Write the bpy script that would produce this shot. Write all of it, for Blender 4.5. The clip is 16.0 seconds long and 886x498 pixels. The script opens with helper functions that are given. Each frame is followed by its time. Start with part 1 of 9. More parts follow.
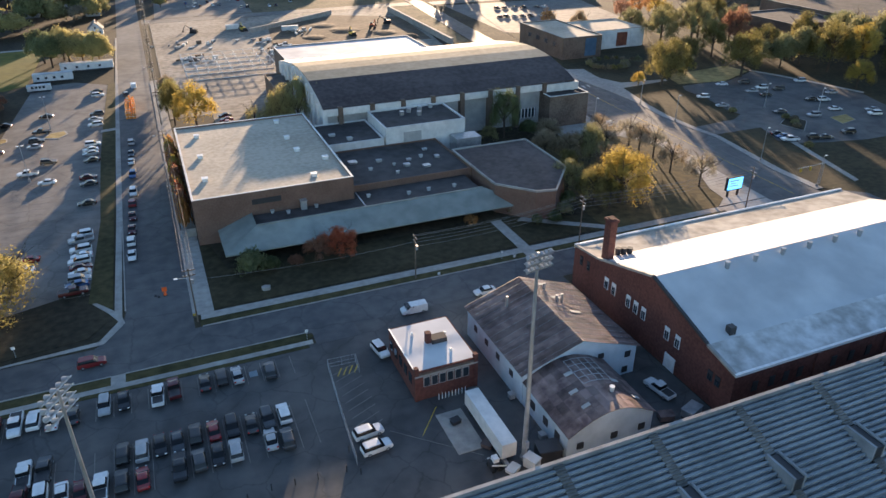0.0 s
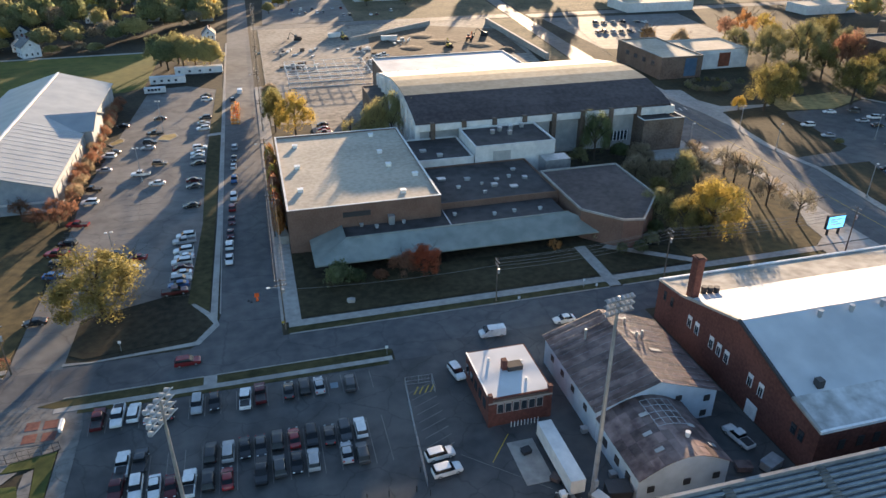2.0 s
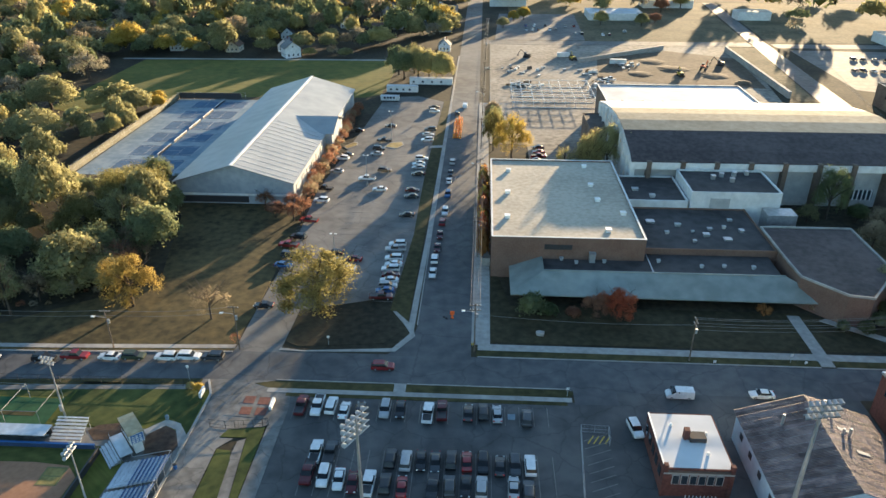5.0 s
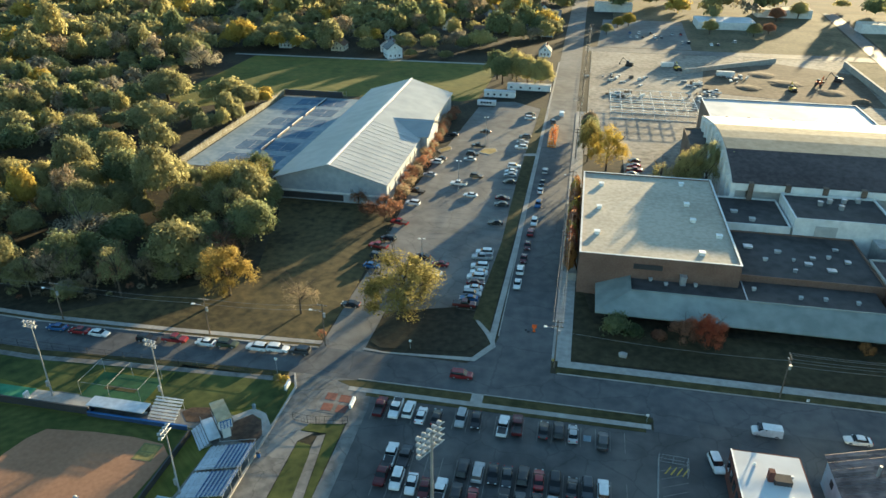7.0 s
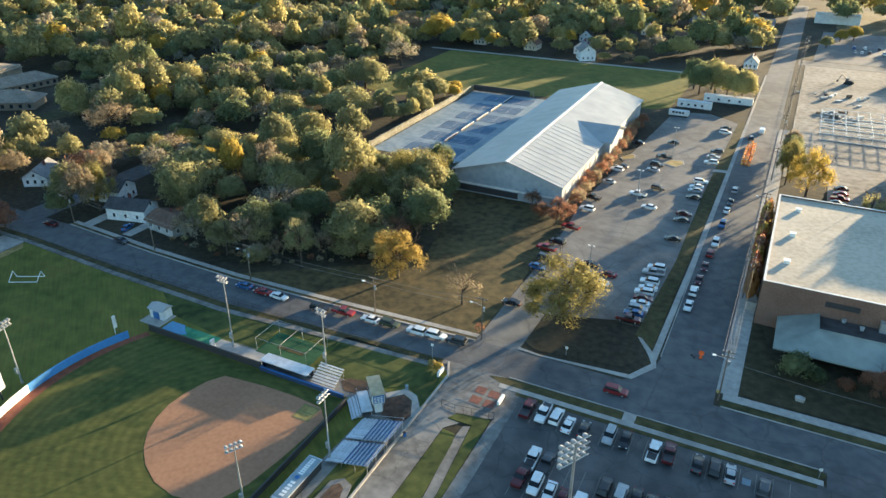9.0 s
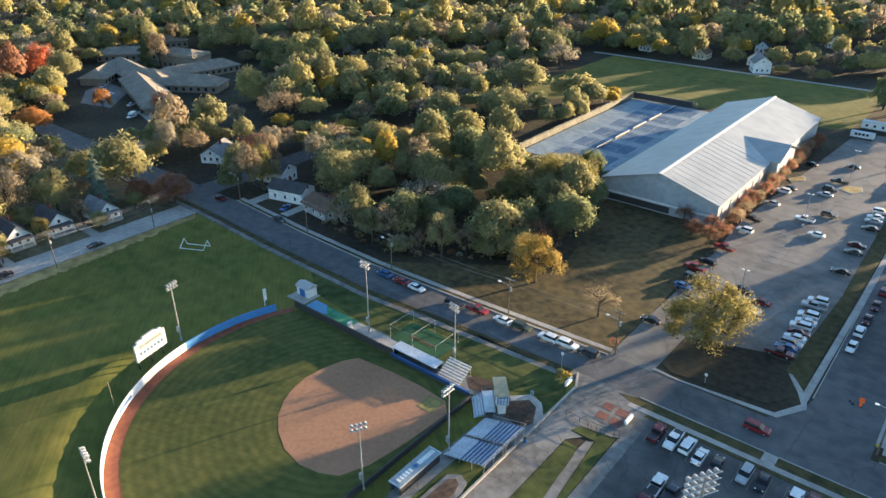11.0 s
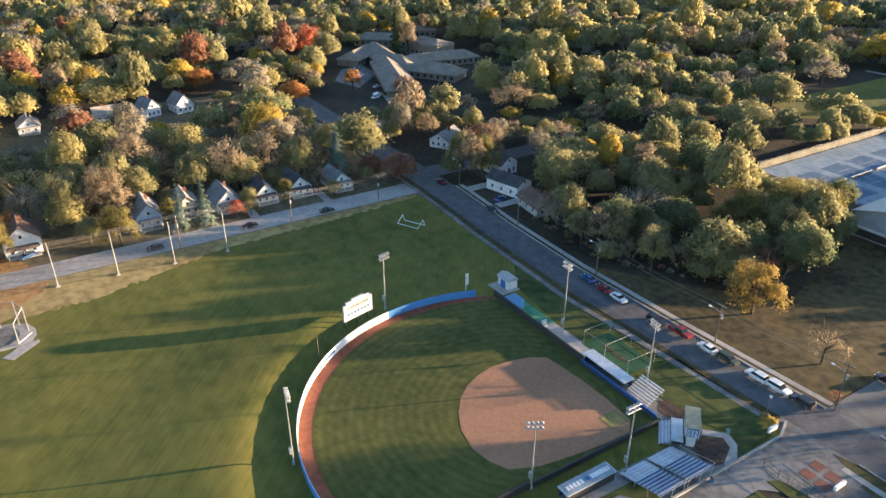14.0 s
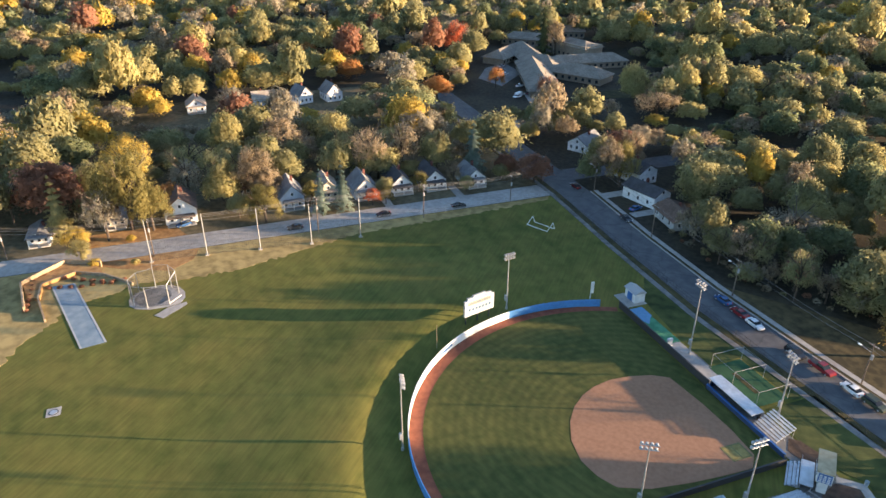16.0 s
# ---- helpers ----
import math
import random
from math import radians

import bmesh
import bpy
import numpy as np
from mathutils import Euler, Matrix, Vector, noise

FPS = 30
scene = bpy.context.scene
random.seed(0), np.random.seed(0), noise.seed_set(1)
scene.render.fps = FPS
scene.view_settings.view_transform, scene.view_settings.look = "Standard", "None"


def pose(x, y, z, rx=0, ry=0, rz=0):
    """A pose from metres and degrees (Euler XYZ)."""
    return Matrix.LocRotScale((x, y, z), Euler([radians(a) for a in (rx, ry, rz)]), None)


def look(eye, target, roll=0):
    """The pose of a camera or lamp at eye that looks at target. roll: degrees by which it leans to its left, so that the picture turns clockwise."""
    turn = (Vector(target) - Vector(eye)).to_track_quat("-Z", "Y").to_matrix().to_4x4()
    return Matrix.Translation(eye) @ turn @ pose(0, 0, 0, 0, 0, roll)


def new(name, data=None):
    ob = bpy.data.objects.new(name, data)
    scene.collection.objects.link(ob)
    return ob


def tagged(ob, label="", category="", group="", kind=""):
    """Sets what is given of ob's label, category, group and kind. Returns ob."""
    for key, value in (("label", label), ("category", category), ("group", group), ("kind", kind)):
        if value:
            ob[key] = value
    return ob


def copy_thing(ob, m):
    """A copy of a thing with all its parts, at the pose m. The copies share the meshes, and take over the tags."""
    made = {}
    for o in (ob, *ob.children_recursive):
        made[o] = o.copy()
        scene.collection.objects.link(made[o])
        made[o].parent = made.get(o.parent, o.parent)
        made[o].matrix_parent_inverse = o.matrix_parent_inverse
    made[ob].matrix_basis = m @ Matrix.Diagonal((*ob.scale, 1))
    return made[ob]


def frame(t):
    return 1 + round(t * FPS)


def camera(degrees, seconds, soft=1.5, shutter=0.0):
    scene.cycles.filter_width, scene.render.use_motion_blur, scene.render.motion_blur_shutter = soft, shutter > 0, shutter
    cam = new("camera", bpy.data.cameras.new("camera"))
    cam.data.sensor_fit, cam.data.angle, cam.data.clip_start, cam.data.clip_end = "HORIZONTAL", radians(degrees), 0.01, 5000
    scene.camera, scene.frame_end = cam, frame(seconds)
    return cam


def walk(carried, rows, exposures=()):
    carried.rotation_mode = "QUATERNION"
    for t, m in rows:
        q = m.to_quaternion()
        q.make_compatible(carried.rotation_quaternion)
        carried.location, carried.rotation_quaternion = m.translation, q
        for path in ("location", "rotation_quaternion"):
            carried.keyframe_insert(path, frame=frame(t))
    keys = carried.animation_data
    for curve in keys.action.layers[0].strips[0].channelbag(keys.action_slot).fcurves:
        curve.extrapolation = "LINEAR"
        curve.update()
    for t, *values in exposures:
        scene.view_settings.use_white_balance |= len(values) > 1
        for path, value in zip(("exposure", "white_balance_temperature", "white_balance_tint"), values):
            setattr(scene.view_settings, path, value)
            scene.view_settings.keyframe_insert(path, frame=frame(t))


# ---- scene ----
cam = camera(64.3, 16.0)
walk(cam, [
    (0.0, pose(0.12, -0.13, 77.66, 61.82, 0, -22.50) @ pose(0, 0, 0, 0, 0, -0.16)),
    (0.5, pose(0.20, -0.20, 78.71, 61.90, 0, -20.29) @ pose(0, 0, 0, 0, 0, -0.16)),
    (1.0, pose(0.18, -0.20, 79.86, 61.99, 0, -17.82) @ pose(0, 0, 0, 0, 0, -0.15)),
    (1.5, pose(0.19, -0.24, 80.99, 62.07, 0, -16.35) @ pose(0, 0, 0, 0, 0, -0.15)),
    (2.0, pose(0.07, -0.24, 82.22, 62.16, 0, -14.89) @ pose(0, 0, 0, 0, 0, -0.12)),
    (2.5, pose(-0.06, -0.32, 83.49, 62.24, 0, -12.36) @ pose(0, 0, 0, 0, 0, -0.09)),
    (3.0, pose(-0.07, -0.30, 84.74, 62.32, 0, -9.37) @ pose(0, 0, 0, 0, 0, -0.09)),
    (3.5, pose(-0.02, -0.27, 85.95, 62.39, 0, -6.49) @ pose(0, 0, 0, 0, 0, -0.09)),
    (4.0, pose(-0.01, -0.31, 87.19, 62.47, 0, -3.43) @ pose(0, 0, 0, 0, 0, -0.07)),
    (4.5, pose(-0.01, -0.32, 88.39, 62.54, 0, 0.07) @ pose(0, 0, 0, 0, 0, -0.01)),
    (4.7, pose(-0.01, -0.29, 88.65, 62.66, 0, 1.45) @ pose(0, 0, 0, 0, 0, -0.05)),
    (6.8, pose(-0.00, -0.02, 91.39, 62.80, 0, 9.95) @ pose(0, 0, 0, 0, 0, 0.25)),
    (7.0, pose(-0.00, 0.01, 91.65, 62.67, 0, 11.10) @ pose(0, 0, 0, 0, 0, 0.13)),
    (7.5, pose(-0.00, 0.14, 91.60, 62.63, 0, 14.91) @ pose(0, 0, 0, 0, 0, 0.11)),
    (8.0, pose(0.09, 0.26, 91.51, 62.62, 0, 18.39) @ pose(0, 0, 0, 0, 0, 0.12)),
    (8.5, pose(0.07, 0.42, 91.29, 62.64, 0, 22.02) @ pose(0, 0, 0, 0, 0, 0.11)),
    (9.0, pose(0.10, 0.62, 91.12, 62.67, 0, 26.44) @ pose(0, 0, 0, 0, 0, 0.12)),
    (9.5, pose(0.14, 0.78, 91.04, 62.71, 0, 30.84) @ pose(0, 0, 0, 0, 0, 0.13)),
    (9.7, pose(0.15, 0.85, 91.00, 62.76, 0, 32.28) @ pose(0, 0, 0, 0, 0, 0.04)),
    (11.8, pose(0.21, 1.55, 90.53, 62.82, 0, 44.08) @ pose(0, 0, 0, 0, 0, -0.01)),
    (12.0, pose(0.21, 1.61, 90.49, 62.83, 0, 45.56) @ pose(0, 0, 0, 0, 0, 0.01)),
    (12.5, pose(0.19, 1.86, 90.25, 62.84, 0, 49.09) @ pose(0, 0, 0, 0, 0, 0.01)),
    (13.0, pose(0.24, 2.09, 90.00, 62.86, 0, 52.25) @ pose(0, 0, 0, 0, 0, -0.01)),
    (13.5, pose(0.30, 2.28, 89.81, 62.85, 0, 55.26) @ pose(0, 0, 0, 0, 0, -0.05)),
    (14.0, pose(0.29, 2.45, 89.68, 62.84, 0, 58.31) @ pose(0, 0, 0, 0, 0, -0.07)),
    (14.5, pose(0.25, 2.55, 89.58, 62.84, 0, 61.52) @ pose(0, 0, 0, 0, 0, -0.07)),
    (15.0, pose(0.31, 2.59, 89.64, 62.84, 0, 64.75) @ pose(0, 0, 0, 0, 0, -0.02)),
    (15.5, pose(0.38, 2.68, 89.71, 62.80, 0, 67.62) @ pose(0, 0, 0, 0, 0, 0.02)),
    (16.0, pose(0.33, 2.77, 89.72, 62.77, 0, 69.97) @ pose(0, 0, 0, 0, 0, 0.02)),
], [(0, 1.86, 6150, 19), (2, 1.9, 6200, 17), (4.5, 2.12, 6250, 11), (7, 2.05, 6250, -3), (9, 2.32, 6100, 4), (12.5, 2.26, 6200, 15), (16, 2.26, 6300, 19)])

# world and sun: a low, warm sun behind the far street, clear sky
SUN_AZ, SUN_EL = 66.6, 6.4
world = bpy.data.worlds.new("sky")
scene.world = world
world.use_nodes = True
wn = world.node_tree
bg = wn.nodes["Background"]
sky = wn.nodes.new("ShaderNodeTexSky")
sky.sky_type, sky.sun_disc = "NISHITA", False
sky.sun_elevation, sky.sun_rotation = radians(SUN_EL), radians(90 - SUN_AZ)
sky.air_density, sky.dust_density, sky.ozone_density = 1.1, 0.4, 2.4
wn.links.new(sky.outputs[0], bg.inputs[0])
bg.inputs[1].default_value = 0.112
sun_data = bpy.data.lights.new("sun", "SUN")
sun_data.energy, sun_data.angle, sun_data.color = 5.0, radians(0.6), (1.0, 0.73, 0.43)
sun_way = Vector((math.cos(radians(SUN_AZ)) * math.cos(radians(SUN_EL)), math.sin(radians(SUN_AZ)) * math.cos(radians(SUN_EL)), math.sin(radians(SUN_EL))))
sun = new("sun", sun_data)
sun.matrix_world = look(sun_way * 500, (0, 0, 0))

# ---- materials ----
def mat(name, dark, light, scale=0.6, big=0.05, rough=0.85, bump=0.0, metal=0.0, world_space=True, island=0.0, objrand=0.0, spec=0.3):
    """Two-scale mottled surface between two base colours; scales are per metre."""
    m = bpy.data.materials.new(name)
    m.use_nodes = True
    nt = m.node_tree
    n, l = nt.nodes, nt.links
    b = n["Principled BSDF"]
    b.inputs["Roughness"].default_value, b.inputs["Metallic"].default_value = rough, metal
    b.inputs["Specular IOR Level"].default_value = spec
    if world_space:
        where = n.new("ShaderNodeNewGeometry").outputs["Position"]
    else:
        where = n.new("ShaderNodeTexCoord").outputs["Object"]
    fine, coarse = n.new("ShaderNodeTexNoise"), n.new("ShaderNodeTexNoise")
    fine.inputs["Scale"].default_value, fine.inputs["Detail"].default_value = scale, 5
    coarse.inputs["Scale"].default_value, coarse.inputs["Detail"].default_value = big, 4
    l.new(where, fine.inputs["Vector"])
    l.new(where, coarse.inputs["Vector"])
    add = n.new("ShaderNodeMath")
    add.operation = "ADD"
    l.new(fine.outputs[0], add.inputs[0])
    l.new(coarse.outputs[0], add.inputs[1])
    ramp = n.new("ShaderNodeMapRange")
    ramp.inputs[1].default_value, ramp.inputs[2].default_value = 0.79, 1.21
    l.new(add.outputs[0], ramp.inputs[0])
    mix = n.new("ShaderNodeMix")
    mix.data_type = "RGBA"
    mix.inputs["A"].default_value, mix.inputs["B"].default_value = (*dark, 1), (*light, 1)
    l.new(ramp.outputs[0], mix.inputs["Factor"])
    out = mix.outputs["Result"]
    for amount, source in ((island, "isl"), (objrand, "obj")):
        if amount:
            r = n.new("ShaderNodeNewGeometry").outputs["Random Per Island"] if source == "isl" else n.new("ShaderNodeObjectInfo").outputs["Random"]
            mr = n.new("ShaderNodeMapRange")
            mr.inputs[3].default_value, mr.inputs[4].default_value = 1 - amount, 1 + amount
            l.new(r, mr.inputs[0])
            sc = n.new("ShaderNodeVectorMath")
            sc.operation = "SCALE"
            l.new(out, sc.inputs[0])
            l.new(mr.outputs[0], sc.inputs["Scale"])
            out = sc.outputs[0]
    l.new(out, b.inputs["Base Color"])
    if bump:
        bp = n.new("ShaderNodeBump")
        bp.inputs["Strength"].default_value, bp.inputs["Distance"].default_value = bump, 0.05
        l.new(fine.outputs[0], bp.inputs["Height"])
        l.new(bp.outputs[0], b.inputs["Normal"])
    return m


def paint(name, colour, rough=0.4, metal=0.0, spec=0.5):
    return mat(name, tuple(c * 0.86 for c in colour), tuple(min(1, c * 1.08) for c in colour), 1.5, 0.2, rough, 0, metal, False, spec=spec)


asphalt = mat("asphalt", (0.064, 0.066, 0.071), (0.118, 0.118, 0.119), 0.35, 0.035, 0.74, 0.1, spec=0.35)
# two tones of one asphalt: sun painted into this, shade into the next
asphalt_lot = mat("old_asphalt_sunlit", (0.115, 0.112, 0.108), (0.195, 0.188, 0.176), 0.25, 0.05, 0.85, 0.1, spec=0.25)
asphalt_shaded = mat("shaded_asphalt", (0.048, 0.049, 0.051), (0.104, 0.102, 0.099), 0.25, 0.06, 0.7, 0.1, spec=0.4)
concrete = mat("concrete", (0.27, 0.255, 0.235), (0.40, 0.38, 0.345), 0.7, 0.08, 0.9, 0.1)
# gravel lightened to make up for haze over the distant yard
gravel = mat("gravel", (0.14, 0.125, 0.105), (0.35, 0.312, 0.262), 0.4, 0.03, 0.95, 0.3)
grass = mat("grass", (0.030, 0.031, 0.011), (0.09, 0.074, 0.030), 0.5, 0.035, 1.0, 0.4)
# dry lawn, its tone lowered to hold the woods' shadow on the slope
lawn_dry = mat("dry_lawn", (0.038, 0.032, 0.015), (0.125, 0.094, 0.04), 0.45, 0.045, 1.0, 0.4)
field_grass = mat("field_grass", (0.068, 0.080, 0.013), (0.132, 0.130, 0.026), 0.22, 0.022, 1.0, 0.08)
straw = mat("dry_straw_grass", (0.21, 0.155, 0.06), (0.42, 0.31, 0.125), 0.4, 0.05, 1.0, 0.5)
yard_earth = mat("worn_yard_grass", (0.07, 0.062, 0.033), (0.165, 0.132, 0.075), 0.45, 0.06, 1.0, 0.4)
outfield_grass = mat("outfield_grass", (0.042, 0.056, 0.012), (0.092, 0.098, 0.024), 0.5, 0.035, 1.0, 0.08)
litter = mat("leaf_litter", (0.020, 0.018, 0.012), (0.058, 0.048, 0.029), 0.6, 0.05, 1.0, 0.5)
# leafy lawn with the shade of buildings and trees put into its colour
lawn_shade = mat("leafy_lawn_shaded", (0.028, 0.025, 0.012), (0.068, 0.054, 0.027), 0.6, 0.08, 1.0, 0.4)
clay = mat("infield_clay", (0.272, 0.140, 0.080), (0.35, 0.186, 0.109), 1.2, 0.06, 0.95, 0.1)
track_red = mat("warning_track", (0.165, 0.055, 0.033), (0.25, 0.090, 0.052), 0.8, 0.1, 0.95, 0.2)
brick_brown = mat("brown_brick", (0.115, 0.082, 0.063), (0.20, 0.148, 0.115), 1.6, 0.15, 0.9, 0.2)
brick_red = mat("red_brick", (0.095, 0.036, 0.029), (0.165, 0.066, 0.052), 1.8, 0.12, 0.9, 0.2)
brick_tan = mat("tan_brown_brick", (0.155, 0.092, 0.068), (0.215, 0.132, 0.098), 3.2, 0.15, 0.9, 0.2)
roof_tan = mat("tan_roof_gravel", (0.375, 0.325, 0.253), (0.515, 0.455, 0.364), 0.8, 0.06, 0.9, 0.15)
roof_dark = mat("dark_roof_membrane", (0.040, 0.036, 0.036), (0.085, 0.075, 0.072), 0.4, 0.09, 0.85, 0.1)
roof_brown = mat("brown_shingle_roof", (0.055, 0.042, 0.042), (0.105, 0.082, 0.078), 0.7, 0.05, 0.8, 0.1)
roof_sand = mat("sand_roof_coating", (0.29, 0.26, 0.195), (0.39, 0.35, 0.27), 0.5, 0.05, 0.95, 0.05, spec=0.08)
roof_white = mat("white_roof_membrane", (0.47, 0.48, 0.49), (0.63, 0.635, 0.635), 0.15, 0.07, 0.8, 0.02, spec=0.15)
roof_stained = mat("stained_white_roof", (0.36, 0.35, 0.33), (0.68, 0.675, 0.66), 0.5, 0.10, 0.6, 0.02)
roof_green = mat("pale_green_metal_roof", (0.20, 0.225, 0.205), (0.30, 0.325, 0.295), 0.3, 0.06, 0.5)
roof_grey = mat("grey_metal_roof", (0.27, 0.285, 0.295), (0.35, 0.36, 0.365), 0.2, 0.04, 0.45, metal=0.0)
wall_white = mat("white_wall", (0.58, 0.58, 0.56), (0.76, 0.75, 0.72), 0.6, 0.1, 0.8)
wall_grey = mat("grey_panel_wall", (0.34, 0.34, 0.33), (0.47, 0.46, 0.44), 0.5, 0.1, 0.8)
wall_blue = mat("pale_blue_metal_wall", (0.43, 0.51, 0.57), (0.57, 0.65, 0.71), 0.5, 0.1, 0.6)
wall_steel = mat("grey_blue_metal_wall", (0.28, 0.315, 0.345), (0.39, 0.42, 0.445), 0.5, 0.1, 0.6)
rust_roof = mat("rusted_corrugated_roof", (0.085, 0.055, 0.052), (0.235, 0.17, 0.155), 0.7, 0.16, 0.5, 0.2, objrand=0.42)
steel = mat("galvanised_steel", (0.36, 0.37, 0.38), (0.50, 0.51, 0.52), 1.0, 0.2, 0.45, metal=0.6)
aluminium = mat("bleacher_aluminium", (0.46, 0.49, 0.52), (0.62, 0.65, 0.68), 1.0, 0.2, 0.4, metal=0.5)
bench_grey = mat("grey_stadium_bench", (0.20, 0.225, 0.24), (0.31, 0.335, 0.35), 0.8, 0.15, 0.55)
old_concrete = mat("old_concrete", (0.115, 0.112, 0.106), (0.235, 0.225, 0.207), 0.5, 0.09, 0.9, 0.1)
seat_concrete = mat("stadium_concrete", (0.20, 0.21, 0.22), (0.32, 0.33, 0.34), 0.5, 0.1, 0.8)
wood = mat("weathered_pole_wood", (0.10, 0.075, 0.055), (0.20, 0.155, 0.12), 2.0, 0.3, 0.9, 0.2)
bark = mat("bark", (0.055, 0.042, 0.032), (0.12, 0.095, 0.075), 1.5, 0.3, 0.95, 0.3, world_space=False)
black = paint("black_rubber", (0.02, 0.02, 0.021), 0.8)
dark_trim = paint("dark_trim", (0.035, 0.035, 0.038), 0.6)
white_paint = paint("white_paint", (0.78, 0.78, 0.76), 0.5)
line_white = paint("worn_line_paint", (0.42, 0.42, 0.40), 0.8)
blue_paint = paint("blue_paint", (0.035, 0.13, 0.34), 0.5)
blue_fence = paint("blue_fence_padding", (0.06, 0.22, 0.50), 0.6)
court_blue = mat("blue_court", (0.055, 0.11, 0.18), (0.088, 0.155, 0.235), 0.4, 0.1, 0.8)
court_light = mat("light_blue_court", (0.16, 0.225, 0.27), (0.255, 0.315, 0.35), 0.4, 0.1, 0.8)
# brighter copy of the turf below, with sunlight put into its colour
turf_sunlit = mat("sunlit_turf", (0.045, 0.185, 0.095), (0.08, 0.27, 0.145), 0.6, 0.2, 0.9)
turf = mat("artificial_turf", (0.012, 0.058, 0.025), (0.026, 0.095, 0.040), 0.6, 0.2, 0.95)
glass = paint("dark_window_glass", (0.03, 0.04, 0.05), 0.08, 0.0, 0.8)
yellow_paint = paint("yellow_paint", (0.62, 0.42, 0.05), 0.7)
timber = mat("weathered_timber", (0.22, 0.165, 0.105), (0.36, 0.28, 0.185), 1.2, 0.2, 0.9, 0.2)
plaza_brick = mat("plaza_brick", (0.15, 0.06, 0.045), (0.22, 0.095, 0.072), 2.0, 0.3, 0.9, 0.2)
leaf_carpet = mat("orange_leaf_carpet", (0.22, 0.115, 0.045), (0.44, 0.26, 0.105), 0.5, 0.07, 1.0, 0.5)
mulch = mat("dark_mulch", (0.045, 0.03, 0.022), (0.105, 0.07, 0.05), 0.9, 0.15, 1.0, 0.5)
barrel_orange = paint("barrel_orange", (0.80, 0.30, 0.04), 0.6)
orange_plastic = paint("orange_plastic", (0.85, 0.13, 0.02), 0.6)


def mown(m, width, amount, cx=0.0, cy=0.0, rings=False):
    """Mowing bands laid over a grass: straight along x, or rings round a centre."""
    nt = m.node_tree
    n, l = nt.nodes, nt.links
    b = n["Principled BSDF"]
    src = b.inputs["Base Color"].links[0].from_socket
    pos = n.new("ShaderNodeNewGeometry").outputs["Position"]
    mv = n.new("ShaderNodeVectorMath")
    mv.operation = "SUBTRACT"
    mv.inputs[1].default_value = (cx, cy, 0)
    l.new(pos, mv.inputs[0])
    wv = n.new("ShaderNodeTexWave")
    wv.wave_type = "RINGS" if rings else "BANDS"
    if rings:
        wv.rings_direction = "Z"
    else:
        wv.bands_direction = "Y"
    wv.inputs["Scale"].default_value = 0.314 / width
    wv.inputs["Distortion"].default_value, wv.inputs["Detail"].default_value, wv.inputs["Detail Scale"].default_value = 1.2, 2, 0.4
    l.new(mv.outputs[0], wv.inputs["Vector"])
    mr = n.new("ShaderNodeMapRange")
    mr.inputs[3].default_value, mr.inputs[4].default_value = 1 - amount, 1 + amount
    l.new(wv.outputs["Fac"], mr.inputs[0])
    sc = n.new("ShaderNodeVectorMath")
    sc.operation = "SCALE"
    l.new(src, sc.inputs[0])
    l.new(mr.outputs[0], sc.inputs["Scale"])
    l.new(sc.outputs[0], b.inputs["Base Color"])


def cracked(m, scale, amount, width):
    """Fine wandering cracks and sealed seams over a worn surface."""
    nt = m.node_tree
    n, l = nt.nodes, nt.links
    b = n["Principled BSDF"]
    src = b.inputs["Base Color"].links[0].from_socket
    pos = n.new("ShaderNodeNewGeometry").outputs["Position"]
    nz = n.new("ShaderNodeTexNoise")
    nz.inputs["Scale"].default_value, nz.inputs["Detail"].default_value = 0.5, 3
    l.new(pos, nz.inputs["Vector"])
    off = n.new("ShaderNodeVectorMath")
    off.operation = "MULTIPLY_ADD"
    off.inputs[1].default_value = (2.2, 2.2, 0)
    l.new(nz.outputs["Color"], off.inputs[0])
    l.new(pos, off.inputs[2])
    vo = n.new("ShaderNodeTexVoronoi")
    vo.feature = "DISTANCE_TO_EDGE"
    vo.inputs["Scale"].default_value = scale
    l.new(off.outputs[0], vo.inputs["Vector"])
    mr = n.new("ShaderNodeMapRange")
    mr.inputs[1].default_value, mr.inputs[2].default_value = 0.0, width
    mr.inputs[3].default_value, mr.inputs[4].default_value = 1 - amount, 1.0
    l.new(vo.outputs["Distance"], mr.inputs[0])
    sc = n.new("ShaderNodeVectorMath")
    sc.operation = "SCALE"
    l.new(src, sc.inputs[0])
    l.new(mr.outputs[0], sc.inputs["Scale"])
    l.new(sc.outputs[0], b.inputs["Base Color"])


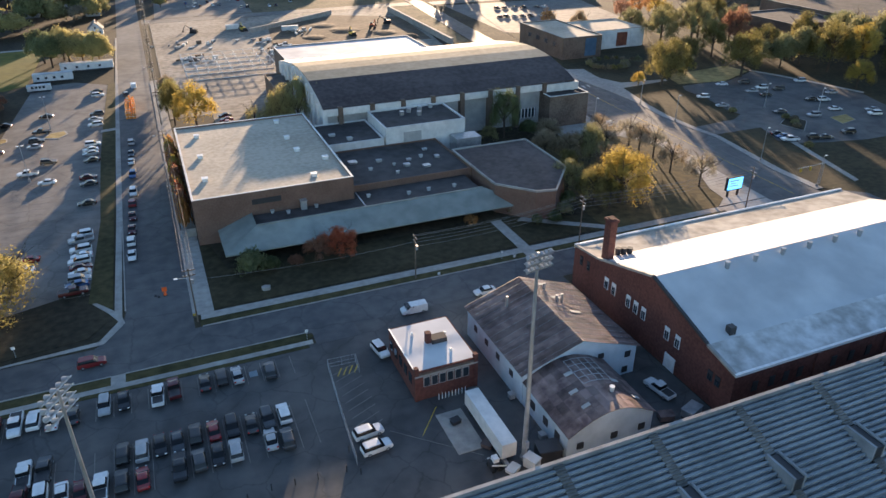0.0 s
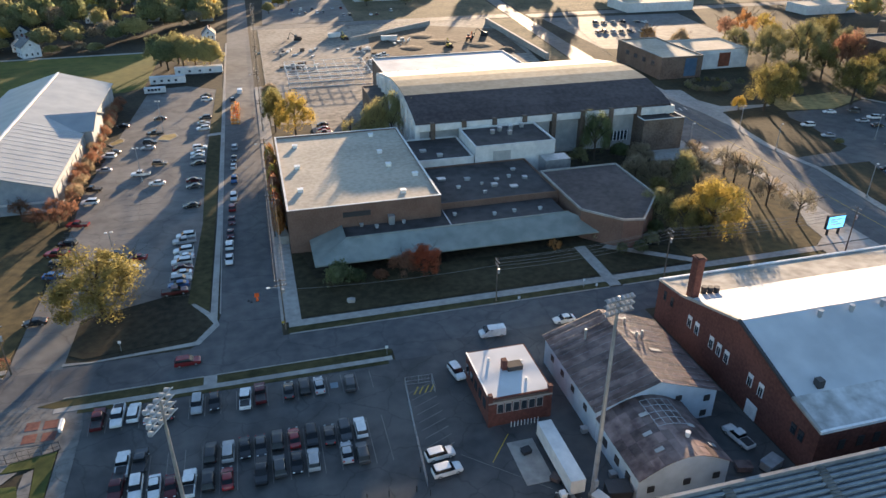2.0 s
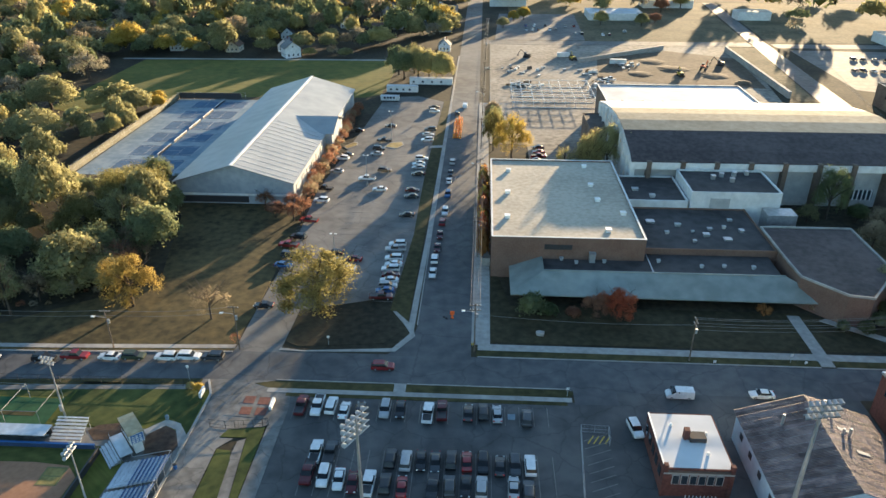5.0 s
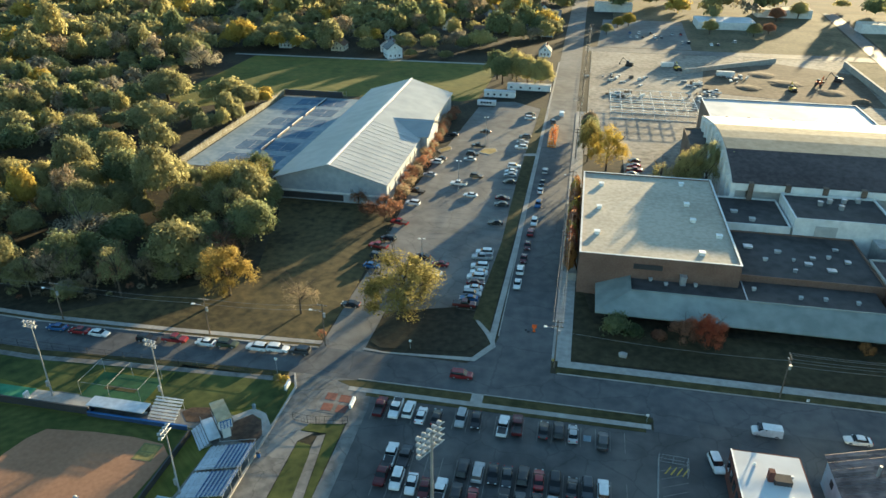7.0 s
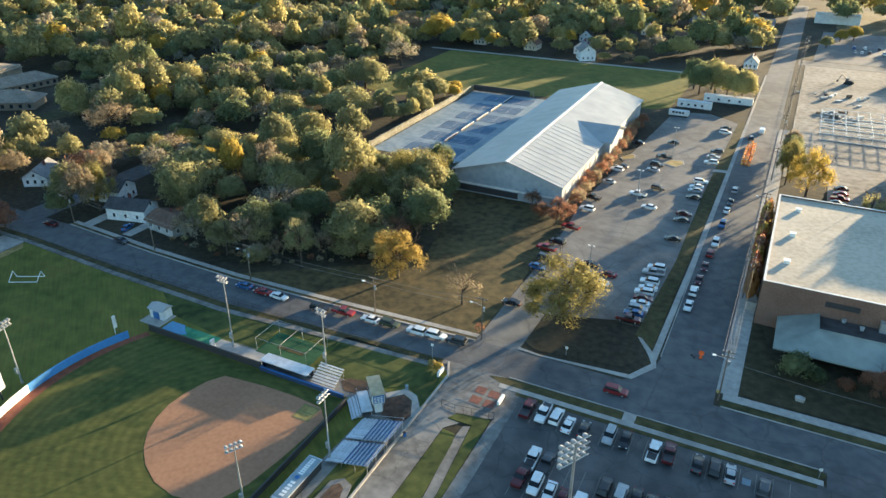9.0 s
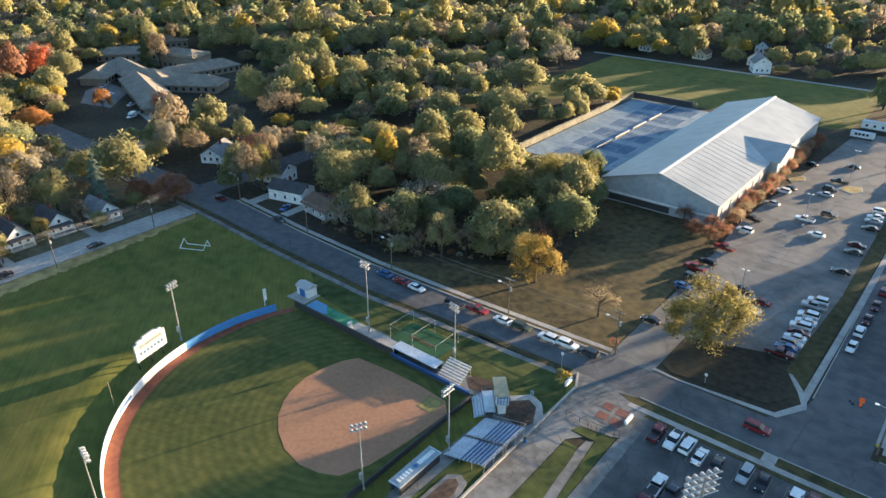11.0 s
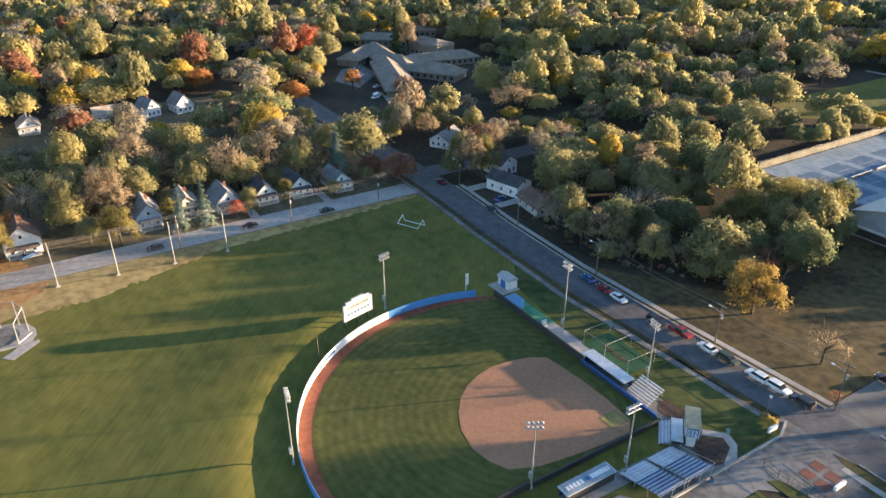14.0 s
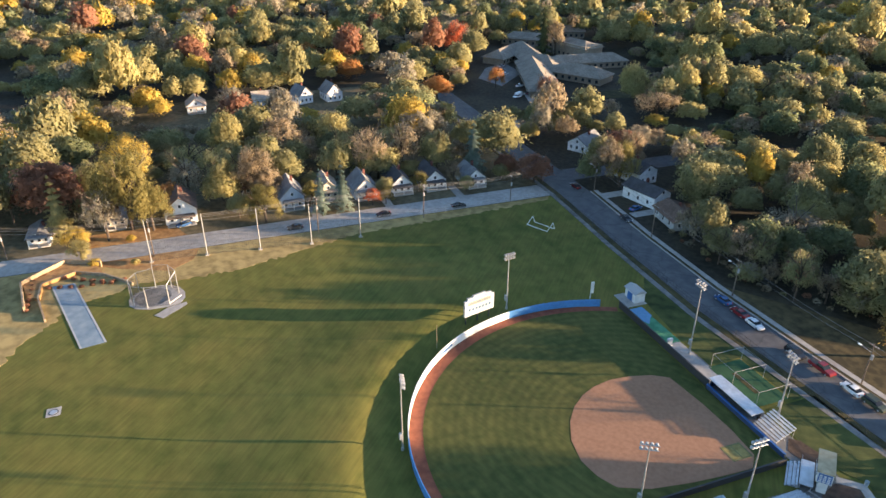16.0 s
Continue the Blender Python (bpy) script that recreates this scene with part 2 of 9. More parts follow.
def worn_turf(m, dry, patches, streaks, turn):
    """Dry yellow patches and fine wheel streaks over a mown grass."""
    nt = m.node_tree
    n, l = nt.nodes, nt.links
    b = n["Principled BSDF"]
    src = b.inputs["Base Color"].links[0].from_socket
    pos = n.new("ShaderNodeNewGeometry").outputs["Position"]
    spot = n.new("ShaderNodeTexNoise")
    spot.inputs["Scale"].default_value, spot.inputs["Detail"].default_value, spot.inputs["Roughness"].default_value = 0.07, 8, 0.68
    l.new(pos, spot.inputs["Vector"])
    amount = n.new("ShaderNodeMapRange")
    amount.inputs[1].default_value, amount.inputs[2].default_value, amount.inputs[4].default_value = 0.44, 0.70, patches
    l.new(spot.outputs[0], amount.inputs[0])
    mix = n.new("ShaderNodeMix")
    mix.data_type = "RGBA"
    mix.inputs["B"].default_value = (*dry, 1)
    l.new(src, mix.inputs["A"])
    l.new(amount.outputs[0], mix.inputs["Factor"])
    mp = n.new("ShaderNodeMapping")
    mp.vector_type = "TEXTURE"
    mp.inputs["Rotation"].default_value = (0, 0, math.radians(turn))
    mp.inputs["Scale"].default_value = (8, 0.6, 1)
    l.new(pos, mp.inputs["Vector"])
    st = n.new("ShaderNodeTexNoise")
    st.inputs["Scale"].default_value, st.inputs["Detail"].default_value = 1.0, 5
    l.new(mp.outputs[0], st.inputs["Vector"])
    mr = n.new("ShaderNodeMapRange")
    mr.inputs[1].default_value, mr.inputs[2].default_value = 0.3, 0.7
    mr.inputs[3].default_value, mr.inputs[4].default_value = 1 - streaks, 1 + streaks
    l.new(st.outputs[0], mr.inputs[0])
    sc = n.new("ShaderNodeVectorMath")
    sc.operation = "SCALE"
    l.new(mix.outputs["Result"], sc.inputs[0])
    l.new(mr.outputs[0], sc.inputs["Scale"])
    l.new(sc.outputs[0], b.inputs["Base Color"])


cracked(asphalt, 0.09, 0.28, 0.022)
cracked(asphalt_lot, 0.10, 0.25, 0.02)
cracked(asphalt_shaded, 0.12, 0.35, 0.02)
cracked(old_concrete, 0.18, 0.35, 0.02)
mown(field_grass, 3.4, 0.035)
worn_turf(field_grass, (0.190, 0.150, 0.034), 0.6, 0.15, 140)
worn_turf(outfield_grass, (0.115, 0.098, 0.026), 0.35, 0.12, 20)
mown(outfield_grass, 1.9, 0.10, -82.6, 71.9, True)


# ---- builders ----
def part(name, bm, material, parent=None, label=""):
    me = bpy.data.meshes.new(name)
    bm.to_mesh(me)
    bm.free()
    for m in material if isinstance(material, (list, tuple)) else (material,):
        me.materials.append(m)
    ob = new(name, me)
    if parent:
        ob.parent = parent
        ob.matrix_parent_inverse = parent.matrix_world.inverted()
    if label:
        ob["label"] = label
    return ob


def thing(name, label, category, x=0, y=0, z=0, group="", kind=""):
    ob = new(name)
    ob.empty_display_size = 0.2
    ob.matrix_world = pose(x, y, z)
    return tagged(ob, label, category, group, kind)


def box(bm, x0, x1, y0, y1, z0, z1, top=True, mi=0):
    v = [bm.verts.new(p) for p in ((x0, y0, z0), (x1, y0, z0), (x1, y1, z0), (x0, y1, z0), (x0, y0, z1), (x1, y0, z1), (x1, y1, z1), (x0, y1, z1))]
    for f in ((3, 2, 1, 0), (4, 5, 6, 7), (0, 1, 5, 4), (1, 2, 6, 5), (2, 3, 7, 6), (3, 0, 4, 7)):
        fc = bm.faces.new([v[i] for i in f])
        fc.material_index = mi
    return bm


def cube(x0, x1, y0, y1, z0, z1):
    return box(bmesh.new(), x0, x1, y0, y1, z0, z1)


def prism(pts, z0, z1, bm=None):
    """A flat-topped body over a plan outline (counter-clockwise)."""
    bm = bm or bmesh.new()
    lo = [bm.verts.new((x, y, z0)) for x, y in pts]
    hi = [bm.verts.new((x, y, z1)) for x, y in pts]
    bm.faces.new(hi)
    bm.faces.new(lo[::-1])
    for i in range(len(pts)):
        j = (i + 1) % len(pts)
        bm.faces.new((lo[i], lo[j], hi[j], hi[i]))
    bmesh.ops.recalc_face_normals(bm, faces=bm.faces)
    return bm


def extrude_profile(prof, axis, a0, a1, bm=None):
    """A closed profile of (u, z) points swept along x (u is y) or along y (u is x)."""
    bm = bm or bmesh.new()
    def at(u, z, a):
        return (a, u, z) if axis == "x" else (u, a, z)
    A = [bm.verts.new(at(u, z, a0)) for u, z in prof]
    B = [bm.verts.new(at(u, z, a1)) for u, z in prof]
    bm.faces.new(A)
    bm.faces.new(B[::-1])
    for i in range(len(prof)):
        j = (i + 1) % len(prof)
        bm.faces.new((A[i], B[i], B[j], A[j]))
    bmesh.ops.recalc_face_normals(bm, faces=bm.faces)
    return bm


def tube(bm, p0, p1, r0, r1=None, sides=8):
    """A tapered round bar from p0 to p1."""
    p0, p1 = Vector(p0), Vector(p1)
    r1 = r0 if r1 is None else r1
    q = (p1 - p0).to_track_quat("Z", "Y")
    rings = []
    for p, r in ((p0, r0), (p1, r1)):
        rings.append([bm.verts.new(p + q @ Vector((r * math.cos(2 * math.pi * i / sides), r * math.sin(2 * math.pi * i / sides), 0))) for i in range(sides)])
    for i in range(sides):
        j = (i + 1) % sides
        bm.faces.new((rings[0][i], rings[0][j], rings[1][j], rings[1][i]))
    bm.faces.new(rings[0][::-1])
    bm.faces.new(rings[1])
    return bm


def sheet(name, pts, z, material, label="", kind="structure", category="", thick=0.0):
    """A flat piece of ground: its outline lies at z; with a thickness it is a raised slab."""
    bm = prism(pts, z - max(thick, 0.02), z)
    ob = part(name, bm, material)
    return tagged(ob, label, category, "", kind)


def ragged(pts, amp, step, seed=3):
    """An outline broken into short uneven steps, for edges between grasses."""
    rg = random.Random(seed)
    out = []
    for (xa, ya), (xb, yb) in zip(pts, pts[1:]):
        far = math.hypot(xb - xa, yb - ya)
        k = max(2, int(far / step))
        nx, ny = (yb - ya) / far, (xa - xb) / far
        out.append((xa, ya))
        for i in range(1, k):
            o = rg.uniform(-amp, amp) * min(1, 3 * i / k, 3 - 3 * i / k)
            out.append((xa + (xb - xa) * i / k + nx * o, ya + (yb - ya) * i / k + ny * o))
    return out + [pts[-1]]


def rect(x0, x1, y0, y1):
    return [(x0, y0), (x1, y0), (x1, y1), (x0, y1)]


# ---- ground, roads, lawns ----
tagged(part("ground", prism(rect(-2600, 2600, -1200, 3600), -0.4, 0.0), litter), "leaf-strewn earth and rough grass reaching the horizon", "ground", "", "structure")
Z1, Z2, Z3 = 0.03, 0.06, 0.09
sheet("road", rect(-13.2, -0.9, 122.4, 268), Z1, asphalt, "straight asphalt side street running away between lots")
# paler asphalt puts the low sun's glare into the road colour
sheet("road", rect(-13.2, -0.9, 268, 700), Z1, asphalt_lot, "dusty far end of the side street, lightened for sun glare")
FAR = [(-52, 121.4), (-90, 119.6), (-120, 118.8), (-150, 119.8), (-186, 122.4), (-330, 123.6)]
NEAR = [(-330, 113.6), (-187, 112.0), (-150, 109.8), (-112, 108.7), (-83, 110.6), (-55, 112.1)]
def band(line, d0, d1):
    """A strip beside a bent line, between two offsets across it."""
    return [(x, y + d0) for x, y in line] + [(x, y + d1) for x, y in reversed(line)]
sheet("road", rect(-52, 175, 112.2, 122.4), Z1, asphalt, "asphalt cross street past the car parks")
sheet("road", NEAR + [(-52, 112.2)] + FAR, Z1, asphalt, "asphalt cross street with parked cars along its kerb")
sheet("road", [(146, 122.5), (164, 122.5), (164, 130), (163.9, 141.5), (166, 155), (168.4, 171), (167, 182), (166.6, 196), (168.4, 216), (168, 234), (165.8, 252), (164.5, 272), (167, 314), (171, 370), (175.4, 421), (179, 467), (196, 640), (186, 640), (169.3, 467), (164, 414), (158.8, 358), (154.6, 314), (150.5, 272), (146.5, 240), (142.6, 214), (141.6, 201), (145.3, 190), (150, 181), (150.8, 170), (149.2, 155), (148, 144)], Z1, asphalt, "wide asphalt avenue with faded lane lines")
sheet("road", rect(144, 164, -60, 112.2), Z1, asphalt, "wide asphalt avenue continuing past the brick hall")
sheet("road", rect(-197, -187.5, -300, 112.2), Z1, concrete, "pale concrete residential street behind the field")
sheet("road", rect(-207, -197, 122.4, 172), Z1, asphalt, "narrow asphalt lane running into the woods")
sheet("parking_lot", rect(-37, 21.5, 50, 108.6), Z1, asphalt_shaded, "worn asphalt car park with rows of parked cars, darkened for shade", "structure")
sheet("yard", rect(21.5, 74.8, 50, 112.2), Z1, asphalt_shaded, "patched asphalt service yard around the small buildings, darkened for shade")
sheet("road", rect(19.5, 28, 108, 112.4), Z2, asphalt, "asphalt driveway mouth")
sheet("parking_lot", [(-41.8, 122), (-33, 122), (-41.5, 139), (-20, 146), (-19.2, 150), (-17.5, 181), (-13.8, 318), (-30, 330), (-45, 327), (-48.3, 279), (-53, 210), (-51, 170), (-51.8, 138)][2:] + [(-51.8, 121.9), (-41.9, 121.9)], 0.036, asphalt_lot, "sunlit asphalt car park beside the indoor tennis hall")
sheet("road", [(-19, 122.2), (-13, 122.2), (-13, 134.5), (-13.6, 131), (-14.2, 128.6), (-15.6, 126), (-17.4, 123.9)], 0.05, asphalt, "rounded street corner")
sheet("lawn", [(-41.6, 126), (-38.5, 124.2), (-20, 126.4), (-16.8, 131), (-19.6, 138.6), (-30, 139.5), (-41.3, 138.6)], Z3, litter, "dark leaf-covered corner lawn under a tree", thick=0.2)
sheet("pavement", [(-42.2, 123.6), (-37, 122.9), (-18, 124.6), (-14.6, 130.5), (-16.2, 134), (-19.5, 139.4), (-18.6, 139.4), (-14.2, 133.4), (-13.4, 129.5), (-17.2, 123.4), (-37, 122.5), (-42.2, 122.7)][::-1], 0.10, concrete, "curved concrete pavement round the corner lawn", thick=0.15)
sheet("lawn", [(-20.2, 140), (-15.6, 135.4), (-15.2, 181), (-14.7, 232), (-14.3, 262), (-14.1, 322), (-17.2, 322), (-18.5, 262), (-18.9, 228), (-18.6, 196), (-18.4, 181)], Z3, grass, "long narrow grass strip between car park and street", thick=0.2)
sheet("pavement", [(-15.3, 134.5), (-13.9, 132), (-13.4, 181), (-13.2, 420), (-14.0, 420), (-14.7, 181)], 0.12, concrete, "concrete pavement along the side street", thick=0.15)
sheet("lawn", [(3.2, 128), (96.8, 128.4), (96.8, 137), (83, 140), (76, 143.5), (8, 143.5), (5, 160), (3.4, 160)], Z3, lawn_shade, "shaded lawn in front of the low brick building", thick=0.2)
sheet("pavement", rect(-0.7, 3.2, 127.0, 320), 0.10, concrete, "concrete pavement beside the tan-roofed building", thick=0.15)
sheet("pavement", rect(0.5, 131, 124.9, 127.2), 0.115, concrete, "long concrete pavement along the cross street", thick=0.15)
sheet("verge", rect(0.2, 71.8, 122.6, 124.9), Z3, grass, "narrow grass verge beside the street", thick=0.2)
sheet("verge", rect(75, 130, 122.6, 124.9), Z3, grass, "narrow grass verge beside the street", thick=0.2)
sheet("pavement", rect(72.0, 74.8, 122.8, 142.4), 0.13, concrete, "concrete path to the low building", thick=0.15)
sheet("pavement", [(78.6, 140.4), (80.4, 141.6), (99.4, 128.4), (97.2, 127.4)][::-1], 0.15, concrete, "slanting concrete path along the curved brick wall", thick=0.15)
sheet("lawn", [(97, 127.4), (131, 127.4), (135.8, 131), (137, 138), (141.6, 147), (145, 160), (146, 172), (143, 180), (136, 188), (122, 192), (100, 190), (99, 176), (99.5, 150), (97, 140)], Z3, lawn_dry, "leaf-strewn lawn with small trees beside the avenue", thick=0.2)
sheet("verge", [(-44, 111.2), (-40, 112.2), (-16, 112.4), (-16, 109.9), (-41, 109.9)][::-1], Z3, grass, "dark grass verge between car park and street", thick=0.2)
sheet("verge", [(-13.6, 112.4), (18.4, 112.4), (19.6, 111.2), (18.4, 110), (-13.6, 110)][::-1], Z3, grass, "dark grass verge between car park and street", thick=0.2)
sheet("pavement", rect(-41, 19, 108.6, 109.9), 0.11, concrete, "concrete pavement along the car park", thick=0.15)
sheet("pavement", rect(-16.0, -13.6, 109.9, 112.6), 0.10, concrete, "concrete crossing between two verges", thick=0.15)
sheet("verge", rect(-37, 18, 107.6, 108.6), Z3, grass, "thin worn grass strip at the end of the parking bays", thick=0.2)
sheet("pavement", band(NEAR, -3.4, -1.9), 0.10, old_concrete, "grey concrete path along the ball-field fence", thick=0.08)
sheet("verge", band(NEAR, -1.8, 0), Z3, grass, "grass verge along the ball-field fence", thick=0.2)
sheet("verge", band(FAR[:5], 0.4, 1.4)[::-1], Z3, lawn_dry, "grass verge along the parked cars", thick=0.2)
sheet("kerb", band(FAR[:5], 0.0, 0.4)[::-1], 0.16, concrete, "concrete kerb line of the cross street", thick=0.2)
sheet("pavement", band(FAR[:5], 1.4, 2.8)[::-1], 0.12, concrete, "concrete pavement below the dark lawn", thick=0.15)
sheet("lawn", [(-120, 121.5), (-90, 122.4), (-52.6, 124.3), (-51.8, 138), (-52.5, 170), (-54, 205), (-96, 199), (-90, 190), (-80, 150)], 0.10, lawn_dry, "shaded leaf-covered slope of dry lawn", thick=0.2)
def rise(x, y):
    """The bank outside the outfield fence, falling away again over the wide field."""
    d = math.hypot(x + 70.2, y - 84.8) - 57.4
    a = math.degrees(math.atan2(y - 84.8, x + 70.2)) % 360
    up = min(1, max(0, (d - 5) / 7))
    down = min(1, max(0, (d - 12) / 34))
    side = min(1, max(0, (a - 186) / 12)) * min(1, max(0, (276 - a) / 8))
    return 0.02 + 1.3 * up * up * (3 - 2 * up) * (1 - down * down * (3 - 2 * down)) * side


bm = bmesh.new()
grid = [[bm.verts.new((x, y, rise(x, y))) for y in np.linspace(-140, 110.3, 96)] for x in np.linspace(-187.2, -46, 56)]
for a, b in zip(grid, grid[1:]):
    for i in range(len(a) - 1):
        bm.faces.new((a[i], b[i], b[i + 1], a[i + 1]))
for f in bm.faces:
    f.smooth = True
tagged(part("field", bm, field_grass), "wide mown sports field with long tree shadows", "field", "", "structure")
sheet("lawn", [(-195, 300), (-172, 293), (-143, 322), (-137, 321), (-100, 325), (-55, 326), (-48, 332), (-46, 405), (-194, 402)], 0.045, field_grass, "open grass field behind the tennis hall")
sheet("path", [(-208, 402), (-46, 405), (-46, 408), (-208, 405)], 0.07, concrete, "pale path at the far side of the grass field")
sheet("lawn", [(-187.2, -260), (-150, -260)] + ragged([(-140, -60), (-143, -44), (-153, -40), (-166, -30), (-172, -16), (-170, -7), (-171, 10), (-176, 25), (-181, 43), (-182, 75), (-184.6, 106)], 1.0, 0.9) + [(-187.2, 108)], 0.045, straw, "dry yellow grass bank below the street")
sheet("leaf_carpet", [(-187.4, -30), (-182, -22), (-176, -9), (-181, -3), (-187.4, -1)], 0.065, leaf_carpet, "carpet of fallen orange leaves on the bank")
sheet("leaf_carpet", [(-206, -31), (-197.1, -30), (-197.1, -4), (-206, -8)], 0.065, leaf_carpet, "carpet of fallen orange leaves below the trees")
sheet("construction_yard", [(3.6, 262), (58, 262), (60, 302), (135, 302), (152, 420), (150, 455), (4.5, 455)], Z1, gravel, "bare gravel construction yard with machines and materials")
sheet("parking_lot", [(18, 232), (46, 232), (46, 262), (18, 262)], Z2, gravel, "small gravel car park behind the tan-roofed building")
# tree shade over these lawns is carried by the darker lawn colour
sheet("lawn", [(166.4, 126), (176, 118), (600, 80), (620, 330), (300, 332), (262, 329), (206, 338), (184, 350), (172, 318), (170.4, 268), (175.6, 240), (172.6, 226), (170, 210), (169, 196), (169.2, 182), (170.4, 171), (168.2, 155), (166.4, 141)], 0.04, lawn_shade, "leaf-strewn lawns between avenue and car park, darkened for tree shade")
sheet("parking_lot", [(168.6, 182), (169.6, 173), (189.9, 173), (185, 160.6), (188, 156), (199, 153), (213, 150), (232, 150), (250, 168), (258, 190), (252, 210), (247, 223), (242.6, 233), (222, 224.6), (212, 226), (200, 226), (196.7, 220), (197, 209), (193.5, 193), (194, 187), (187.5, 183.4)], 0.07, asphalt_shaded, "asphalt car park and drive among trees")
for k, isl in enumerate(([(198.4, 173), (200.5, 164.2), (209.8, 171.8), (209.4, 180)], [(218.6, 164.7), (227, 166.4), (229, 172.4), (220.6, 172)])):
    cx, cy = sum(p[0] for p in isl) / 4, sum(p[1] for p in isl) / 4
    sheet("island_kerb", isl, 0.16, concrete, "pale kerb round a car park island", thick=0.12)
    sheet("island_bed", [(cx + (x - cx) * 0.94, cy + (y - cy) * 0.94) for x, y in isl], 0.19, straw if k else litter, "dry grass bed on a car park island", thick=0.1)
sheet("pavement", [(164.1, 126), (166.6, 126), (166.6, 141), (168.4, 155), (170.6, 171), (169.4, 182), (169.2, 196), (171, 210), (176, 233), (200, 235.4), (200.4, 237.4), (180, 240), (176, 250), (178, 266), (171, 268), (170, 314), (168, 314), (164.6, 272), (165.9, 252), (168.1, 234), (168.5, 216), (166.7, 196), (167.1, 182), (168.5, 171), (166.1, 155), (164, 141.5)], 0.12, concrete, "pale concrete pavement along the avenue", thick=0.15)
sheet("pavement", [(178.6, 126), (180.6, 126.4), (189.4, 157), (187.6, 158)], 0.12, concrete, "narrow concrete path across the leaf-strewn lawn", thick=0.15)
sheet("pavement", [(243, 234.4), (247.4, 224), (252.4, 210), (258.4, 190), (260.4, 190.4), (254.2, 212), (249, 226), (244.6, 236)], 0.12, concrete, "pale concrete path round the car park", thick=0.15)
sheet("lawn", [(200.6, 229), (212, 227), (222, 225.6), (242, 234.4), (240, 246), (222, 244), (204, 243)], 0.10, straw, "sunlit dry grass with fallen leaves between trees and car park", thick=0.2)
sheet("pavement", [(131.2, 127.3), (147, 127.3), (148, 144), (149.2, 155), (150.8, 170), (150, 181), (145.3, 190), (141.6, 201), (142.6, 214), (146.5, 240), (150.5, 272), (147.6, 272), (138, 216), (137.8, 200.6), (124, 200.6), (122, 192.2), (136, 188.2), (143.2, 180.2), (146.2, 172), (145.2, 160), (141.8, 147), (137.2, 138), (136, 131)], 0.12, concrete, "pale concrete pavement and bus bay along the avenue", thick=0.15)
sheet("plaza", rect(131, 147, 122.6, 127), Z2, concrete, "pale concrete crossing at the street corner")
# pale sheets that put distant haze into the ground colour
sheet("yard", [(20, 469), (168, 469), (184, 640), (20, 700)], 0.02, yard_earth, "open ground beyond the far cross street, paled for haze")
sheet("yard", [(181, 469), (420, 469), (440, 640), (198, 640)], 0.02, yard_earth, "open ground beyond the avenue, paled for haze")
sheet("lot", [(8, 470), (66, 470), (70, 575), (12, 575)], 0.05, asphalt_lot, "distant sunlit car park")
sheet("road", rect(0.5, 168, 455.5, 468.5), 0.045, asphalt_lot, "pale far cross street past the building site")
sheet("road", rect(181, 430, 452, 464), 0.045, asphalt_lot, "pale far cross street beyond the avenue")
sheet("parking_lot", [(183, 352), (206, 340), (262, 330), (282, 440), (186, 446)], 0.04, asphalt_lot, "sunlit car park behind the brick campus building")
sheet("verge", [(146.8, 330), (155, 330), (163, 410), (168, 452), (148, 452)], 0.04, yard_earth, "bare verge between retaining wall and avenue")

sheet("crossing", [(-19.2, 255.6), (-14.0, 256.6), (-14.0, 259.4), (-19.0, 258.2)], 0.11, concrete, "concrete walk across the grass strip", thick=0.15)
for isl in ([(-52.4, 255.6), (-50.6, 252.8), (-47.2, 256.8), (-47.6, 260.4), (-49.0, 261.2)], [(-36.9, 256.2), (-31.8, 254.0), (-29.2, 258.4), (-30.4, 262.4), (-35.0, 261.0)]):
    cx, cy = sum(p[0] for p in isl) / 5, sum(p[1] for p in isl) / 5
    sheet("island_kerb", isl, 0.15, concrete, "pale kerb round a car park island", thick=0.15)
    sheet("island_bed", [(cx + (x - cx) * 0.86, cy + (y - cy) * 0.86) for x, y in isl], 0.17, straw, "dry yellow grass on a car park island", thick=0.1)

# kerbs as low steps along the streets
def kerb(x0, y0, x1, y1):
    d = Vector((x1 - x0, y1 - y0))
    n = Vector((-d.y, d.x)).normalized() * 0.12
    pts = [(x0 - n.x, y0 - n.y), (x1 - n.x, y1 - n.y), (x1 + n.x, y1 + n.y), (x0 + n.x, y0 + n.y)]
    tagged(part("kerb", prism(pts, -0.1, 0.17), concrete), "pale concrete kerb along the street", "kerb", "", "structure")


for k in ((-13.3, 134, -13.3, 318), (-0.8, 127, -0.8, 318), (0.5, 122.5, 71.8, 122.5), (75, 122.5, 130, 122.5), (-40, 112.5, -16, 112.5), (-13.6, 112.5, 18.5, 112.5)):
    kerb(*k)


# ---- buildings ----
def flat_block(parent, x0, x1, y0, y1, z, wall, roof, coping=None, par=0.5, z0=0.0, t=0.35):
    """A flat-roofed block: wall body, roof deck sunk behind a parapet, coping strip on top."""
    part("wall", cube(x0, x1, y0, y1, z0, z - par), wall, parent)
    bm = bmesh.new()
    for a in ((x0, x1, y0, y0 + t), (x0, x1, y1 - t, y1), (x0, x0 + t, y0 + t, y1 - t), (x1 - t, x1, y0 + t, y1 - t)):
        box(bm, *a, z - par, z)
    part("parapet", bm, wall, parent)
    part("roof", cube(x0 + t, x1 - t, y0 + t, y1 - t, z - par, z - par + 0.12), roof, parent)
    if coping:
        bm = bmesh.new()
        e = 0.08
        for a in ((x0 - e, x1 + e, y0 - e, y0 + t + e), (x0 - e, x1 + e, y1 - t - e, y1 + e), (x0 - e, x0 + t + e, y0 + t + e, y1 - t - e), (x1 - t - e, x1 + e, y0 + t + e, y1 - t - e)):
            box(bm, *a, z, z + 0.12)
        part("coping", bm, coping, parent)


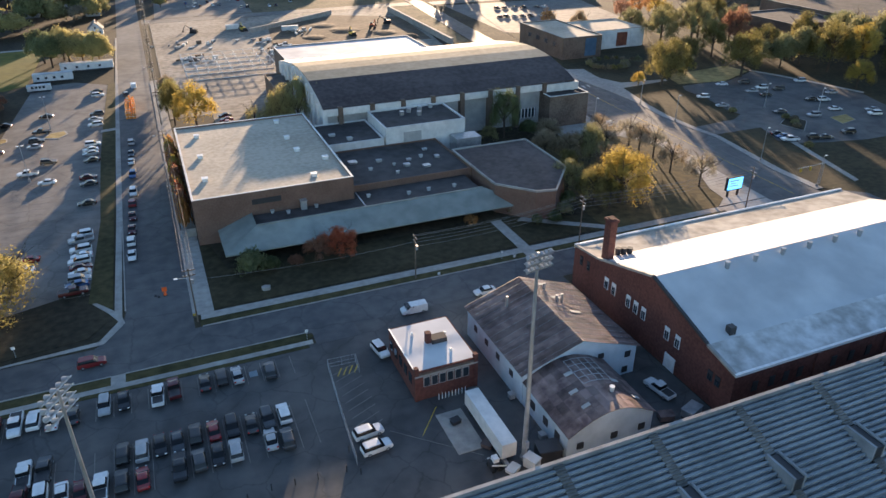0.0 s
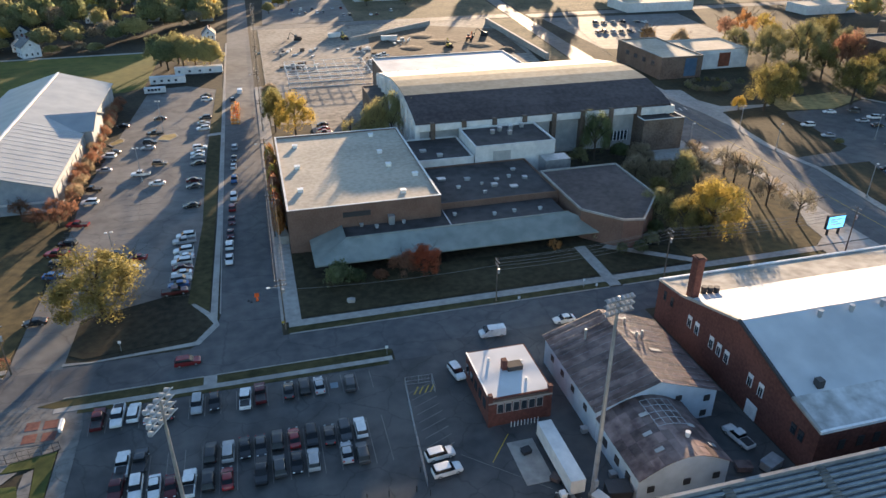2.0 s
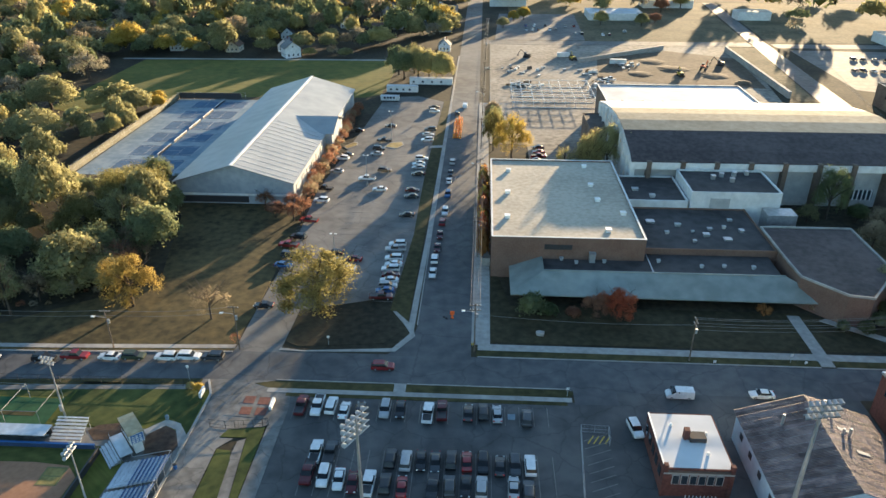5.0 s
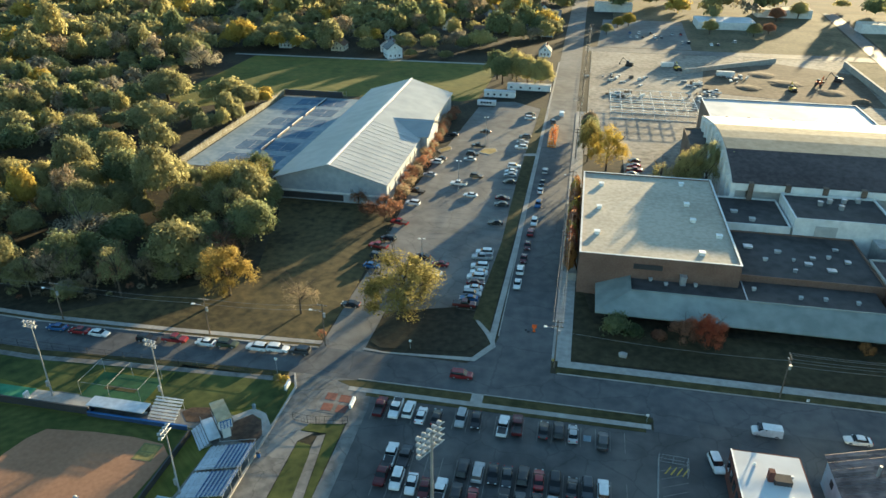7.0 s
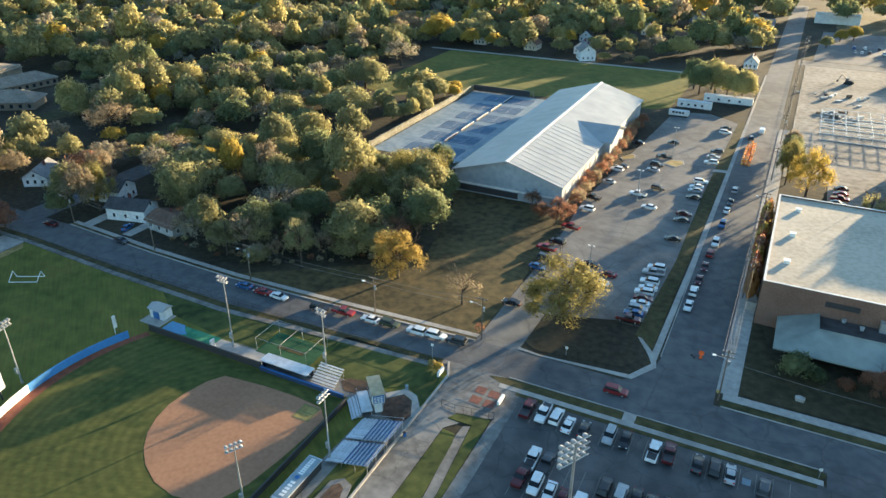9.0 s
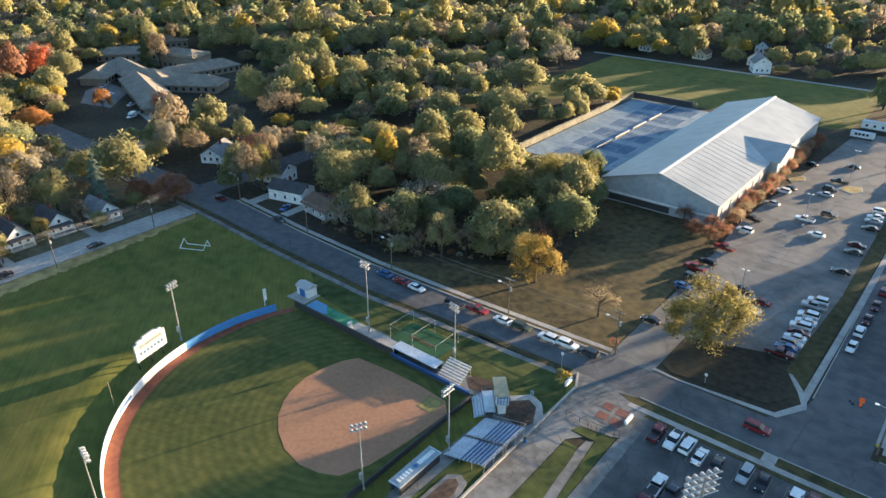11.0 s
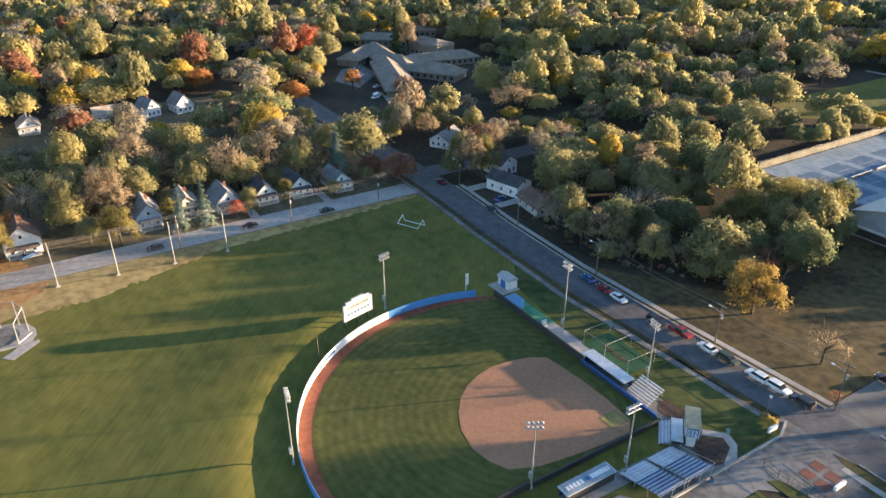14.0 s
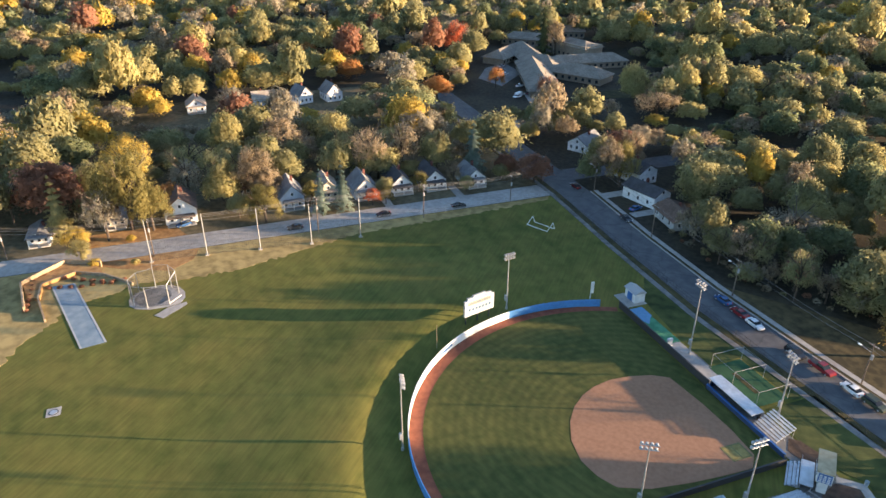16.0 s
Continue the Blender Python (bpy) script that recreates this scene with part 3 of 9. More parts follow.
def roof_unit(parent, x, y, z, w, d, h, material=None, name="roof_vent"):
    bm = cube(x - w / 2, x + w / 2, y - d / 2, y + d / 2, z, z + h)
    box(bm, x - w / 2 - 0.12, x + w / 2 + 0.12, y - d / 2 - 0.12, y + d / 2 + 0.12, z + h, z + h + 0.15)
    part(name, bm, material or white_paint, parent)


# low brick complex with tan roof
sports = thing("sports_building", "low brown brick building with flat tan and dark roofs", "building", 40, 165, 0)
flat_block(sports, 3.4, 41.5, 157.4, 213.4, 11.5, brick_tan, roof_tan, wall_white, 0.5)
# flat dark panel in place of a slot recess and its shade
part("window", cube(16.6, 23.5, 157.25, 157.45, 8.3, 9.6), dark_trim, sports, "dark panel standing for the shade in a slot recess")
for x, y in ((7.6, 169.6), (8.1, 186.2), (8.8, 203.6), (32.3, 208), (32.3, 192.6), (32.8, 181.8), (38.4, 173), (32.9, 162.4)):
    roof_unit(sports, x, y, 11.1, 1.3, 1.3, 0.75)
flat_block(sports, 41.6, 75.4, 161.4, 187.5, 7.2, brick_tan, roof_dark, None, 0.5)
flat_block(sports, 41.6, 59.4, 187.5, 206.8, 9.2, wall_white, roof_dark, wall_white, 0.4)
rs = random.Random(5)
for x, y, s in ((50, 171, 1.0), (54, 176, 1.3), (57, 172, 0.8), (60, 170, 1.6), (62, 174, 1.2), (65, 168, 2.0), (66, 175, 1.0), (70, 173, 1.5), (47, 178, 2.2), (69, 180, 1.1), (56, 166, 0.7), (46, 196, 1.6), (50, 191, 1.8)):
    roof_unit(sports, x, y, 6.8 if y < 187 else 8.9, s * (0.7 + 0.4 * rs.random()), s * 0.75, 0.35 + 0.35 * rs.random(), steel if rs.random() < 0.65 else wall_grey)
part("wall", cube(16.4, 73.3, 150.6, 161.2, 0, 5.35), brick_tan, sports)
part("wall", cube(10.5, 16.4, 149.6, 161.2, 0, 2.7), brick_tan, sports)
part("roof", cube(16.2, 73.2, 150.2, 161.2, 5.4, 5.55), roof_dark, sports)
bm = bmesh.new()
v = {k: bm.verts.new(p) for k, p in {"a": (8, 143.6, 2.9), "b": (83.5, 143.6, 2.6), "c": (73.4, 150.2, 6.0), "d": (16.2, 150.2, 6.0), "e": (8, 162, 2.9), "f": (16.2, 161.2, 6.0)}.items()}
bm.faces.new([v[k] for k in "abcd"])
bm.faces.new([v[k] for k in "eadf"])
ext = bmesh.ops.extrude_face_region(bm, geom=list(bm.faces))
bmesh.ops.translate(bm, verts=[g for g in ext["geom"] if isinstance(g, bmesh.types.BMVert)], vec=(0, 0, 0.3))
bmesh.ops.recalc_face_normals(bm, faces=bm.faces)
part("roof", bm, roof_green, sports, "pale grey-green sloping metal roof")
part("coping", cube(16.2, 73.4, 150.0, 150.35, 5.5, 6.45), roof_green, sports)
part("roof_seam", cube(42.6, 42.9, 150.4, 161.1, 5.55, 5.62), steel, sports)
for x in (21, 24.5, 31.5, 45, 55, 60.5, 67.5):
    roof_unit(sports, x, 156.0 + 1.2 * math.sin(x), 5.55, 0.7, 0.7, 0.6, wall_grey)
roof_unit(sports, 28.5, 156.5, 5.55, 1.4, 1.4, 2.2, steel, "roof_unit")
part("wall", prism([(75.4, 174.4), (75.4, 155), (75.6, 147.5), (83, 139.2), (88, 138.2), (98.5, 151), (98.8, 174.4)], 0, 7.6), brick_tan, sports)
part("roof", prism([(75.8, 174), (75.8, 155), (76, 147.9), (83.2, 139.8), (87.8, 138.8), (98.1, 151.2), (98.4, 174)], 7.6, 7.72), roof_brown, sports)
bm = bmesh.new()
ring = [(75.4, 174.4), (75.4, 155), (75.6, 147.5), (83, 139.2), (88, 138.2), (98.5, 151), (98.8, 174.4)]
for (xa, ya), (xb, yb) in zip(ring, ring[1:] + ring[:1]):
    d = Vector((xb - xa, yb - ya)).normalized()
    n = Vector((-d.y, d.x)) * 0.22
    prism([(xa - n.x, ya - n.y), (xb - n.x, yb - n.y), (xb + n.x, yb + n.y), (xa + n.x, ya + n.y)], 7.55, 8.05, bm)
part("coping", bm, concrete, sports)
part("door", cube(1.2, 3.3, 163, 165, 0, 2.2), concrete, sports)

# field house with an arched roof
hall = thing("field_house", "large hall with arched brown and white roof and buttressed walls", "building", 91, 240, 0)
HX0, HX1 = 47, 135
part("wall", cube(HX0 + 0.6, HX1 - 0.6, 207.8, 274, 0, 13.2), wall_grey, hall)
prof = [(206.6, 13.8), (212, 15.7), (218.8, 17.2), (224, 18.3), (233, 19.0), (241, 19.0), (250, 18.2), (264, 16.0), (275.4, 13.6)]
under = [(y, z - 0.7) for y, z in prof]
end = extrude_profile(prof + [(275.4, 0.02), (206.6, 0.02)], "x", HX0 - 0.8, HX0 + 0.6)
part("wall", end, wall_white, hall, "white arched end wall with ribs")
part("wall", extrude_profile(prof + [(275.4, 0.02), (206.6, 0.02)], "x", HX1 - 0.6, HX1 + 0.4), wall_white, hall)
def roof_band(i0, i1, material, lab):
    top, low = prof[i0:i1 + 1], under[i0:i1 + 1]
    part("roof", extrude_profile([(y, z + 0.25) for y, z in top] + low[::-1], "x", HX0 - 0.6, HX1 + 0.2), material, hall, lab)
# band colours hold roofing tones plus the slopes' shade and sun
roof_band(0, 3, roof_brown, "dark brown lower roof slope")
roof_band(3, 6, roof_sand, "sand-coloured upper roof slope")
roof_band(6, 8, roof_white, "white roof crest, paler for its sun-facing slope")
part("fascia", cube(HX0 - 0.6, 122.5, 206.3, 206.9, 11.6, 13.75), wall_white, hall, "white band under the eaves")
for k in range(8):
    part("buttress", cube(51 + k * 10.2, 52.4 + k * 10.2, 205.6, 207.8, 0, 14.3), brick_brown, hall)
for k in range(9):
    part("rib", cube(HX0 - 1.5, HX0 - 0.8, 211 + k * 7, 212 + k * 7, 0, 13.4 + 5 * math.sin(math.pi * (k + 0.6) / 9.2)), wall_white, hall)
part("window", cube(112, 121, 207.5, 207.9, 2.5, 5.5), glass, hall)
for k in range(7):
    part("mullion", cube(112.6 + k * 1.3, 112.9 + k * 1.3, 207.3, 207.6, 2.3, 5.7), white_paint, hall)
flat_block(hall, 122.5, 137.5, 200.8, 213, 10.8, brick_brown, roof_dark, wall_white, 0.5)
part("fascia", cube(122.5, 136.6, 206.0, 213.2, 10.9, 13.4), wall_white, hall)
flat_block(hall, 60, 85.2, 187.6, 205.6, 12.0, wall_white, roof_dark, wall_white, 0.5)
part("louvre", cube(65.5, 71, 187.4, 187.7, 6.2, 10.2), wall_grey, hall, "large grey louvred wall panel")
for x, y in ((69, 199), (72, 201), (74, 197), (76, 202), (80, 203)):
    roof_unit(hall, x, y, 11.6, 1.1, 1.1, 1.2, steel, "roof_unit")
part("chiller", cube(80, 88, 181.8, 187, 0, 7.9), steel, hall, "grey metal air-handling unit")
flat_block(hall, 50, 110, 277, 307, 12.5, brick_brown, roof_white, wall_white, 0.4)
for k in range(7):
    roof_unit(hall, 56 + k * 8, 279.5, 12.1, 0.8, 0.8, 0.7, dark_trim)
flat_block(hall, 39.5, 47.2, 250, 270, 10.5, brick_brown, roof_dark, None, 0.4)

# red brick hall with white roof
armory = thing("brick_hall", "large red brick hall with a white membrane gable roof", "building", 110, 86, 0)
AX0, AX1 = 75, 150
gable = [(62.6, 0), (62.6, 8.9), (69.3, 10.3), (69.4, 10.4), (84.4, 15.0), (100.5, 10.3), (108.8, 9.3), (108.8, 0)]
part("wall", extrude_profile([(y, max(0, z - 0.35)) for y, z in gable], "x", AX0, AX1), brick_red, armory)
def slab(y0, z0, y1, z1, m=roof_white, x0=AX0 + 0.35, x1=AX1):
    part("roof", extrude_profile([(y0, z0 - 0.3), (y1, z1 - 0.3), (y1, z1), (y0, z0)], "x", x0, x1), m, armory)
slab(62.9, 8.75, 69.4, 10.2, roof_stained)
slab(69.4, 10.2, 84.4, 14.85)
slab(84.4, 14.85, 100.5, 10.15)
slab(100.5, 10.15, 108.6, 9.2, mat("worn_tan_roof", (0.27, 0.25, 0.215), (0.46, 0.43, 0.38), 0.4, 0.12, 0.9, 0.02, spec=0.1))
for (ya, za), (yb, zb) in zip(gable[1:-1], gable[2:-1]):
    part("coping", extrude_profile([(ya, za - 0.3), (yb, zb - 0.3), (yb, zb + 0.15), (ya, za + 0.15)], "x", AX0 - 0.15, AX0 + 0.4), dark_trim if 69 < ya < 84 else concrete, armory)
part("coping", cube(AX0 - 0.1, AX1, 62.4, 62.9, 8.6, 9.1), white_paint, armory)
part("coping", cube(AX0 - 0.1, AX1, 108.5, 109.0, 9.0, 9.5), white_paint, armory)
bm = cube(75.7, 77.2, 98.7, 100.6, 6, 18.6)
box(bm, 75.5, 77.4, 98.5, 100.8, 18.6, 19.1)
box(bm, 75.9, 77.0, 98.9, 100.4, 19.1, 19.25)
part("chimney", bm, brick_red, armory)
for k in range(6):
    part("roof_vent", tube(bmesh.new(), (90 + k * 6.6, 82.6, 14.2), (90 + k * 6.6, 82.6, 15.6), 0.38, 0.5, 10), steel, armory)
for k in range(3):
    part("roof_vent", tube(bmesh.new(), (79.5 + k * 1.1, 100.5 - 0.4 * k, 10), (79.5 + k * 1.1, 100.5 - 0.4 * k, 11.7), 0.5, 0.6, 10), dark_trim, armory)
part("roof_vent", cube(80, 81.2, 69.8, 71, 10.2, 11.8), dark_trim, armory)
def window_x(x, y, z, w, h, parent, frame_mat=white_paint):
    wf = part("window", cube(x - 0.12, x + 0.05, y - w / 2, y + w / 2, z, z + h), frame_mat, parent)
    for j in (0, 1):
        part("pane", cube(x - 0.18, x - 0.1, y - w / 2 + 0.14 + j * (w - 0.2) / 2, y + (j - 1) * (w - 0.2) / 2 + w / 2 - 0.18 if False else y - w / 2 + 0.14 + j * (w - 0.2) / 2 + (w - 0.5) / 2, z + 0.15, z + h - 0.75), glass, wf)
for y in (97, 94.6, 89.9, 87.6, 85.3, 78.6, 75.8):
    window_x(75, y, 5.3, 1.25, 2.5, armory)
for y in (103.5, 106.0):
    window_x(75, y, 6.0, 0.9, 2.0, armory, dark_trim)
for y in (67.5, 65.8):
    window_x(75, y, 4.5, 1.1, 1.9, armory, dark_trim)
for x in (79, 82.5, 85.5, 88.5, 96, 100, 104):
    part("window", cube(x, x + 1.1, 62.45, 62.65, 4.6, 6.5), dark_trim, armory)
part("door", cube(74.85, 75.05, 75.5, 78.2, 0.05, 2.9), white_paint, armory, "pale double door")
for x in (92, 108, 122):
    part("pilaster", cube(x, x + 1.3, 62.3, 62.65, 0, 8.4), brick_red, armory)

# rust-roofed shed, quonset, small office
shed = thing("metal_shed", "pale blue metal shed with a rusted corrugated gable roof", "building", 58, 89, 0)
part("wall", extrude_profile([(46.7, 0), (46.7, 6.2), (57.4, 9.9), (68.8, 5.8), (68.8, 0)], "y", 78.7, 100.3), wall_blue, shed)
def corrugated(parent, x0, z0, x1, z1, y0, y1, material, step=0.9):
    """Two courses of overlapping roof sheets up a slope, each a piece of its own on shared mesh data."""
    n = int((y1 - y0) / step)
    w = (y1 - y0) / n
    for a, b in ((0, 0.52), (0.5, 1.0)):
        u0, u1 = x0 + (x1 - x0) * a, x0 + (x1 - x0) * b
        w0, w1 = z0 + (z1 - z0) * a, z0 + (z1 - z0) * b
        bm = bmesh.new()
        for k in range(3):
            prismatic = [(u0, k * w / 3, w0), (u1, k * w / 3, w1), (u1, (k + 0.5) * w / 3, w1 + 0.05), (u0, (k + 0.5) * w / 3, w0 + 0.05), (u1, (k + 1) * w / 3, w1), (u0, (k + 1) * w / 3, w0)]
            q = [bm.verts.new(p) for p in prismatic]
            bm.faces.new((q[0], q[1], q[2], q[3]))
            bm.faces.new((q[3], q[2], q[4], q[5]))
        me = bpy.data.meshes.new("roof_sheet")
        bmesh.ops.remove_doubles(bm, verts=bm.verts, dist=0.001)
        bmesh.ops.recalc_face_normals(bm, faces=bm.faces)
        bm.to_mesh(me)
        bm.free()
        me.materials.append(material)
        for i in range(n):
            o = new("roof_sheet", me)
            o.parent = parent
            o.matrix_parent_inverse = parent.matrix_world.inverted()
            o.location = (0, y0 + i * w, 0.06 + (0.03 if i % 2 else 0) - (0.03 if a else 0))


corrugated(shed, 46.1, 6.0, 57.4, 9.95, 78.2, 100.8, rust_roof, 0.9)
corrugated(shed, 69.4, 5.6, 57.4, 9.95, 78.2, 100.8, rust_roof, 0.9)
for x, z in ((53.5, 6.6), (61, 6.6), (66.5, 5.0), (66.3, 1.8)):
    part("window", cube(x, x + 1.1, 78.55, 78.75, z - 1.6 if z > 6 else z - 1.2, z - 0.6 if z > 6 else z), dark_trim, shed)
for y in (82, 87, 91.5, 96):
    part("window", cube(46.6, 46.75, y, y + 1.2, 3, 4.2), dark_trim, shed)
for y, x in ((98, 59.5), (93, 60.2), (88, 61.2)):
    part("roof_patch", extrude_profile([(x, 9.95 - (x - 57.4) * 0.3625 + 0.14), (x + 2.2, 9.95 - (x - 55.2 ) * 0.3625 + 0.14), (x + 2.2, 9.95 - (x - 55.2) * 0.3625 + 0.2), (x, 9.95 - (x - 57.4) * 0.3625 + 0.2)], "y", y, y + 0.8), wall_grey, shed, "pale translucent roof panel")
for x, y in ((52, 95), (60.5, 96.5), (60.5, 92), (61.6, 92)):
    part("roof_vent", tube(bmesh.new(), (x, y, 7), (x, y, 10.2), 0.25, 0.25, 8), steel, shed)

quonset = thing("arched_shed", "pale metal shed with a rusted arched roof", "building", 54.5, 72, 0)
arc = [(46.6 + 15.6 * i / 12, 4.6 + 3.0 * math.sin(math.pi * i / 12)) for i in range(13)]
part("wall", extrude_profile([(46.8, 0)] + [(max(46.8, min(62, x)), z - 0.1) for x, z in arc] + [(62, 0)], "y", 64.9, 78.6), wall_blue, quonset)
for i, ((xa, za), (xb, zb)) in enumerate(zip(arc, arc[1:])):
    me = bpy.data.meshes.new("roof_sheet")
    bm = extrude_profile([(xa, za - 0.08), (xb, zb - 0.08), (xb, zb), (xa, za)], "y", 0, 2.06)
    bm.to_mesh(me)
    bm.free()
    me.materials.append(rust_roof)
    for k in range(7):
        o = new("roof_sheet", me)
        o.parent = quonset
        o.matrix_parent_inverse = quonset.matrix_world.inverted()
        o.location = (0, 64.4 + k * 2.03, 0.03 * ((k + i) % 2))
for x in (48.5, 54.5, 59.5):
    part("window", cube(x, x + 1.1, 64.7, 64.95, 1.6, 2.7), dark_trim, quonset)
for y in (67, 70.5, 74.5):
    part("window", cube(46.65, 46.85, y, y + 1.3, 1.8, 3.2), dark_trim, quonset)
for i, y in ((3, 67), (3, 70.5), (4, 74.2), (9, 71), (10, 67)):
    (xa, za), (xb, zb) = arc[i], arc[i + 1]
    part("roof_patch", extrude_profile([(xa, za + 0.1), (xb, zb + 0.1), (xb, zb + 0.2), (xa, za + 0.2)], "y", y, y + 0.7), wall_grey, quonset, "pale translucent roof panel")
for y in (71.2, 72.7, 74.2, 75.7, 77.2):
    for i in range(5, 9):
        (xa, za), (xb, zb) = arc[i], arc[i + 1]
        part("rack_bar", tube(bmesh.new(), (xa, y, za + 0.35), (xb, y, zb + 0.35), 0.05, 0.05, 5), steel, quonset)
for i in range(5, 10):
    part("rack_bar", tube(bmesh.new(), (arc[i][0], 71.2, arc[i][1] + 0.35), (arc[i][0], 77.2, arc[i][1] + 0.35), 0.05, 0.05, 5), steel, quonset)
part("roof_vent", tube(bmesh.new(), (56.5, 68.5, 7.2), (56.5, 68.5, 8.3), 0.3, 0.42, 10), white_paint, quonset)

office = thing("brick_office", "small red brick office with a white flat roof", "building", 36, 92, 0)
flat_block(office, 30.8, 41.9, 85.9, 99.3, 6.0, brick_red, roof_white, None, 0.12, t=0.22)
for x in (30.7, 41.3):
    part("corner_pier", cube(x, x + 0.7, 85.75, 86.5, 0, 6.7), brick_red, office)
part("roof_edge", cube(30.74, 30.98, 86.5, 99.3, 6.0, 6.1), white_paint, office, "thin white metal roof edge")
part("cornice", cube(31.4, 41.3, 85.66, 85.92, 5.35, 5.6), brick_brown, office)
part("downpipe", tube(bmesh.new(), (41.98, 86.9, 0.1), (41.98, 86.9, 5.8), 0.07, 0.07, 6), steel, office)
part("chimney", cube(35.4, 36.3, 92.6, 93.6, 5.6, 8.0), brick_red, office)
part("roof_hatch", cube(36.3, 39.0, 92.0, 93.8, 5.6, 6.9), roof_dark, office)
for x, y in ((38.5, 89.2), (39.4, 94), (34, 96)):
    part("roof_vent", tube(bmesh.new(), (x, y, 5.5), (x, y, 6.6), 0.25, 0.25, 8), white_paint, office)
for k in range(6):
    wf = part("window", cube(32.2 + k * 1.4, 33.4 + k * 1.4, 85.78, 85.95, 2.7, 4.7), wall_grey, office)
    part("pane", cube(32.32 + k * 1.4, 33.28 + k * 1.4, 85.72, 85.78, 2.85, 4.55), glass, wf)
for k in range(5):
    part("window", cube(30.65, 30.85, 87.5 + k * 2.4, 88.8 + k * 2.4, 2.6, 4.4), glass, office)
part("band", cube(30.7, 42.0, 85.7, 85.9, 4.9, 5.2), concrete, office)
for k in range(9):
    part("railing", cube(34.5 + k * 0.6, 34.62 + k * 0.6, 84.9, 85.0, 0, 1.2), white_paint, office)

trailer = thing("storage_trailer", "long white box trailer parked beside the office", "trailer", 38.8, 74.5, 0)
part("body", cube(37.6, 40.0, 67.9, 81.3, 1.0, 3.6), wall_white, trailer)
part("chassis", cube(37.9, 39.7, 68.2, 81.0, 0.55, 1.0), dark_trim, trailer)
for y in (69.5, 70.8, 79.5):
    for x in (37.7, 39.6):
        part("wheel", tube(bmesh.new(), (x, y, 0.5), (x + 0.3, y, 0.5), 0.5, 0.5, 12), black, trailer)
tagged(part("concrete_pad", cube(32.5, 37, 72, 81.5, 0.02, 0.12), concrete), "pale concrete slab beside the trailer", "slab", "", "structure")

# stadium seating, seen over its rim
stand = thing("stadium_stand", "weathered concrete and metal stadium seating rows with stair openings", "stadium", 60, 45, 0)
RIM_Y, RIM_Z, ROWS = 55.2, 10.6, 34
part("back_wall", cube(12, 130, RIM_Y, RIM_Y + 0.5, 0, RIM_Z + 1.0), seat_concrete, stand)
for r in range(ROWS):
    y1, z1 = RIM_Y - r * 0.8, RIM_Z - r * 0.3
    bm = cube(12, 130, y1 - 0.8, y1, z1 - 1.2, z1)
    part("terrace_step", bm, seat_concrete, stand)
    part("bench", cube(12, 130, y1 - 0.78, y1 - 0.42, z1 + 0.12, z1 + 0.42), bench_grey, stand)
for k in range(6):
    x = 38 + k * 14.5
    # solid dark block stands for the shade inside the stairway
    part("stair_opening", cube(x, x + 1.5, RIM_Y - 12, RIM_Y - 7.5, RIM_Z - 4.6, RIM_Z - 1.9), dark_trim, stand)
    for r in range(ROWS):
        if not 8 < r < 15:
            y1, z1 = RIM_Y - r * 0.8, RIM_Z - r * 0.3
            bm = cube(x + 0.05, x + 1.45, y1 - 0.8, y1 - 0.05, z1, z1 + 0.45)
            box(bm, x + 0.05, x + 1.45, y1 - 0.4, y1 - 0.05, z1 + 0.45, z1 + 0.6)
            part("aisle_step", bm, old_concrete, stand)
    for dx in (-0.35, 1.5):
        part("stair_wall", cube(x + dx, x + dx + 0.35, RIM_Y - 12, RIM_Y - 7.2, RIM_Z - 5.2, RIM_Z - 1.6), seat_concrete, stand)

# indoor tennis hall
roof_seam_paint = paint("pale_seam_paint", (0.50, 0.51, 0.52), 0.5)
tennis = thing("tennis_hall", "pale grey metal tennis hall with a long gable roof", "building", -76, 255, 0)
part("wall", extrude_profile([(-94.6, 0), (-94.6, 7.3), (-76, 12.6), (-57.4, 7.3), (-57.4, 0)], "y", 199.8, 311), wall_steel, tennis)
for x0, z0, x1, z1 in ((-95.2, 7.3, -76, 13.0), (-56.8, 7.3, -76, 13.0)):
    part("roof", extrude_profile([(x0, z0), (x1, z1), (x1, z1 + 0.3), (x0, z0 + 0.3)], "y", 198.6, 312), roof_grey, tennis)
for k in range(14):
    y = 200.5 + k * 3.5
    part("roof_seam", extrude_profile([(-57, 7.64), (-75.6, 13.14), (-75.6, 13.25), (-57, 7.75)], "y", y, y + 0.14), roof_seam_paint, tennis)
part("ridge_cap", cube(-76.4, -75.6, 198.5, 312.1, 13.2, 13.45), white_paint, tennis)
part("wall", extrude_profile([(247, 0), (247, 8.0), (257, 11.2), (267, 8.0), (267, 0)], "x", -62, -54.6), wall_steel, tennis)
for y0, y1 in ((246.2, 257), (267.8, 257)):
    part("roof", extrude_profile([(y0, 7.8), (y1, 11.3), (y1, 11.6), (y0, 8.1)], "x", -76, -53.8), roof_grey, tennis)
part("band", cube(-94.8, -57.2, 199.6, 199.8, 2.9, 3.5), wall_white, tennis)
# solid dark slab on the wall paints the shade of an open bay
part("opening", cube(-93, -72, 199.55, 199.78, 0.6, 2.6), dark_trim, tennis, "dark panel standing for the shaded open bay with blue equipment")
for k in range(8):
    part("door_panel", cube(-57.4, -57.2, 203 + k * 7, 206.5 + k * 7, 0.2, 5.5), wall_grey, tennis)

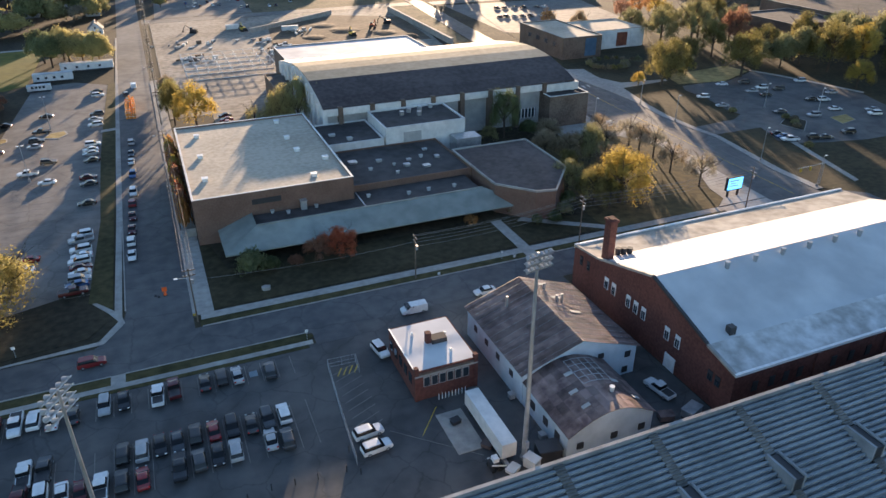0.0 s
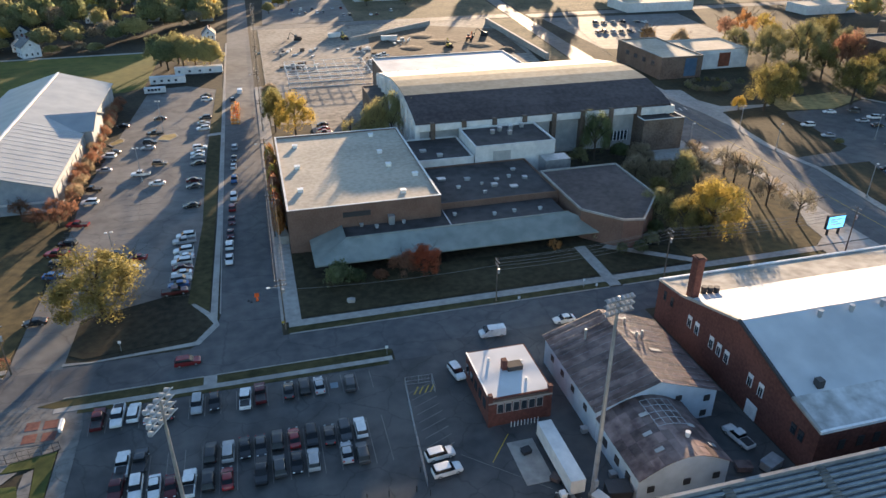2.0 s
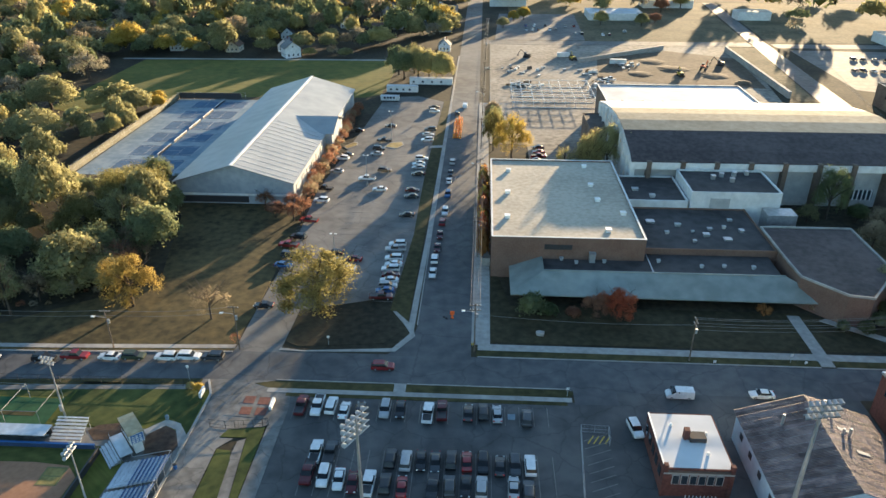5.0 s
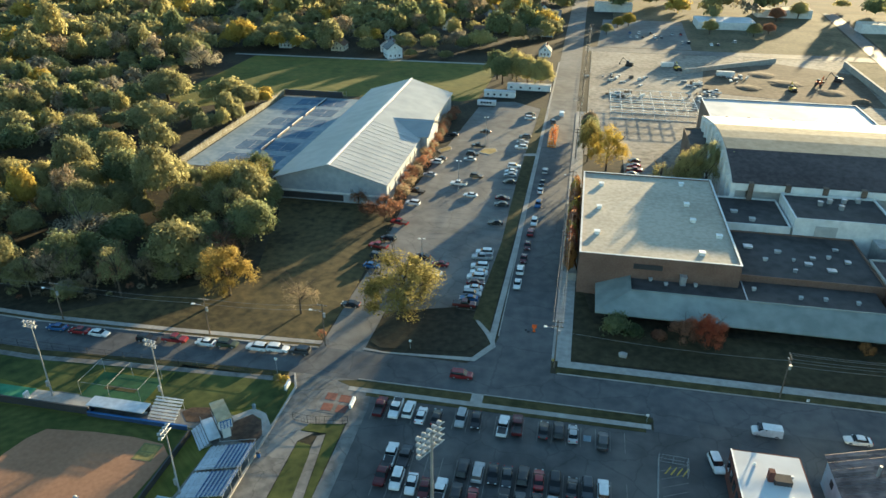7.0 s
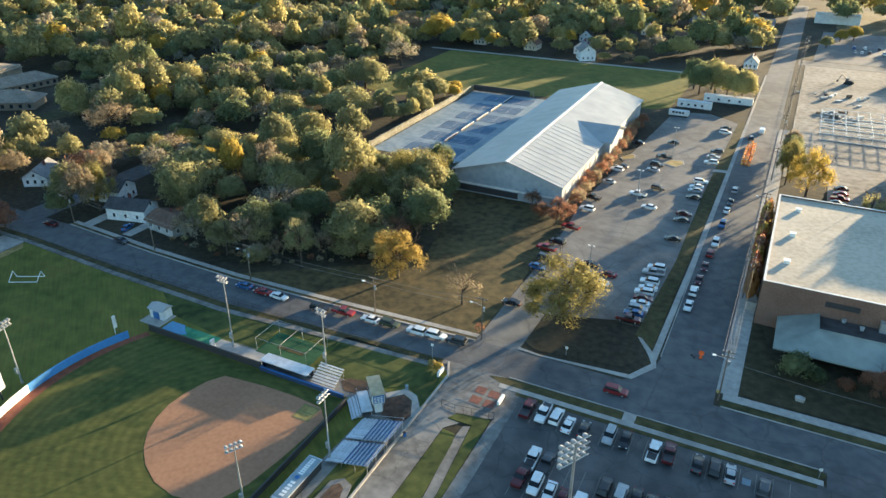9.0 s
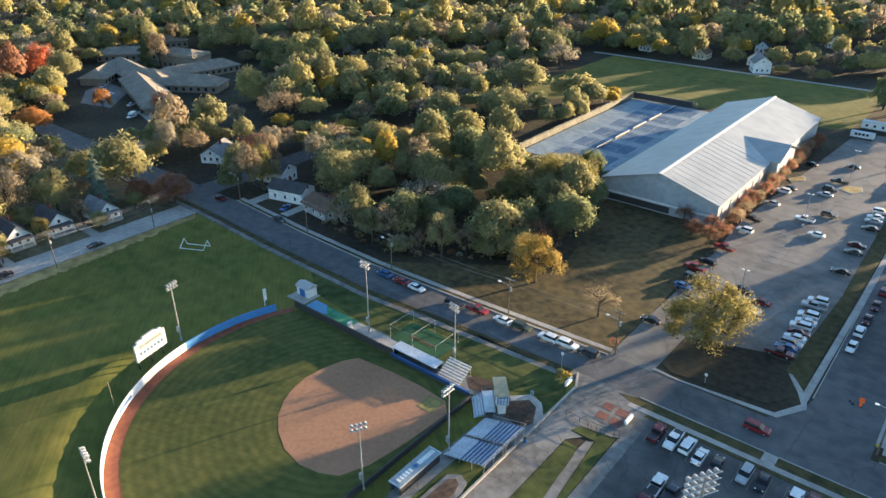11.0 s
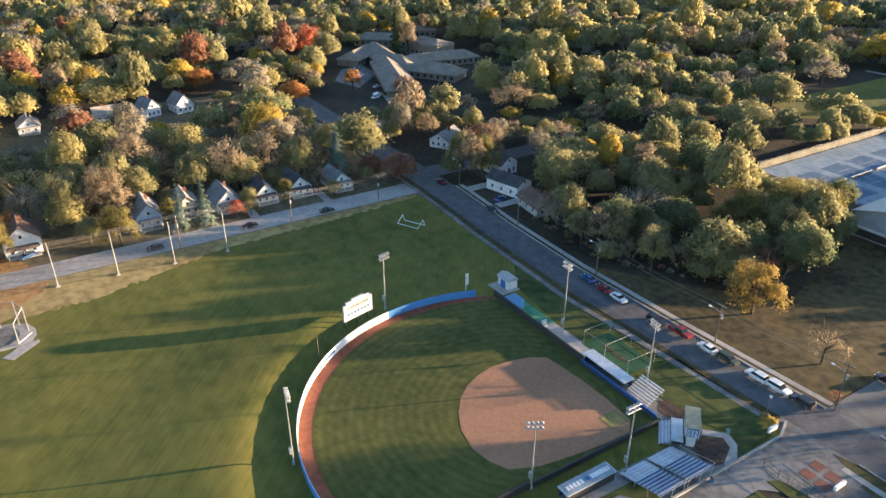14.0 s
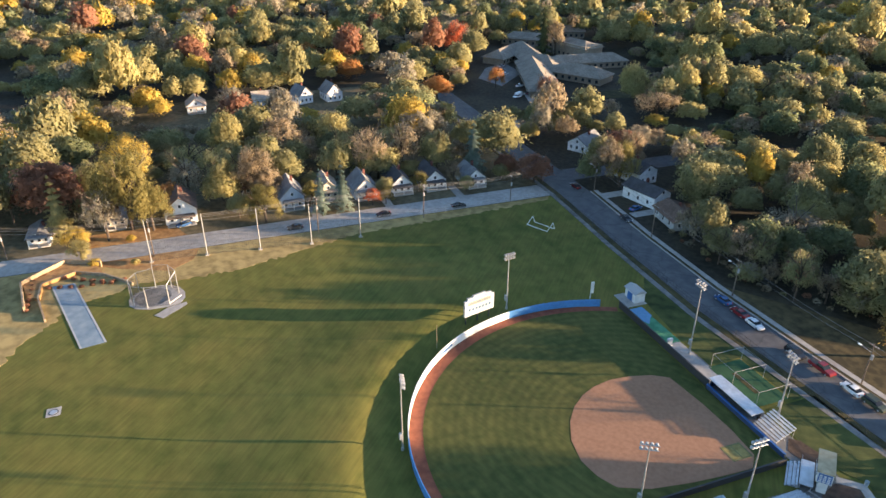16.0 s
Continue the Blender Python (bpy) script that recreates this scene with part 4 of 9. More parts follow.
sheet("tennis_courts", rect(-141, -96, 222, 319), 0.05, court_light, "blue outdoor tennis courts with white lines")
for j in range(6):
    y = 226.5 + j * 15.6
    sheet("court", rect(-131, -107, y, y + 11), 0.08, court_blue, "dark blue tennis court surface")
    for a in (rect(-131, -130.85, y, y + 11), rect(-107.15, -107, y, y + 11), rect(-131, -107, y, y + 0.15), rect(-131, -107, y + 10.85, y + 11), rect(-131, -107, y + 1.37, y + 1.5), rect(-131, -107, y + 9.5, y + 9.63), rect(-125.4, -125.25, y + 1.5, y + 9.5), rect(-112.75, -112.6, y + 1.5, y + 9.5), rect(-125.25, -112.75, y + 5.45, y + 5.57)):
        sheet("court_line", a, 0.11, line_white, "white court line")
    net = thing("tennis_net", "tennis net with a white band across the blue court", "net", -119, y + 5.5, 0, "court nets")
    part("net", cube(-119.03, -118.97, y - 0.9, y + 11.9, 0.1, 0.85), dark_trim, net)
    part("band", cube(-119.09, -118.91, y - 0.9, y + 11.9, 0.85, 1.05), white_paint, net)
    for yy in (y - 0.9, y + 11.9):
        part("post", tube(bmesh.new(), (-119, yy, 0), (-119, yy, 1.1), 0.06), steel, net)


# ---- softball field ----
HOMEX, HOMEY, FCX, FCY, FR = -69.0, 85.4, -82.8, 71.6, 42.4
def arc_pts(r, a0, a1, n, cx=FCX, cy=FCY):
    return [(cx + r * math.cos(radians(a0 + (a1 - a0) * i / n)), cy + r * math.sin(radians(a0 + (a1 - a0) * i / n))) for i in range(n + 1)]


edge = arc_pts(FR, 152.5, 293, 56)
sheet("warning_track", edge + arc_pts(FR - 3.0, 293, 152.5, 56), 0.05, track_red, "brick-red warning track inside the outfield fence")
sheet("outfield", arc_pts(40.6, 154, 293, 56, -82.4, 72.2) + [(-66.1, 60), (-66.1, 90.8), (-118, 91.4)], 0.08, outfield_grass, "mown outfield grass with faint mowing rings")
dirt = [(-93.2, 86.4), (-84, 87.4), (-76, 87.6), (-69.5, 87.0), (-67.0, 84.5), (-67.2, 79), (-67.8, 72.4), (-69.0, 65), (-71.2, 60.0), (-74.5, 58.2), (-78.7, 57.4), (-83.8, 58.3), (-88.4, 60.6), (-91.8, 63.4), (-94.4, 66.8), (-96.0, 70.4), (-96.8, 74.5), (-96.4, 79), (-95.2, 83.4)]
sheet("infield", dirt[::-1], 0.11, clay, "tan-red clay softball infield")
corner_grass = mat("sunny_lawn", (0.024, 0.040, 0.010), (0.088, 0.100, 0.026), 0.35, 0.09, 1.0, 0.4)
blue_seat = paint("blue_seat", (0.075, 0.145, 0.30), 0.45)
press_roof = mat("tan_press_roof", (0.34, 0.27, 0.16), (0.48, 0.39, 0.25), 0.8, 0.2, 0.85)
plate_mat = mat("yellow_green_mat", (0.20, 0.155, 0.05), (0.32, 0.25, 0.085), 1.5, 0.3, 0.9)
sheet("plate_mat", rect(-73, -69.3, 82.4, 86.6), 0.125, plate_mat, "worn yellow-green mat over home plate")
tarp_blue = paint("blue_tarpaulin", (0.10, 0.27, 0.45), 0.5)
chalk = paint("faded_chalk", (0.17, 0.16, 0.06), 0.9)
for a in (rect(-73, -72.7, 82.6, 86.4), rect(-69.6, -69.3, 82.6, 86.4), rect(-73, -69.3, 82.4, 82.7), rect(-73, -69.3, 86.3, 86.6), rect(-73, -69.3, 84.4, 84.6)):
    sheet("batter_box_line", a, 0.14, chalk, "faded chalk lines at home plate")
fence = thing("outfield_fence", "curved blue and white padded outfield fence", "fence", -115, 45, 0)
ring = arc_pts(FR + 0.2, 158, 293, 56)
for i, ((xa, ya), (xb, yb)) in enumerate(zip(ring, ring[1:])):
    d = Vector((xb - xa, yb - ya)).normalized()
    n = Vector((-d.y, d.x)) * 0.09
    pts = [(xa - n.x, ya - n.y), (xb - n.x, yb - n.y), (xb + n.x, yb + n.y), (xa + n.x, ya + n.y)]
    part("panel", prism(pts, 0.02, 1.75), blue_fence if i < 13 or i > 40 else white_paint, fence)
    part("cap", prism(pts, 1.75, 1.88), blue_fence if i < 13 or i > 40 else white_paint, fence)
for i in (23, 24, 25):
    (xa, ya), (xb, yb) = ring[i], ring[i + 1]
    c = Vector((FCX, FCY))
    pts = [tuple(Vector(p) + (c - Vector(p)).normalized() * o) for p, o in (((xa, ya), 0.10), ((xb, yb), 0.10), ((xb, yb), 0.14), ((xa, ya), 0.14))]
    part("lettering_bar", prism(pts, 0.7, 1.4), blue_paint, fence)

navy = paint("navy_padding", (0.022, 0.05, 0.12), 0.6)
wall = thing("sideline_wall", "dark padded sideline wall with blue dugout front", "wall", -90, 91.5, 0)
part("wall", cube(-120.4, -88, 91.6, 91.9, 0, 1.7), dark_trim, wall)
part("wall", cube(-88, -67, 91.2, 91.5, 0, 0.95), navy, wall)
part("cap", cube(-88, -67, 91.15, 91.55, 0.95, 1.08), blue_paint, wall)
part("wall", cube(-66.0, -65.7, 60, 90.5, 0, 1.3), dark_trim, wall)
part("wall", cube(-66.2, -65.9, 32.6, 60, 0, 1.6), dark_trim, wall)

def dugout(x0, x1, y0, y1, roofmat, lab):
    d = thing("dugout", lab, "dugout", (x0 + x1) / 2, (y0 + y1) / 2, 0, "dugouts")
    part("back_wall", cube(x0, x1, y1 - 0.2, y1, 0, 1.95) if x1 - x0 > y1 - y0 else cube(x1 - 0.2, x1, y0, y1, 0, 1.95), dark_trim, d)
    part("end_wall", cube(x0, x0 + 0.2, y0 + 0.1, y1 - 0.2, 0, 1.95), navy, d)
    part("bench", cube(x0 + 0.4, x1 - 0.4, y1 - 0.9, y1 - 0.5, 0.4, 0.5) if x1 - x0 > y1 - y0 else cube(x1 - 0.9, x1 - 0.5, y0 + 0.4, y1 - 0.4, 0.4, 0.5), aluminium, d)
    part("roof", cube(x0 - 0.2, x1 + 0.2, y0 - 0.3, y1 + 0.2, 1.95, 2.12), roofmat, d)
    return d
dugout(-88.2, -76.5, 92.2, 94.6, aluminium, "blue dugout with a bright metal roof")
d2 = dugout(-62.2, -59.9, 63.4, 73.7, aluminium, "dugout with a pale lettered roof banner")
part("banner", cube(-62.3, -59.8, 63.5, 73.6, 2.13, 2.19), court_light, d2, "pale blue banner with white lettering bars")
for k in range(5):
    part("lettering_bar", cube(-61.5, -60.6, 64.0 + k * 0.75, 64.5 + k * 0.75, 2.20, 2.23), white_paint, d2)
for k in range(8):
    part("lettering_bar", cube(-61.5, -60.6, 69.3 + k * 0.52, 69.65 + k * 0.52, 2.20, 2.23), white_paint, d2)
part("logo_disc", tube(bmesh.new(), (-61.05, 68.5, 2.20), (-61.05, 68.5, 2.24), 0.45), blue_paint, d2)

sheet("walkway", [(-104, 92.2), (-66, 92.0), (-60.5, 88.5), (-61, 78), (-62, 64), (-60, 50), (-54, 50), (-46, 92), (-46, 96), (-58, 97), (-74, 96.6), (-98, 96.8), (-104, 96)], 0.07, old_concrete, "pale concrete walkways round the grandstand")
# darker sheet laid over the field to paint in the shadow here
sheet("lawn", [(-122, 99.2), (-104, 97), (-94, 97), (-94, 105), (-79, 105), (-79, 109.2), (-118, 107.4), (-134, 107.8), (-128, 104)], 0.035, corner_grass, "grass between the field and the street, darkened as under shadows")
sheet("walkway", rect(-103.2, -88.6, 92.3, 96.4), 0.09, concrete, "pale concrete walkway behind the sideline wall")
sheet("turf_lane", rect(-118, -103.4, 92.4, 96.6), 0.11, turf_sunlit, "green artificial turf pitching lane, brightened as if sunlit")
sheet("turf_tarp", [(-118.5, 92.4), (-114.2, 92.9), (-111.5, 94.2), (-113.2, 95.4), (-114.5, 96.8), (-118.5, 96.8)], 0.14, tarp_blue, "blue tarpaulin over the pitching lane")
sheet("turf_cage", rect(-93.4, -79.6, 96.2, 104.4), 0.11, turf, "green artificial turf batting cage floor")
sheet("batting_mat", rect(-90, -83, 99.2, 100.4), 0.13, grass, "worn darker mat strip on the turf")
sheet("lawn", [(-78.5, 98.2), (-75.5, 97.9), (-69.5, 97), (-66, 98.2), (-61.2, 98.2), (-57.4, 100.2), (-56, 99.6), (-52.2, 95.6), (-52.4, 104), (-53.6, 108.6), (-56.5, 109.9), (-78.5, 109.9)], 0.09, corner_grass, "sunlit lawn corner behind the press box")
sheet("bare_earth", [(-70.7, 95.8), (-68.4, 93.4), (-63.4, 94.0), (-62.4, 97.2), (-64.6, 98.4), (-69.5, 97.4)], 0.10, mulch, "bare dark earth beside the press box")
sheet("mulch_bed", [(-59.4, 94.9), (-58.0, 90.6), (-53.2, 89.9), (-52.6, 93.2), (-53.8, 96.2), (-56.9, 97.9), (-58.9, 96.0)], 0.11, mulch, "dark mulch bed beside the press box")
sheet("path", [(-60.6, 96.4), (-59.4, 95.3), (-56.9, 97.9), (-54.6, 96.9), (-52.5, 92.6), (-51.9, 92.7), (-52.1, 95.6), (-54.4, 98.6), (-57.3, 99.6)], 0.13, concrete, "curved concrete path round the mulch bed")
bin_ = thing("litter_bin", "small blue litter bin beside the curved path", "bin", -57.3, 99.6, 0.1)
part("body", tube(bmesh.new(), (-57.3, 99.6, 0.1), (-57.3, 99.6, 0.95), 0.33, 0.36, 10), court_light, bin_)
part("lid", tube(bmesh.new(), (-57.3, 99.6, 0.95), (-57.3, 99.6, 1.12), 0.38, 0.2, 10), court_light, bin_)
bin_ = thing("litter_bin", "small dark blue litter bin behind the grandstand", "bin", -50.9, 87.4, 0.1)
part("body", tube(bmesh.new(), (-50.9, 87.4, 0.1), (-50.9, 87.4, 1.0), 0.33, 0.36, 10), blue_paint, bin_)
part("lid", tube(bmesh.new(), (-50.9, 87.4, 1.0), (-50.9, 87.4, 1.14), 0.38, 0.2, 10), dark_trim, bin_)

cage = thing("batting_cage", "net batting cage on slim pipe frames", "batting cage", -86, 100, 0)
for x in (-93, -86.5, -79.8):
    bm = bmesh.new()
    for ya, yb, za, zb in ((96.4, 96.4, 0, 3.6), (104.2, 104.2, 0, 3.6), (96.4, 104.2, 3.6, 3.6)):
        tube(bm, (x, ya, za), (x, yb, zb), 0.04, 0.04, 6)
    part("frame", bm, wall_grey, cage)
for y in (96.4, 104.2):
    part("cable", tube(bmesh.new(), (-93, y, 3.6), (-79.8, y, 3.6), 0.03, 0.03, 5), steel, cage)
part("panel", cube(-103.0, -102.6, 92.6, 93.8, 0, 2.0), wall_white, cage, "small pale screen")

hut = thing("storage_shed", "small white and blue storage shed on a slab", "shed", -122.5, 96.5, 0)
part("slab", cube(-125.6, -119.4, 93.5, 98.9, 0.02, 0.12), concrete, hut)
part("wall", cube(-124.6, -120.4, 96.0, 98.8, 0.12, 2.6), wall_white, hut)
part("roof", extrude_profile([(95.6, 2.6), (99.1, 2.6), (97.4, 3.4)], "x", -124.9, -120.1), roof_grey, hut)
part("door", cube(-123.5, -121.6, 95.9, 96.02, 0.15, 2.1), blue_paint, hut)

board_white = paint("scoreboard_enamel", (0.42, 0.43, 0.44), 0.6)
score = thing("scoreboard", "white scoreboard panel on dark posts behind the fence", "scoreboard", -127, 57, 0)
sv = Vector((-125.4, 53.6)), Vector((-127.4, 61.6))
dv = (sv[1] - sv[0]).normalized()
nv = Vector((dv.y, -dv.x)) if Vector((dv.y, -dv.x)).x > 0 else Vector((-dv.y, dv.x))
def board(u0, u1, z0, z1, off, thick, m, name, lab=""):
    a, b = sv[0] + dv * u0 + nv * off, sv[0] + dv * u1 + nv * off
    c, e = b + nv * thick, a + nv * thick
    bm = prism([tuple(a), tuple(b), tuple(c), tuple(e)], z0, z1)
    return part(name, bm, m, score, lab)
L_ = (sv[1] - sv[0]).length
board(0, L_, 2.6, 6.6, 0, 0.5, board_white, "panel")
board(0.8, L_ - 0.8, 6.6, 7.2, 0, 0.5, board_white, "panel")
board(2.4, L_ - 2.4, 7.2, 7.6, 0, 0.5, board_white, "crest")
board(0.9, L_ - 0.9, 5.3, 6.2, 0.5, 0.05, press_roof, "lettering_panel", "tan band with plain bars")
for k in range(9):
    board(1.3 + k * 0.66, 1.75 + k * 0.66, 5.5, 6.0, 0.55, 0.03, court_blue, "lettering_bar")
board(0.6, L_ - 0.6, 6.75, 6.95, 0.5, 0.04, blue_paint, "trim_line")
for k in range(7):
    board(1.0 + k * 0.95, 1.6 + k * 0.95, 3.8, 4.5, 0.5, 0.04, court_blue, "digit_panel")
for u in (0.8, L_ / 2, L_ - 0.8):
    p = sv[0] + dv * u - nv * 0.3
    part("post", tube(bmesh.new(), (p.x, p.y, 0), (p.x, p.y, 6.4), 0.18), dark_trim, score)

def bleacher(x, y, w, d, rows, seatmat, lab, turn=0, rise=0.3):
    b = thing("bleacher", lab, "bleacher", 0, 0, 0, "bleachers")
    dep = d / rows
    for r in range(rows):
        part("seat_plank", cube(-w / 2, w / 2, -d / 2 + r * dep + dep * 0.35, -d / 2 + r * dep + dep * 0.8, 0.5 + r * rise, 0.62 + r * rise), seatmat, b)
        part("footboard", cube(-w / 2, w / 2, -d / 2 + r * dep - dep * 0.2, -d / 2 + r * dep + dep * 0.3, 0.18 + r * rise, 0.24 + r * rise), aluminium, b)
    for xx in (-w / 2 + 0.2, 0, w / 2 - 0.2):
        part("stringer", tube(bmesh.new(), (xx, -d / 2, 0.3), (xx, d / 2, 0.35 + (rows - 1) * rise), 0.05, 0.05, 5), steel, b)
        for yy in (-d / 2 + 0.3, 0, d / 2 - 0.3):
            part("leg", tube(bmesh.new(), (xx, yy, -0.1), (xx, yy, 0.3 + (yy + d / 2) / d * (rows - 1) * rise), 0.05, 0.05, 5), steel, b)
    b.matrix_world = pose(x, y, 0.1, 0, 0, turn)
    return b
def grandstand(y0, y1, lab):
    """Eleven rows stepping up away from the field: bare benches in front, then rows of single blue seats."""
    g = thing("grandstand", lab, "grandstand", -56, (y0 + y1) / 2, 0.1, "grandstand blocks")
    for r in range(11):
        x, z = -60.3 + r * 0.82, 0.45 + r * 0.24
        part("footboard", cube(x - 0.14, x + 0.32, y0, y1, z - 0.30, z - 0.24), aluminium, g)
        if r < 4:
            part("bench", cube(x + 0.36, x + 0.66, y0, y1, z, z + 0.06), aluminium, g)
        else:
            part("bench_rail", cube(x + 0.42, x + 0.62, y0, y1, z - 0.08, z - 0.02), aluminium, g)
            n = int((y1 - y0) / 0.52)
            for k in range(n):
                ya = y0 + 0.03 + k * (y1 - y0) / n
                bm = cube(x + 0.36, x + 0.66, ya, ya + 0.38, z - 0.02, z + 0.05)
                box(bm, x + 0.62, x + 0.67, ya, ya + 0.38, z + 0.05, z + 0.30)
                part("seat", bm, blue_seat, g)
    for y in (y0 + 0.1, (y0 + y1) / 2, y1 - 0.1):
        part("stringer", tube(bmesh.new(), (-60.3, y, 0.2), (-51.4, y, 2.75), 0.07, 0.07, 5), steel, g)
        for x in (-59.8, -57, -54.2, -51.6):
            part("leg", tube(bmesh.new(), (x, y, 0), (x, y, 0.2 + (x + 60.3) * 0.286), 0.06, 0.06, 5), steel, g)
    part("railing", tube(bmesh.new(), (-51.3, y0, 3.7), (-51.3, y1, 3.7), 0.04, 0.04, 5), steel, g)
    for k in range(5):
        y = y0 + 0.05 + k * (y1 - y0 - 0.1) / 4
        part("rail_post", tube(bmesh.new(), (-51.3, y, 2.6), (-51.3, y, 3.7), 0.03, 0.03, 5), steel, g)
    for y in (y0, y1):
        part("railing", tube(bmesh.new(), (-58.6, y, 1.7), (-51.3, y, 3.7), 0.04, 0.04, 5), steel, g)
grandstand(75.4, 81.3, "grandstand block with metal benches and rows of blue seats")
grandstand(82.0, 88.0, "grandstand block beside the press box with rows of blue seats")
bleacher(-73.2, 94.7, 5.8, 4.2, 7, aluminium, "small aluminium bleacher beside the dugout", 0)

# press box on a narrow core, with a deck and bench rows beside it, all turned to the field
press = thing("press_box", "tall white press box with a tan roof and blue sign", "booth", 0, 0, 0)
part("core", cube(-0.7, 0.75, -2.6, 2.4, 0.05, 2.3), wall_white, press)
part("wall", cube(-1.2, 1.2, -2.8, 2.8, 2.3, 4.5), wall_white, press)
part("roof", cube(-1.35, 1.35, -3.0, 3.0, 4.5, 4.68), press_roof, press)
sp = part("sign_panel", cube(-1.0, 1.05, -2.9, -2.8, 2.5, 4.25), blue_paint, press, "blue sign panel with plain bars")
for i in range(4):
    for j in range(3):
        part("lettering_bar", cube(-0.85 + j * 0.62, -0.4 + j * 0.62, -2.94, -2.9, 2.65 + i * 0.38, 2.85 + i * 0.38), white_paint, sp)
part("window", cube(-1.28, -1.2, -2.2, 2.2, 3.0, 3.9), glass, press)
part("deck", cube(-3.4, -1.25, -3.2, 3.2, 1.05, 1.2), aluminium, press)
for x, y in ((-3.2, -3), (-3.2, 0), (-3.2, 3), (-1.5, -3), (-1.5, 3)):
    part("deck_post", cube(x - 0.06, x + 0.06, y - 0.06, y + 0.06, 0.05, 1.05), steel, press)
part("railing", cube(-3.4, -3.34, -3.2, 3.2, 2.1, 2.16), steel, press)
for k in range(3):
    part("bench", cube(-5.1 + k * 0.62, -4.78 + k * 0.62, -3.6, 2.6, 0.45 + k * 0.25, 0.52 + k * 0.25), aluminium, press)
    part("footboard", cube(-5.42 + k * 0.62, -5.14 + k * 0.62, -3.6, 2.6, 0.14 + k * 0.25, 0.19 + k * 0.25), aluminium, press)
for y in (-3.3, 2.3):
    part("bench_frame", extrude_profile([(-5.5, 0.05), (-3.4, 0.05), (-3.4, 0.95), (-3.7, 0.95)], "y", y, y + 0.08), steel, press)
press.matrix_world = pose(-60.4, 92.9, 0.05, 0, 0, 42)

# entrance plaza
sheet("plaza", [(-46.2, 95.4), (-38.3, 99), (-35.4, 104), (-36.2, 108.6), (-44, 111), (-52, 112), (-53.4, 110.6), (-51.9, 107), (-51.6, 96), (-48, 98)], 0.075, old_concrete, "grey concrete entrance plaza")
sheet("path", [(-51.6, 50), (-45.7, 50), (-45.6, 92.6), (-43.4, 95.2), (-46.2, 95.4), (-48, 98), (-51.6, 96)], 0.08, old_concrete, "worn concrete service path")
sheet("lawn", [(-45.6, 52), (-41.6, 52), (-41.2, 76.4), (-42.2, 89.8), (-42.9, 92.1), (-45.4, 92.4)], 0.11, corner_grass, "grass strip beside a concrete channel", thick=0.2)
sheet("channel", [(-41.5, 52), (-39.5, 52), (-39.3, 77.6), (-41.1, 95.2), (-42.4, 94.6), (-42.5, 91.5), (-41.0, 76)], 0.10, old_concrete, "pale concrete channel between two grass strips")
sheet("lawn", [(-39.4, 52), (-38.2, 52), (-38.2, 78.2), (-38.4, 98.6), (-45.0, 97.5), (-46.0, 95.5), (-41.0, 95.6), (-39.2, 77.6)], 0.12, corner_grass, "narrow grass strip beside the car park walk", thick=0.2)
sheet("path", rect(-38.1, -35.4, 50, 104), 0.10, old_concrete, "concrete walk beside the car park")
sheet("apron", [(-57, 108.8), (-35, 108.4), (-35, 112.6), (-57, 112.6)], 0.022, old_concrete, "worn concrete apron between plaza and street")
sheet("paved_panel", [(-47.1, 101.4), (-46.2, 108.6), (-39.8, 108.4), (-38.1, 105.5), (-38.5, 100.8)], 0.11, old_concrete, "pale concrete panel with brick squares")
for x, y in ((-43.6, 106.0), (-43.4, 102.8), (-40.7, 105.8), (-40.4, 102.7)):
    sheet("brick_panel", rect(x - 1.08, x + 1.08, y - 1.08, y + 1.08), 0.14, plaza_brick, "red brick paving square in the plaza")
tagged(part("low_wall", prism([(-51.9, 50), (-51.5, 50), (-51.5, 95), (-51.5, 107.4), (-53.4, 111.6), (-53.8, 111.5), (-51.9, 107.2), (-51.9, 95)], 0, 0.4), concrete), "long low concrete edge wall beside the service path", "wall", "", "structure")
sheet("lawn", [(-58.4, 58), (-52.0, 58), (-51.95, 77.2), (-56.1, 77.9), (-58.0, 75.9)], 0.12, corner_grass, "grass patch round the rounded planter", thick=0.1)
sheet("planter", [(-57.0, 60), (-52.6, 60), (-52.2, 70), (-53.0, 72.6), (-55.0, 73.4), (-56.8, 71.9), (-57.0, 67)], 0.30, old_concrete, "rounded concrete planter beside the dugout", thick=0.3)
sheet("planter_bed", [(-56.2, 60), (-53.4, 60), (-53.2, 69.4), (-53.9, 71.4), (-55.1, 72.1), (-56.0, 71), (-56.2, 67)], 0.34, mulch, "mulch inside the rounded planter")
tagged(part("plaza_sign", cube(-39.0, -38.5, 103.2, 106.0, 0.05, 0.9), white_paint), "low white bench wall at the plaza edge", "wall", "", "")
tagged(part("corner_sign", cube(-53.6, -53.2, 106.0, 108.4, 0.05, 1.2), white_paint), "small white sign board by the shrubs", "sign")

